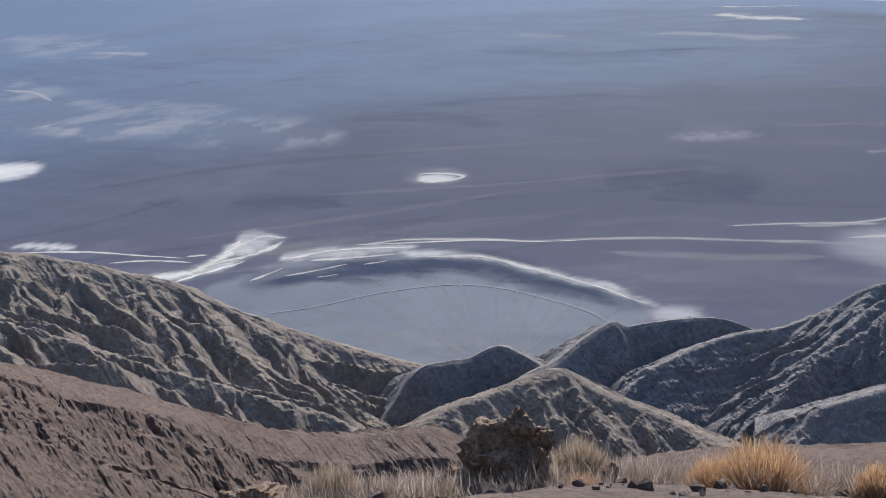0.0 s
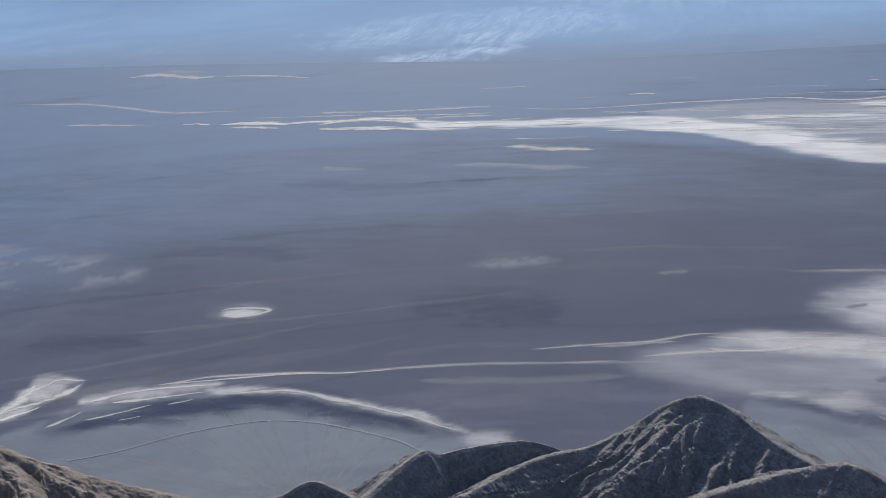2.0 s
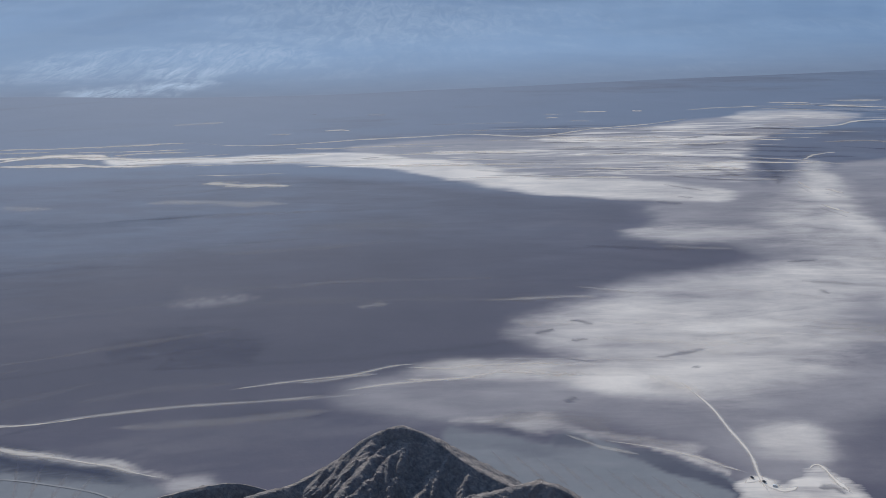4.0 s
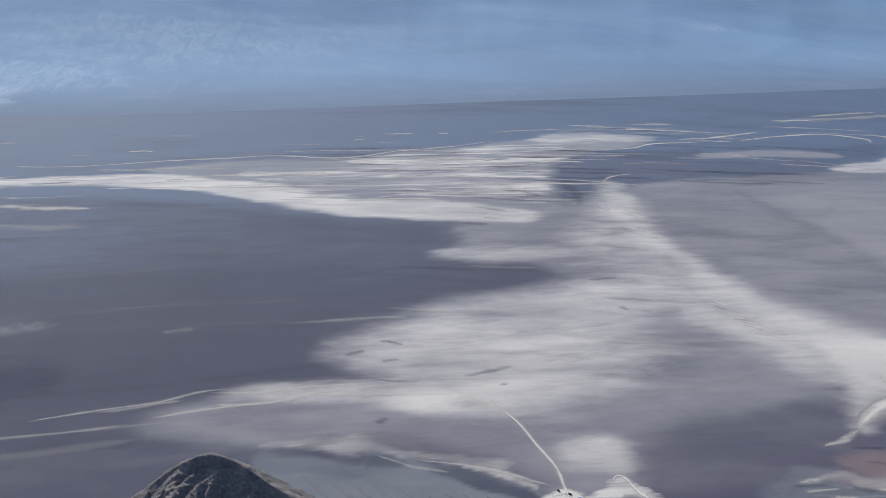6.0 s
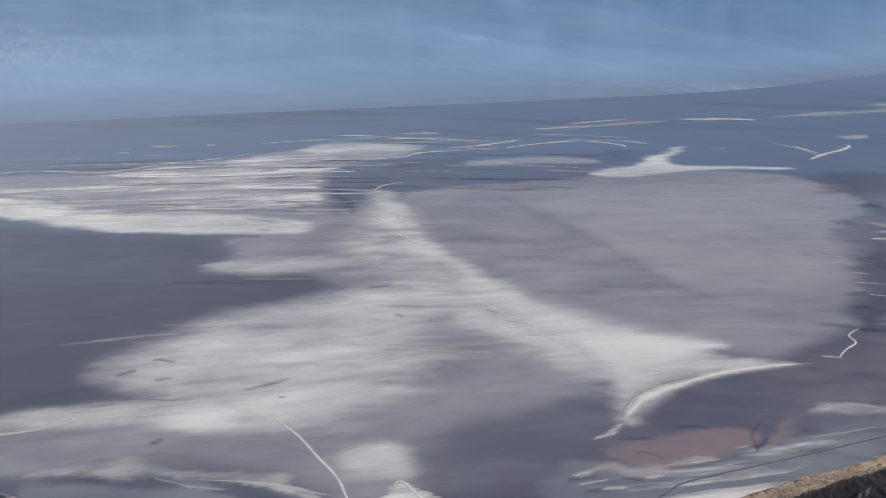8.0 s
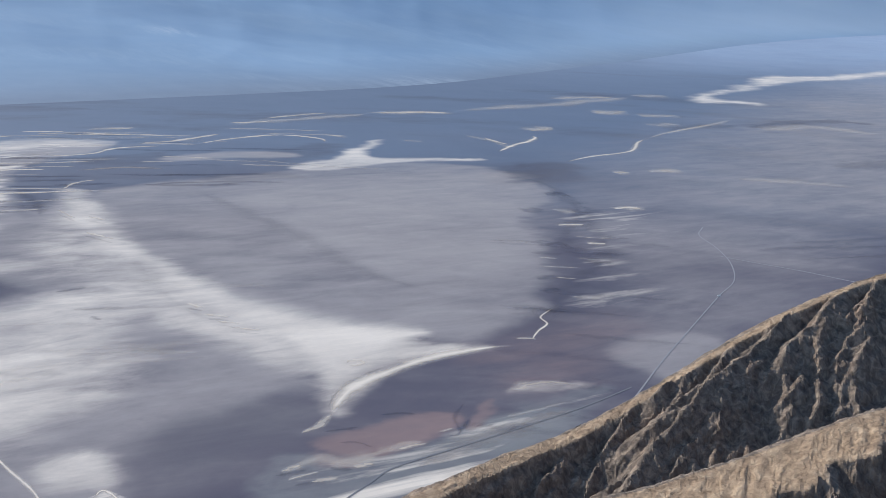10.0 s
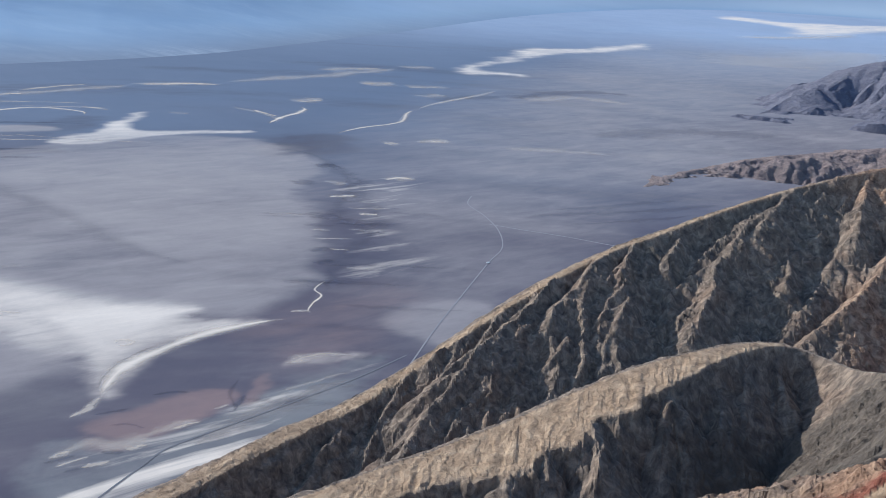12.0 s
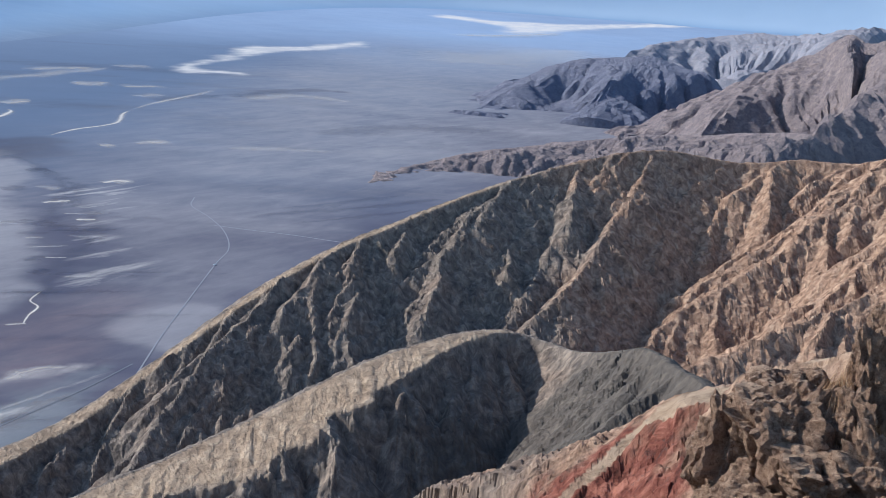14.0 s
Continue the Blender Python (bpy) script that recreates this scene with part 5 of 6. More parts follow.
strew(57, 10, 560, 800, -52, -45, "dark", (0.2, 0.4), (1.5, 4.0), (15, 50), 0.9)
strew(58, 24, 420, 860, -134, -92, "silt", (0.10, 0.22), (1.5, 4.5), (50, 200))
strew(59, 16, 400, 820, -134, -92, "dark", (0.15, 0.32), (1.5, 4.5), (50, 200))
strew(60, 16, 420, 620, -86, -66, "salt", (0.10, 0.20), (1.0, 4.0), (25, 80))
strew(61, 14, 420, 620, -86, -66, "dark", (0.10, 0.22), (1.0, 4.0), (25, 80))
strew(62, 16, 380, 640, -56, -42, "dark", (0.12, 0.3), (1.0, 4.0), (20, 80))


def plan_distance(px, py, pts, closed):
    """Distance from places to a line through pts, negative inside when closed, and how far along the line the nearest place lies."""
    best = np.full(px.shape, 1e12)
    along = np.zeros(px.shape)
    inside = np.zeros(px.shape, bool)
    n = len(pts)
    last = n if closed else n - 1
    for k in range(last):
        (ax, ay), (bx, by) = pts[k], pts[(k + 1) % n]
        dx, dy = bx - ax, by - ay
        t = np.clip(((px - ax) * dx + (py - ay) * dy) / max(dx * dx + dy * dy, 1e-6), 0, 1)
        d = (px - ax - t * dx) ** 2 + (py - ay - t * dy) ** 2
        along = np.where(d < best, (k + t) / last, along)
        best = np.minimum(best, d)
        if closed and ay != by:
            inside ^= ((ay > py) != (by > py)) & (px < dx * (py - ay) / dy + ax)
    best = np.sqrt(best)
    return (np.where(inside, -best, best) if closed else best), along


def soften(pts, closed):
    """Round the corners of a plan line."""
    p = np.array(pts, float)
    for _ in range(2):
        q = np.roll(p, -1, 0) if closed else p[1:]
        b = p if closed else p[:-1]
        r = np.empty((2 * len(b), 2))
        r[0::2], r[1::2] = 0.75 * b + 0.25 * q, 0.25 * b + 0.75 * q
        p = r if closed else np.vstack([p[:1], r, p[-1:]])
    return [tuple(v) for v in p]


def floor_rise(r):
    """The floor climbs gently toward the valley's far end."""
    return 72 * np.clip((r - 2600) / 2300, 0, 1) ** 1.4


def build_floor():
    az = np.radians(np.concatenate([np.linspace(-180, -146, 18), np.linspace(-142, -6, 1050), np.linspace(-2, 180, 50)]))
    dep = np.concatenate([np.linspace(80, 36, 10), np.linspace(33, 14, 150), np.linspace(13.93, 4.6, 220), np.linspace(4.55, 2.4, 40)])
    r = np.concatenate([EYE / np.tan(np.radians(dep)), np.linspace(3870, 5000, 60), [6000, 9000, 16000, 40000]])
    R, T = np.meshgrid(r, az, indexing="ij")
    X, Y = np.sin(T) * R, np.cos(T) * R
    f = {k: np.zeros(X.shape) for k in ("salt", "crust", "silt", "dark", "red", "fan", "blue_haze", "far_haze")}
    # wind and water draw every edge out: the plan is bent at scales that grow with distance from the hill's foot
    L = np.log(np.maximum(R, 1))
    bend_x = R * (0.06 * (fbm(T * 9, L * 11, 201, 5, 0.5) - 0.5))
    bend_y = R * (0.06 * (fbm(T * 9, L * 11, 301, 5, 0.5) - 0.5))
    bend_x = bend_x + R * 0.020 * (fbm(T * 38, L * 60, 211, 4, 0.6) - 0.5)
    bend_y = bend_y + R * 0.034 * (fbm(T * 38, L * 60, 311, 4, 0.6) - 0.5)
    thread = fbm(T * 26, L * 34, 401, 6, 0.62)
    cloud = fbm(T * 7, L * 9, 501, 5, 0.55)
    wash = fbm(T * 6, L * 20, 601, 7, 0.62)
    f["dark"] += 0.30 * ease(0.50, 0.76, fbm(T * 6, L * 18, 701, 7, 0.6))
    for n, (layer, value, soft, wild, kind, pts) in enumerate(FIELDS):
        if kind and value > 0:
            continue
        pts = soften(pts, kind == 0)
        q = np.array(pts)
        pad = soft * 4 + 0.06 * np.hypot(q[:, 0], q[:, 1]).max()
        box = (X > q[:, 0].min() - pad) & (X < q[:, 0].max() + pad) & (Y > q[:, 1].min() - pad) & (Y < q[:, 1].max() + pad)
        if not box.any():
            continue
        bent = 0.12 + 0.9 * wild if kind == 0 else 0.05 + 0.22 * wild
        x, y = X[box] + bent * bend_x[box], Y[box] + bent * bend_y[box]
        dist, along = plan_distance(x, y, pts, kind == 0)
        if kind == 0:
            v = 1 - ease(-1.0, 1.0, dist / (soft * (1.7 if soft < 30 else 1.0)))
        else:
            wide = soft * (1 + wild * 2.2 * (fbm(along * 9, 0 * along, n, 3) - 0.5)) * (0.25 + 0.75 * ease(0, 0.2, along) * ease(0, 0.2, 1 - along))
            v = np.exp(-(dist / np.maximum(wide, 0.2)) ** 2)
        tear = thread[box]
        if wild >= 0.8:
            v = v * (0.20 + 1.05 * ease(0.40, 0.60, tear))
        else:
            v = v * np.clip(1 - wild * (2.2 * (0.52 - cloud[box]) + (0.3 if kind == 0 else 1.0) * (0.52 - tear)), 0, 1.3)
        old = f[layer][box]
        v = np.clip(v * abs(value), 0, 1)
        f[layer][box] = np.clip(old + v * (1 - old) if value > 0 else old * (1 - v), 0, 1)
    f["silt"] = np.clip(f["silt"] + 0.12 * ease(0.50, 0.74, wash) * (1 - f["blue_haze"]) * (1 - f["dark"]), 0, 1)
    Z = floor_rise(R)
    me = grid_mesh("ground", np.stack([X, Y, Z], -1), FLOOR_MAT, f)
    return tagged(new("ground", me), "mauve mud flats and white salt crust of a desert valley", "ground", kind="structure")


ground = build_floor()


def film_material(name, a, b_):
    """A thin wash of salt or wet mud that lies on the floor and frays at its edges."""
    m, nt, b = nodes_of(name, 1.0)
    b.inputs["Specular IOR Level"].default_value = 0.0
    at = place(nt)
    fine = noise_node(nt, at, 0.05, 8, 0.7, 0.3)
    torn = noise_node(nt, place(nt, (1.0, 0.45, 1.0)), 0.045, 10, 0.64, 0.5)
    shred = noise_node(nt, place(nt, (1.0, 0.35, 1.0)), 0.16, 8, 0.66, 0.8)
    torn = calc(nt, "ADD", calc(nt, "MULTIPLY", torn, 0.55), calc(nt, "MULTIPLY", shred, 0.45))
    nt.links.new(mix(nt, fine, a, b_), b.inputs["Base Color"])
    cover = attr(nt, "cover")
    ragged = calc(nt, "MULTIPLY", calc(nt, "MULTIPLY", calc(nt, "SUBTRACT", torn, 0.5), 5.5), attr(nt, "fray"))
    edge = calc(nt, "MULTIPLY", calc(nt, "MULTIPLY", cover, calc(nt, "SUBTRACT", 1.0, cover)), 4.0)
    nt.links.new(calc(nt, "MULTIPLY", calc(nt, "ADD", cover, calc(nt, "MULTIPLY", edge, ragged), True), attr(nt, "most")), b.inputs["Alpha"])
    return m


FILMS = {"salt": film_material("salt_film", (0.72, 0.635, 0.54), (0.87, 0.78, 0.665)),
         "silt": film_material("silt_film", (0.335, 0.305, 0.295), (0.41, 0.375, 0.358)),
         "dark": film_material("wet_mud_film", (0.058, 0.068, 0.108), (0.094, 0.102, 0.146))}


def build_streaks(layer, height, label):
    """All the narrow streaks of one kind on the floor, each a thin strip along its line."""
    verts, faces, cover, fray, most = [], [], [], [], []
    total = 0
    for n, (kind, value, soft, wild, line, pts) in enumerate(FIELDS):
        if kind != layer or not line or value < 0:
            continue
        steps = max(14 if len(pts) < 4 else 24, int(4 * len(pts)))
        c, run = spline([(x, y, 0.0) for x, y in pts], steps * 2)
        u = np.linspace(0, 1, len(c))
        r = np.hypot(c[:, 0], c[:, 1])
        t = np.gradient(c[:, :2], axis=0)
        t /= np.linalg.norm(t, axis=1)[:, None]
        side = np.stack([t[:, 1], -t[:, 0]], 1)
        c[:, :2] += side * (soft * wild * 1.6 * (fbm(u * 6 + n, 0 * u, n + 5, 4, 0.6) - 0.5))[:, None]
        wide = soft * (0.45 + 0.9 * wild * fbm(u * 11, 0 * u, n, 4) + 0.55 * (1 - wild)) * (0.25 + 0.75 * ease(0, 0.25, u) * ease(0, 0.25, 1 - u))
        d = np.linspace(-2.2, 2.2, 11)
        P = np.zeros((len(c), len(d), 3))
        P[:, :, :2] = c[:, None, :2] + side[:, None, :] * (wide[:, None] * d[None, :])[:, :, None]
        P[:, :, 2] = floor_rise(np.hypot(P[:, :, 0], P[:, :, 1])) + height + 0.0001 * n + 0.8 * ease(2400, 2700, r)[:, None]
        i = np.arange(P.shape[0] * P.shape[1]).reshape(P.shape[:2]) + total
        total += i.size
        verts.append(P.reshape(-1, 3))
        faces.append(np.stack([i[:-1, :-1], i[1:, :-1], i[1:, 1:], i[:-1, 1:]], -1).reshape(-1, 4))
        body = np.exp(-1.1 * np.abs(d) ** 1.7)[None, :] * np.ones(len(c))[:, None]
        body[:, 0] = body[:, -1] = 0
        body *= (ease(0, 0.12, u) * ease(0, 0.12, 1 - u))[:, None]
        cover.append(body.ravel())
        fray.append(np.full(i.size, 0.35 + 0.9 * min(wild * 1.3, 1)))
        most.append(np.full(i.size, min(value * (0.46 if layer == "dark" else 1.0), 0.9)))
    me = bpy.data.meshes.new(layer + "_streaks")
    me.from_pydata(np.vstack(verts).tolist(), [], np.vstack(faces).tolist())
    for key, val in (("cover", cover), ("fray", fray), ("most", most)):
        me.attributes.new(key, "FLOAT", "POINT").data.foreach_set("value", np.concatenate(val).astype(np.float32))
    me.materials.append(FILMS[layer])
    return tagged(new(layer + "_streaks", me), label, "streaks", kind="stuff")


build_streaks("silt", 0.01, "pale silt streaks on the mud flats")
build_streaks("dark", 0.04, "dark wet mud streaks among the salt")
build_streaks("salt", 0.08, "thin white salt lines and shores on the mud")

# ---- hills ----
massif("rocky_hill", HILL_SOUTH, np.linspace(-152, -105, 440), np.linspace(150, 345, 300), ((0, 1), (1, 1)), 0.34, 0.7, ((0, 60), (1, 72)), 13, 0.20, 150, 3, (0.85, 0.62), 0.9,
       grooves=0.8, size=1.1, mat=ROCK_SOUTH, category="hill", label="broad grey-brown rocky hillside with dark gullies")
massif("rocky_hill", HILL_MID, np.linspace(-124, -92, 300), np.linspace(130, 222, 180), ((0, 1), (1, 1)), 0.42, 0.7, ((0, 62), (0.5, 50), (1, 20)), 8, 0.24, 70, 5, (0.8, 0.7), 0.8,
       grooves=1.1, size=0.8, mat=ROCK_SOUTH, category="hill", label="low rounded grey-brown hill below the overlook")
ridge("rocky_hill", KNOB, ROCK_GREY, 30, 40, (1.15, 0.6), 0.5, 12, 1.0, 1.0, 7, 1.5, 5, 0.03, label="small dark conical hill at the fan", cap=8)
ridge("rocky_hill", HILL_DARK, ROCK_GREY, 45, 40, (1.10, 0.7), 0.5, 18, 1.6, 1.0, 9, 1.8, 6, 0.03, label="dark shaded hill at the valley edge", cap=8)
massif("rocky_hill", PEAK, np.linspace(-109, -79, 340), np.linspace(195, 318, 230), ((0, 0.5), (1, 0.5)), 0.62, 0.75, ((0, -20), (0.5, -28), (1, -40)), 6, 0.36, 90, 11, (0.85, 0.85), 0.9,
       grooves=1.4, size=0.8, mat=ROCK_GREY, category="hill", label="pointed grey rocky peak with streaked ribs")
massif("rocky_hill", SHOULDER, np.linspace(-100, -77, 250), np.linspace(160, 258, 190), ((0, 0.5), (1, 0.5)), 0.66, 0.7, ((0, -25), (1, -35)), 6, 0.42, 80, 13, (0.9, 0.9), 0.9,
       grooves=1.3, size=0.8, mat=ROCK_GREY, category="hill", label="grey rocky shoulder in front of the peak")
massif("hill_spur", SPUR_BROWN, np.linspace(-150, -111, 380), np.linspace(78, 205, 230), ((0, 9), (1, 9)), 0.30, 0.6, ((0, 40), (1, 58)), 12, 0.18, 110, 15, (1.0, 0.8), 1.3,
       grooves=1.5, size=0.8, mat=ROCK_BROWN, category="slope", label="brown scree spur below the overlook")
massif("hill_spur", SPUR_NEAR, np.linspace(-150, -125, 260), np.linspace(40, 105, 150), ((0, 1), (1, 1)), 0.36, 0.6, ((0, 40), (1, 55)), 6, 0.22, 50, 17, (0.9, 0.8), 1.3,
       grooves=1.4, size=0.45, mat=ROCK_BROWN, category="slope", label="dark brown near spur with loose stones")
ridge("hill_spur", SLOPE_TAN, ROCK_BROWN, 30, 20, (0.5, 0.6), 0.3, 14, 0.6, 4, 19, 0.5, 5, 0.03, label="smooth reddish tan slope with scattered stones", category="slope", cap=6)
massif("mountain_ridge", RIDGE_FAR, np.concatenate([np.linspace(-72, -8, 740), np.linspace(-7.5, 8, 14)]), np.linspace(195, 440, 370),
       ((0, 5), (0.16, 5), (0.20, 4), (0.25, 2.5), (0.34, 2.5), (0.44, 1.5), (0.55, 0.6), (1, 0.6)), 1.35, 0.8,
       ((0, -66), (0.2, -72), (0.35, -76), (0.45, -98), (0.55, -110), (0.68, -122), (1, -122)), 7.0, 0.56, 190, 21, rough=0.9, grooves=1.5, sharp=1.7, label="long steep tan mountain ridge cut by gullies")
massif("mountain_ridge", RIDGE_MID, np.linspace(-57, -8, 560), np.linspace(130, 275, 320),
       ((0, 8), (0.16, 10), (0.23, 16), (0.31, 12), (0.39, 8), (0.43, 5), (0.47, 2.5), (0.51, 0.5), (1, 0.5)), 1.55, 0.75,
       ((0, -52), (0.5, -54), (0.62, -60), (0.72, -112), (0.8, -122), (1, -122)), 6.0, 0.8, 90, 23, (1.0, 1.2), 0.9, (-10, 0), grooves=1.4, size=0.7, sharp=2.0, dimmed=(-80, 188, 34), label="brown mountain ridge with smooth tan crest and a dark dome")
massif("mountain_ridge", RIDGE_RED, np.linspace(-31, -4, 320), np.linspace(58, 128, 210),
       ((0, 1.2), (0.3, 1.5), (0.4, 4), (0.6, 5), (1, 5)), 1.3, 0.6,
       ((0, -75), (0.5, -85), (1, -95)), 2.6, 0.7, 40, 27, (1.0, 1.0), 1.5, (-30, -25), (-36, 86, 11), 2.0, 0.5, label="tan crest with a red rock face")
FAR = "mountain"
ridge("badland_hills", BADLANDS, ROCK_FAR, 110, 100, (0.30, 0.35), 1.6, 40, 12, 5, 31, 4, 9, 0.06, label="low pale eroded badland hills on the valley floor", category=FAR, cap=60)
ridge("black_hill", BLACK_HILL, ROCK_DARK_HAZED, 320, 250, (0.20, 0.35), 4.0, 80, 16, 16, 33, 5, 8, 0.05, label="dark basalt hill standing in the valley", category=FAR, cap=40)
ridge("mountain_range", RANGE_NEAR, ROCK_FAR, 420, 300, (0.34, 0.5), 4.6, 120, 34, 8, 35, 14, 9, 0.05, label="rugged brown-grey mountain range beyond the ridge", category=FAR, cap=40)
ridge("mountain_range", RANGE_FAR, ROCK_HAZED, 420, 300, (0.25, 0.4), 8, 150, 40, 15, 37, 16, 12, 0.07, label="distant hazy brown mountains", category=FAR, cap=40)

# far side of the valley: long slopes that rise to a range
WEST_FOOT = ((-175, 1800), (-140, 1600), (-128, 1540), (-118, 1350), (-100, 1135), (-85, 1190), (-70, 1330), (-56, 1600), (-50, 1950), (-43, 3000), (-36, 4300), (-30, 4600), (10, 4650))
PALE_SCREES = [(-1323, -377, 70, 0.95), (-1375, -336, 60, 1.0), (-1475, -338, 80, 1.0), (-1548, -470, 150, 0.6), (-1599, -300, 170, 0.65), (-2090, 817, 60, 0.6), (-1521, 1050, 140, 0.4), (-1900, -100, 320, 0.4)]


def build_range(start, end, mat, label, cols):
    """Long slopes that rise out of the far side of the valley to a range."""
    az = np.linspace(start, end, cols)
    foot = np.interp(az, [a for a, _ in WEST_FOOT], [r for _, r in WEST_FOOT])
    k = np.ones(71) / 71
    foot = np.convolve(np.pad(foot, 35, "edge"), k, "valid")
    top = np.convolve(np.pad(np.minimum(foot * 2.1 + 300, 4970), 35, "edge"), k, "valid")
    T, K = np.meshgrid(np.radians(az), np.linspace(0, 1, 120), indexing="ij")
    R = foot[:, None] * (1 - K) + top[:, None] * K
    X, Y = np.sin(T) * R, np.cos(T) * R
    L = np.log(R)
    Z = -1.5 + (40 + 190 * K) * K ** 1.5 + ease(0.1, 0.7, K) * 16 * (fbm(T * 6, L * 6, 81, 4, 0.5) - 0.5)
    # spurs and ravines that run down to the fans
    spur = ridged(T * 13 + 0.7 * fbm(T * 6, L * 4, 84, 4), L * 1.2, 82) + 0.5 * ridged(T * 31 + 0.6 * fbm(T * 14, L * 7, 85, 4), L * 2.5, 83)
    Z = Z + 4 * ease(0.05, 0.6, K) * (spur - 0.85) * ease(-30, -60, np.degrees(T))
    Z = np.maximum(Z, -1.5 + 220 * ease(0.80, 1.0, K)) + floor_rise(R)
    pale = np.zeros(X.shape)
    for x, y, rad, v in PALE_SCREES:
        d = np.hypot(X - x, Y - y) / rad
        pale = np.maximum(pale, v * (1 - ease(0.2, 1.2, d + 1.2 * (fbm(T * 40 + L * 30, L * 30, 87, 5, 0.6) - 0.5))))
    wash = fbm(T * 8 - L * 6, L * 14, 88, 5, 0.55)
    pale = np.maximum(pale, 0.10 * ease(0.50, 0.72, wash))
    # thicker haze toward the north, painted as a paler tint
    north_haze = 0.75 * ease(-56, -34, np.degrees(T)) * (0.75 + 0.5 * wash) * ease(0.0, 0.4, K)
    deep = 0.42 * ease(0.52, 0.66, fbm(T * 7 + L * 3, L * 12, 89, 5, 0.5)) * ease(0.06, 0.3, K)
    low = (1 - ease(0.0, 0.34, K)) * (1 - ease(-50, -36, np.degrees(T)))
    me = grid_mesh("mountain_range", np.stack([X, Y, Z], -1), mat, {"pale": pale, "north_haze": north_haze, "low": low, "deep": deep})
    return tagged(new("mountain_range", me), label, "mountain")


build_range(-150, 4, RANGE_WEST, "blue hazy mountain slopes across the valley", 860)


def overlook_height(x, y):
    r = np.hypot(x, y)
    az = np.degrees(np.arctan2(x, y))
    north = ease(-21, -13, az)
    lip = 14 + 3 * north
    fall = np.maximum(np.minimum(r, lip) - 2, 0) * (0.62 - 0.235 * north) + np.maximum(r - lip, 0) * 0.86
    return 158.4 - fall + ease(20, 44, r) * 5 * (fbm(x / 15, y / 15, 91, 5) - 0.6) + 0.30 * (fbm(x / 1.1, y / 1.1, 92, 4) - 0.5)


def build_overlook():
    """The mountainside that carries the overlook and falls to the valley."""
    az = np.linspace(-math.pi, math.pi, 361)
    r = np.concatenate([[0.0], np.geomspace(1.0, 300, 150)])
    R, T = np.meshgrid(r, az, indexing="ij")
    X, Y = np.sin(T) * R, np.cos(T) * R
    Z = overlook_height(X, Y)
    Z = np.where(R > 240, np.minimum(Z, -0.5), Z)
    me = grid_mesh("mountainside", np.stack([X, Y, Z], -1), ROCK_GROUND)
    return tagged(new("mountainside", me), "brown gravelly mountainside under the overlook", "slope", kind="structure")


build_overlook()

# ---- roads ----
ROAD_SOUTH = [(-300, -213), (-309, -200), (-322, -187), (-332, -173), (-338, -159), (-338, -142), (-333, -124), (-328, -111), (-322, -102)]
ROAD_NORTH = [(-292, 164), (-297, 173), (-304, 186), (-311, 200), (-315, 226), (-318, 248), (-321, 268), (-326, 297), (-334, 329)]
ROAD_FAR = [(-323, 320), (-355, 368), (-382, 411), (-422, 475), (-443, 510), (-475, 542), (-509, 566), (-541, 584), (-560, 607)]
ROAD_BRIDGE = [(-490, 550), (-468, 557), (-441, 567), (-412, 574), (-398, 579)]


def road(name, pts, width, mat, label):
    c, s = spline([(x, y, 0.0) for x, y in pts], 160)
    tan = np.gradient(c[:, :2], axis=0)
    tan /= np.linalg.norm(tan, axis=1)[:, None]
    nrm = np.stack([tan[:, 1], -tan[:, 0]], 1)
    P = np.zeros((len(c), 2, 3))
    P[:, :, :2] = c[:, None, :2] + nrm[:, None, :] * (np.array([-0.5, 0.5]) * width)[None, :, None]
    P[:, :, 2] = 0.10
    return tagged(new(name, grid_mesh(name, P, mat)), label, "road", kind="structure")


def road_material(name, a, b_):
    m, nt, b = nodes_of(name, 0.85)
    at = place(nt)
    nt.links.new(mix(nt, noise_node(nt, at, 0.6, 6), a, b_), b.inputs["Base Color"])
    return m


ROAD_PALE = road_material("pale_gravel_road", (0.235, 0.228, 0.24), (0.29, 0.28, 0.29))
ROAD_ASPHALT = road_material("grey_asphalt_road", (0.15, 0.155, 0.17), (0.19, 0.19, 0.205))
ROAD_GREY = road_material("grey_gravel_road", (0.19, 0.186, 0.19), (0.24, 0.235, 0.235))
road("road", ROAD_SOUTH, 0.8, ROAD_GREY, "pale road crossing the gravel fan")
road("road", ROAD_NORTH, 0.75, ROAD_ASPHALT, "grey asphalt road along the salt marsh")
road("road", ROAD_FAR, 0.75, ROAD_PALE, "pale valley road over the plain")
road("road", ROAD_BRIDGE, 1.3, ROAD_PALE, "pale gravel side road up the fan")


# ---- cars, tiny in the valley ----
def paint(name, colour, rough, metal=0.0):
    m, nt, b = nodes_of(name, rough)
    nt.links.new(mix(nt, calc(nt, "MULTIPLY", noise_node(nt, place(nt), 9.0, 4), 0.25), colour, tuple(0.7 * c for c in colour)), b.inputs["Base Color"])
    b.inputs["Metallic"].default_value = metal
    return m


CAR_WHITE = paint("white_car_paint", (0.82, 0.82, 0.80), 0.35)
CAR_DARK = paint("dark_car_paint", (0.05, 0.055, 0.07), 0.35)
CAR_GLASS = paint("dark_car_window", (0.02, 0.022, 0.026), 0.1)
TYRE = paint("black_tyre", (0.02, 0.02, 0.02), 0.9)


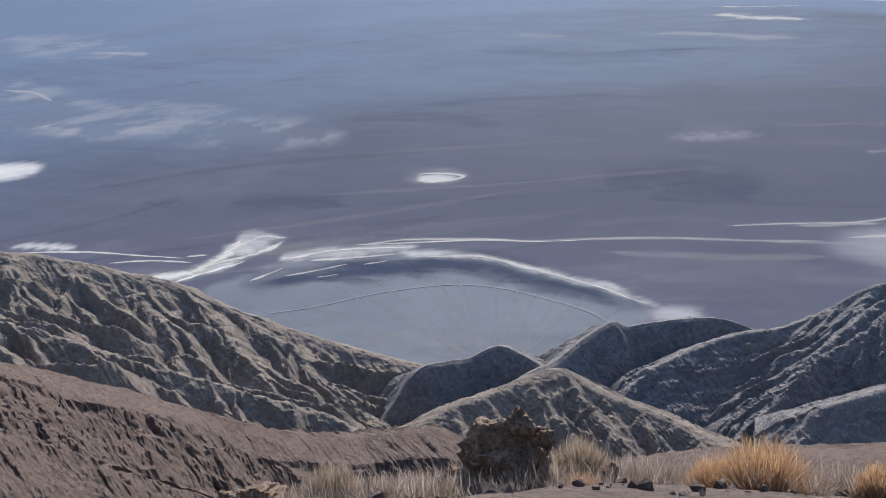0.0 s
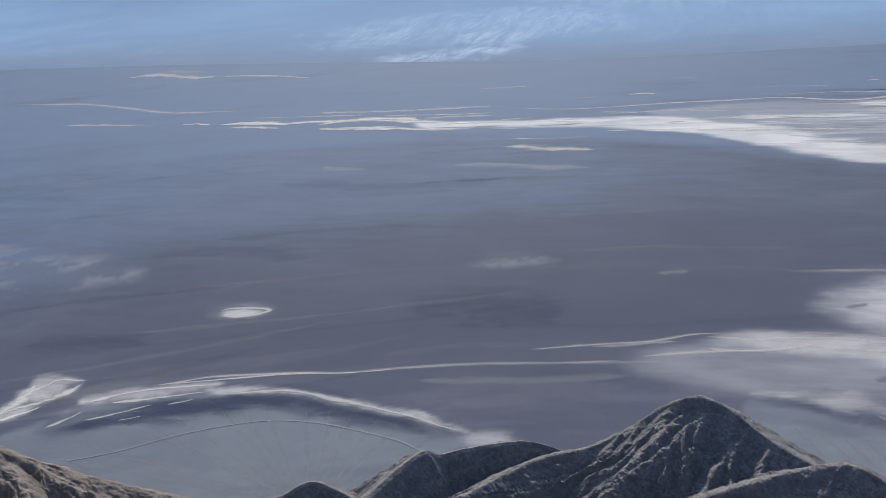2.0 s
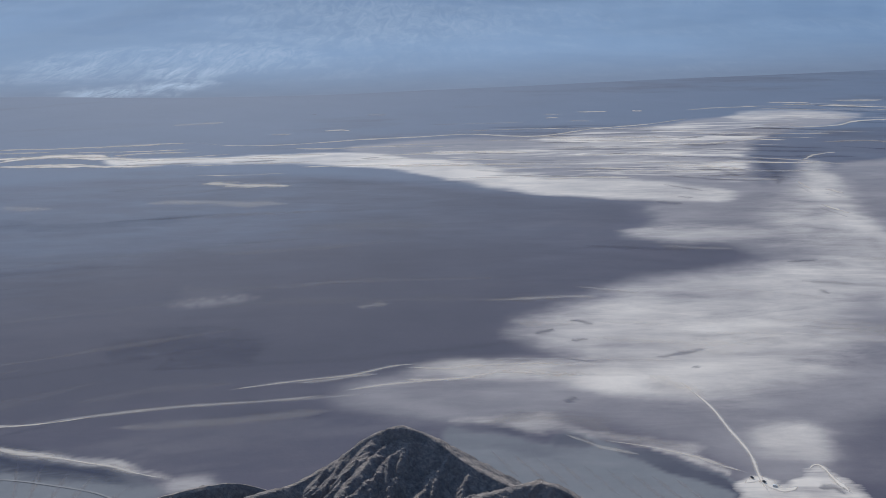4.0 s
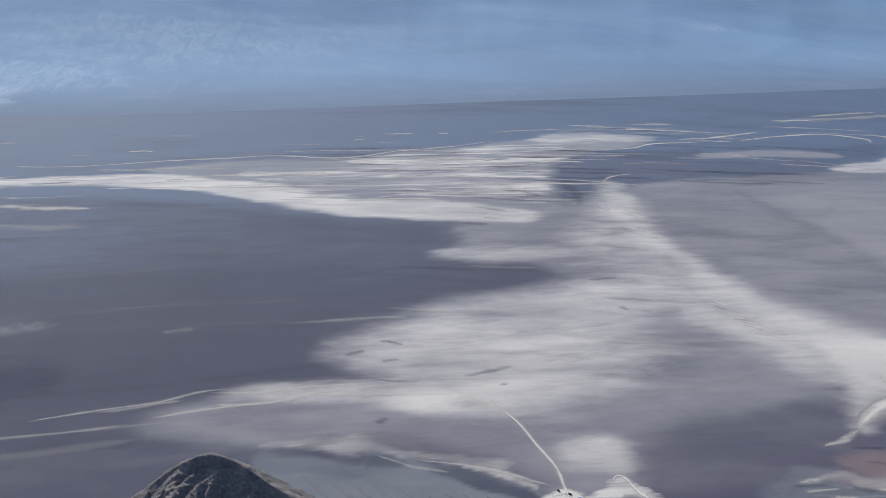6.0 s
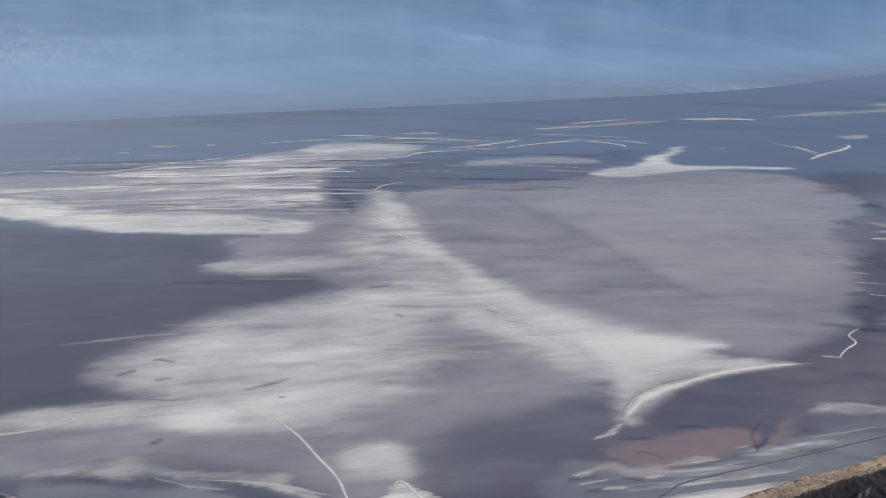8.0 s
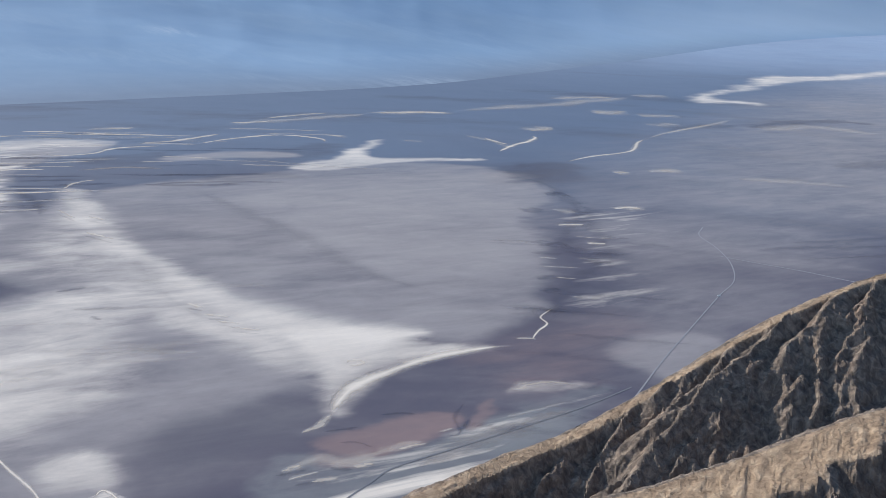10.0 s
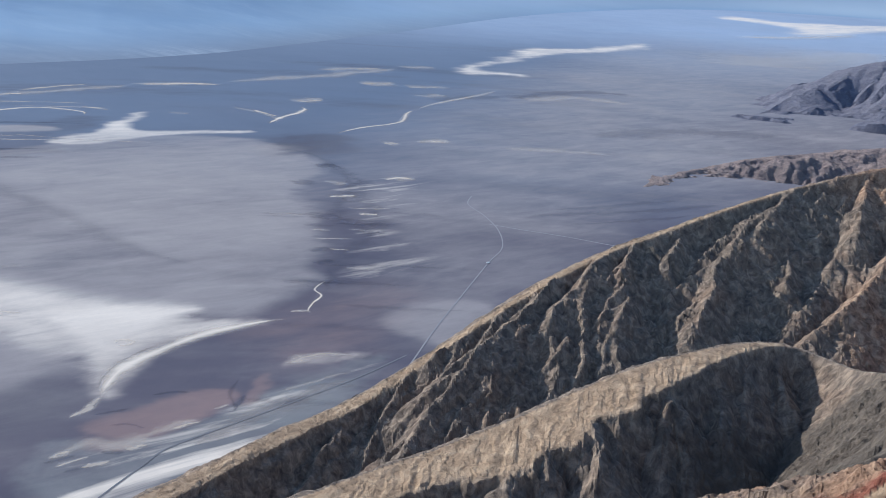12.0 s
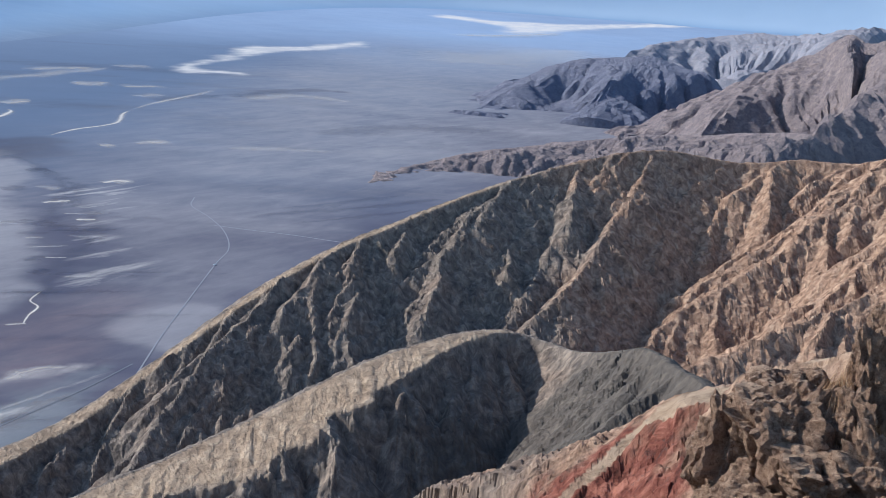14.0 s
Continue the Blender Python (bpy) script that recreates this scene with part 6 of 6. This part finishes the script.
def box_mesh(name, size, at, taper, mat):
    """A bevelled box, its top drawn in by taper."""
    bm = bmesh.new()
    bmesh.ops.create_cube(bm, size=1.0)
    for v in bm.verts:
        k = taper if v.co.z > 0 else 1.0
        v.co = Vector((v.co.x * size[0] * k + at[0], v.co.y * size[1] * k + at[1], v.co.z * size[2] + at[2]))
    bmesh.ops.bevel(bm, geom=bm.edges[:], offset=min(size) * 0.12, segments=2, affect="EDGES")
    me = bpy.data.meshes.new(name)
    bm.to_mesh(me)
    bm.free()
    me.materials.append(mat)
    return me


def wheel_mesh(rad, wide):
    bm = bmesh.new()
    bmesh.ops.create_cone(bm, cap_ends=True, segments=14, radius1=rad, radius2=rad, depth=wide, matrix=Matrix.Rotation(radians(90), 4, "X"))
    me = bpy.data.meshes.new("wheel")
    bm.to_mesh(me)
    bm.free()
    me.materials.append(TYRE)
    return me


def car(x, y, turn, mat, scale, label):
    root = new("car")
    root.matrix_world = pose(x, y, 0.14, 0, 0, turn)
    for name, size, at, taper, m in (("body", (4.4, 1.8, 0.7), (0, 0, 0.65), 0.94, mat), ("cabin", (2.4, 1.6, 0.6), (-0.2, 0, 1.25), 0.8, CAR_GLASS if mat == CAR_DARK else mat)):
        ob = new(name, box_mesh(name, [scale * v for v in size], [scale * v for v in at], taper, m))
        ob.parent = root
    wheel = wheel_mesh(0.34 * scale, 0.22 * scale)
    for sx in (-1.35, 1.35):
        for sy in (-0.85, 0.85):
            ob = new("wheel", wheel)
            ob.parent = root
            ob.location = (sx * scale, sy * scale, 0.34 * scale)
    return tagged(root, label, "car", "cars in the valley")


car(-421.8, 474.7, 60, CAR_WHITE, 0.42, "small white car driving on the valley road")
car(-330.4, 88.4, 20, CAR_DARK, 0.30, "dark car parked at the spring")
car(-327.5, 91.3, 40, CAR_DARK, 0.30, "dark car parked at the spring")
car(-324.7, 93.8, 70, CAR_WHITE, 0.30, "white car parked at the spring")


# ---- rocks and plants on the overlook ----
def part(name, me, parent, label="", m=None):
    ob = new(name, me)
    ob.parent = parent
    if m is not None:
        ob.matrix_basis = m
    return tagged(ob, label)


def boulder_mesh(seed, size, mat, level=5, facets=16, rugged=0.16):
    """An angular boulder: cut by random planes, then weathered."""
    rnd = np.random.default_rng(seed)
    bm = bmesh.new()
    bmesh.ops.create_icosphere(bm, subdivisions=level, radius=1.0)
    u = np.array([v.co[:] for v in bm.verts])
    n = rnd.normal(size=(facets, 3))
    n /= np.linalg.norm(n, axis=1)[:, None]
    d = rnd.uniform(0.62, 1.0, facets)
    dots = u @ n.T
    r = np.min(np.where(dots > 0.05, d / np.maximum(dots, 0.05), 9), axis=1)
    r = np.minimum(r, 1.25)
    p = u * r[:, None]
    def solid(k, s, fn):
        x, y, z = p.T * k
        return (fn(x, y + 0.3 * z, s) + fn(y, z + 0.3 * x, s + 1) + fn(z, x + 0.3 * y, s + 2)) / 3

    lay = solid(2.0, seed, fbm)
    bed = ridged(p[:, 2] * 4.5 + 1.2 * lay + p[:, 0], p[:, 1] * 0.7, seed + 4)
    crack = solid(2.6, seed + 5, ridged)
    pit = solid(8.0, seed + 9, fbm)
    p *= (1 + rugged * (3.0 * (lay - 0.5) + 2.4 * (pit - 0.5) + 0.5 * (bed - 0.5) - 1.0 * ease(0.62, 0.8, crack)))[:, None]
    p *= np.array(size)
    for v, c in zip(bm.verts, p):
        v.co = c
    me = bpy.data.meshes.new("boulder")
    bm.to_mesh(me)
    bm.free()
    me.polygons.foreach_set("use_smooth", np.full(len(me.polygons), False))
    me.materials.append(mat)
    return me


def outcrop(name, pieces, mat, label, seed):
    """A group of boulders in one block of bedrock; pieces: place, half sizes, turn about z, lean."""
    x, y, z = pieces[0][0]
    root = new(name)
    root.location = (x, y, z)
    for k, (at, size, turn, lean) in enumerate(pieces):
        m = Matrix.Translation(Vector(at) - Vector((x, y, z))) @ pose(0, 0, 0, lean, 0, turn)
        part("boulder", boulder_mesh(seed + k, size, mat, 5 if max(size) > 0.3 else 4, 16 + k % 5, 0.24), root, m=m)
    return tagged(root, label, "rock")


def strands(count, height, spread, width, seed, droop=0.15, base=0.12, lean=(0.0, 0.0), dome=False):
    """Many fine tapering twigs that fan out of one base, as one mesh."""
    rnd = np.random.default_rng(seed)
    verts, faces = [], []
    for k in range(count):
        a = rnd.uniform(0, 2 * math.pi)
        s = spread * rnd.uniform(0, 1) ** 0.6
        h = height * rnd.uniform(0.5, 1.05) * (1 - 0.35 * (s / max(spread, 0.01)) ** 2)
        if dome:
            h = height * rnd.uniform(0.55, 1.05) * (0.2 + 0.8 * math.sqrt(max(0.0, 1 - (s / spread) ** 2)))
        foot = Vector((math.cos(a), math.sin(a), 0)) * base * rnd.uniform(0, 1)
        tip = foot + Vector((math.cos(a) * s + lean[0] * h, math.sin(a) * s + lean[1] * h, h))
        bend = Vector((rnd.normal(), rnd.normal(), 0)) * 0.08 * h
        side = Vector((-math.sin(a + rnd.normal()), math.cos(a + rnd.normal()), 0.0)) * width * rnd.uniform(0.6, 1.3)
        i = len(verts)
        for t, w in ((0.0, 1.0), (0.4, 0.9), (0.75, 0.6)):
            c = foot.lerp(tip, t) + bend * math.sin(t * 3.1) + Vector((0, 0, droop * h * t * (1 - t)))
            verts += [c - side * w, c + side * w]
        verts.append(tip + bend * 0.1)
        faces += [(i, i + 1, i + 3, i + 2), (i + 2, i + 3, i + 5, i + 4), (i + 4, i + 5, i + 6)]
    return verts, faces


def strand_mesh(name, data, mat):
    me = bpy.data.meshes.new(name)
    me.from_pydata(*[data[0], [], data[1]])
    me.materials.append(mat)
    return me


def plant_material(name, dark, pale):
    m, nt, b = nodes_of(name, 0.8)
    geo = nt.nodes.new("ShaderNodeNewGeometry")
    at = place(nt)
    f = calc(nt, "MULTIPLY", calc(nt, "ADD", geo.outputs["Random Per Island"], noise_node(nt, at, 6.0, 3)), 0.5)
    col = ramp(nt, f, [(0.25, dark), (0.75, pale)])
    nt.links.new(col, b.inputs["Base Color"])
    thin = nt.nodes.new("ShaderNodeBsdfTranslucent")
    nt.links.new(col, thin.inputs["Color"])
    both = nt.nodes.new("ShaderNodeMixShader")
    both.inputs[0].default_value = 0.45
    nt.links.new(b.outputs[0], both.inputs[1])
    nt.links.new(thin.outputs[0], both.inputs[2])
    nt.links.new(both.outputs[0], nt.nodes["Material Output"].inputs["Surface"])
    return m


STRAW = plant_material("golden_straw", (0.36, 0.205, 0.105), (0.70, 0.47, 0.27))
OLIVE = plant_material("olive_twigs", (0.24, 0.17, 0.12), (0.50, 0.39, 0.28))
WOODY = plant_material("dark_twigs", (0.05, 0.035, 0.025), (0.13, 0.095, 0.065))
GRASS = plant_material("dry_grass", (0.20, 0.14, 0.10), (0.52, 0.41, 0.33))


def shrub(at, height, wide, mat, seed, label):
    root = new("desert_shrub")
    root.location = at
    part("woody_base", strand_mesh("woody_base", strands(160, height * 0.62, wide * 0.36, 0.006, seed, 0.05, wide * 0.12), WOODY), root, "dark woody stems")
    part("crown", strand_mesh("crown", strands(2600, height, wide * 0.5, 0.0055, seed + 1, 0.10, wide * 0.16, dome=True), mat), root)
    part("skirt", strand_mesh("skirt", strands(900, height * 0.5, wide * 0.56, 0.0055, seed + 2, 0.3, wide * 0.30, dome=True), mat), root)
    return tagged(root, label, "shrub", "shrubs on the overlook")



def grass_patch(places, seed, label):
    """Dry bunch grass and litter over a stretch of gravel, as one mesh."""
    rnd = np.random.default_rng(seed)
    verts, faces = [], []
    for x, y, rad, count in places:
        for k in range(count):
            a, q = rnd.uniform(0, 6.28), rad * rnd.uniform(0, 1) ** 0.5
            px, py = x + q * math.cos(a), y + q * math.sin(a)
            vs, fs = strands(13, rnd.uniform(0.12, 0.50), rnd.uniform(0.14, 0.36), 0.0055, int(rnd.integers(1e6)), 0.2, 0.04)
            z = float(overlook_height(np.array([px]), np.array([py]))[0]) - 0.01
            i = len(verts)
            verts += [v + Vector((px, py, z)) for v in vs]
            faces += [tuple(j + i for j in f) for f in fs]
    ob = new("dry_grass", strand_mesh("dry_grass", (verts, faces), GRASS))
    return tagged(ob, label, "grass", kind="stuff")


def gravel(start, end, near, far, count, seed, label):
    """Loose stones strewn over the lip of the overlook, as one mesh."""
    rnd = np.random.default_rng(seed)
    bm = bmesh.new()
    for k in range(count):
        a, r = radians(rnd.uniform(start, end)), rnd.uniform(near, far)
        x, y = math.sin(a) * r, math.cos(a) * r
        z = float(overlook_height(np.array([x]), np.array([y]))[0])
        size = 0.02 + 0.13 * rnd.uniform(0, 1) ** 5
        m = Matrix.Translation((x, y, z + 0.2 * size)) @ pose(0, 0, 0, *rnd.uniform(0, 360, 3)) @ Matrix.Diagonal((size, size * rnd.uniform(0.6, 1), size * rnd.uniform(0.4, 0.8), 1))
        ball = bmesh.ops.create_icosphere(bm, subdivisions=1, radius=1.0, matrix=m)
        for v in ball["verts"]:
            v.co += Vector(rnd.normal(size=3)) * 0.13 * size
    me = bpy.data.meshes.new("gravel")
    bm.to_mesh(me)
    bm.free()
    me.materials.append(ROCK_GROUND)
    return tagged(new("gravel", me), label, "gravel", kind="stuff")


gravel(-134, -92, 9.0, 15.0, 420, 611, "loose brown stones on the lip of the overlook")

outcrop("rock_outcrop", [
    ((-11.00, -4.79, 152.59), (0.53, 0.45, 0.50), 124, 10),
    ((-10.92, -4.46, 152.54), (0.25, 0.21, 0.39), 97, 0),
    ((-10.96, -5.12, 152.32), (0.40, 0.34, 0.29), 135, 8),
    ((-11.24, -4.73, 152.76), (0.29, 0.24, 0.25), 148, 15),
    ((-11.11, -5.05, 152.59), (0.29, 0.24, 0.22), 114, -20),
    ((-11.16, -4.42, 152.79), (0.18, 0.15, 0.21), 162, 0),
    ((-10.79, -4.77, 152.18), (0.64, 0.54, 0.28), 114, 0),
    ((-10.80, -5.42, 152.22), (0.34, 0.30, 0.24), 150, -15),
    ((-10.72, -5.70, 152.10), (0.30, 0.22, 0.18), 118, -10),
    ((-11.10, -4.72, 152.98), (0.20, 0.15, 0.16), 100, 35),
    ((-10.98, -4.40, 152.20), (0.30, 0.20, 0.34), 84, 12),
    ((-11.08, -4.60, 153.04), (0.20, 0.16, 0.20), 60, 20),
    ((-10.90, -5.02, 152.66), (0.26, 0.18, 0.16), 70, 40),
], ROCK_CRAG, "dark weathered rock outcrop among dry grass", 101)
outcrop("rock_slab", [
    ((-9.52, -7.31, 152.49), (0.39, 0.33, 0.18), 128, 5),
    ((-9.30, -7.58, 152.53), (0.21, 0.18, 0.14), 149, 0),
], ROCK_CRAG, "pale weathered rock slab half buried in gravel", 131)
outcrop("rock_slab", [
    ((-11.70, -2.66, 152.06), (0.47, 0.40, 0.18), 103, 0),
    ((-11.63, -2.98, 152.12), (0.18, 0.15, 0.13), 134, 0),
    ((-11.78, -2.29, 152.07), (0.22, 0.18, 0.14), 111, 0),
], ROCK_CRAG, "dark flat rock with a pale broken top", 141)
outcrop("rock_slab", [
    ((-11.43, -3.66, 152.36), (0.13, 0.11, 0.13), 108, 0),
    ((-11.29, -3.76, 152.18), (0.18, 0.15, 0.14), 108, 0),
], ROCK_CRAG, "small dark rock beside a dry shrub", 151)
shrub((-11.60, -4.08, 151.91), 0.77, 0.77, OLIVE, 201, "rounded olive-straw desert shrub beside the rock")
shrub((-11.64, -1.94, 152.17), 0.80, 1.15, STRAW, 204, "rounded golden straw desert shrub with dark stems")
shrub((-11.64, -2.49, 152.07), 0.56, 0.72, STRAW, 207, "low golden dry shrub")
shrub((-11.78, -0.70, 152.28), 0.52, 0.58, STRAW, 210, "low golden dry shrub")
shrub((-10.85, -3.82, 152.19), 0.44, 0.70, STRAW, 213, "low golden dry shrub")
shrub((-9.93, -6.56, 152.19), 0.63, 0.78, OLIVE, 216, "sparse brown-grey dry shrub")
outcrop("rock_crag", [
    ((-3.09, 13.66, 154.91), (0.86, 0.73, 0.97), 23, 8),
    ((-3.69, 13.71, 154.65), (0.50, 0.42, 0.84), 5, -8),
    ((-3.98, 13.84, 154.30), (0.43, 0.36, 0.66), 36, 0),
    ((-3.00, 13.98, 155.56), (0.41, 0.35, 0.41), 12, 15),
    ((-3.45, 13.98, 155.37), (0.53, 0.45, 0.34), 44, 0),
    ((-2.30, 14.01, 155.72), (0.37, 0.32, 0.82), 24, 0),
    ((-2.43, 13.79, 155.19), (0.41, 0.35, 0.71), -10, 10),
    ((-2.55, 13.26, 154.69), (0.73, 0.62, 0.51), 11, 0),
    ((-2.37, 14.41, 156.24), (0.27, 0.23, 0.49), 9, 0),
    ((-3.32, 13.39, 154.20), (0.83, 0.70, 0.56), 54, 0),
    ((-1.91, 13.26, 154.95), (0.43, 0.37, 0.58), 8, 0),
    ((-2.59, 13.96, 155.56), (0.22, 0.19, 0.34), 11, 0),
    ((-1.87, 14.08, 155.33), (0.60, 0.51, 1.43), 8, 0),
    ((-1.37, 14.33, 155.80), (0.75, 0.64, 1.58), 5, 0),
], ROCK_CRAG, "tall rust-brown weathered crag beside the overlook", 301)
shrub((-2.57, 13.76, 153.75), 2.33, 0.33, STRAW, 220, "golden dry tuft growing on the crag")
shrub((-2.05, 13.44, 153.90), 1.58, 0.46, STRAW, 223, "golden dry tuft growing on the crag")
grass_patch([(-10.02, -7.47, 0.90, 130), (-10.75, -7.31, 0.90, 130), (-11.06, -6.84, 0.90, 130), (-11.35, -6.35, 0.90, 130), (-11.62, -5.84, 0.90, 130), (-10.41, -5.97, 0.90, 130), (-10.06, -6.53, 0.90, 130), (-11.72, -4.34, 0.90, 130), (-12.19, -3.91, 0.90, 130), (-12.52, -3.50, 0.90, 130), (-10.82, -4.71, 0.90, 130), (-11.80, -5.45, 0.90, 130), (-12.66, -2.95, 0.90, 130), (-12.91, -1.49, 0.90, 130), (-12.25, -4.93, 0.90, 130), (-12.98, -2.38, 0.90, 130), (-12.96, -1.03, 0.90, 130), (-11.47, -3.54, 0.90, 130), (-12.08, -1.70, 0.90, 130)], 401, "straw-coloured dry grass and litter on gravel")
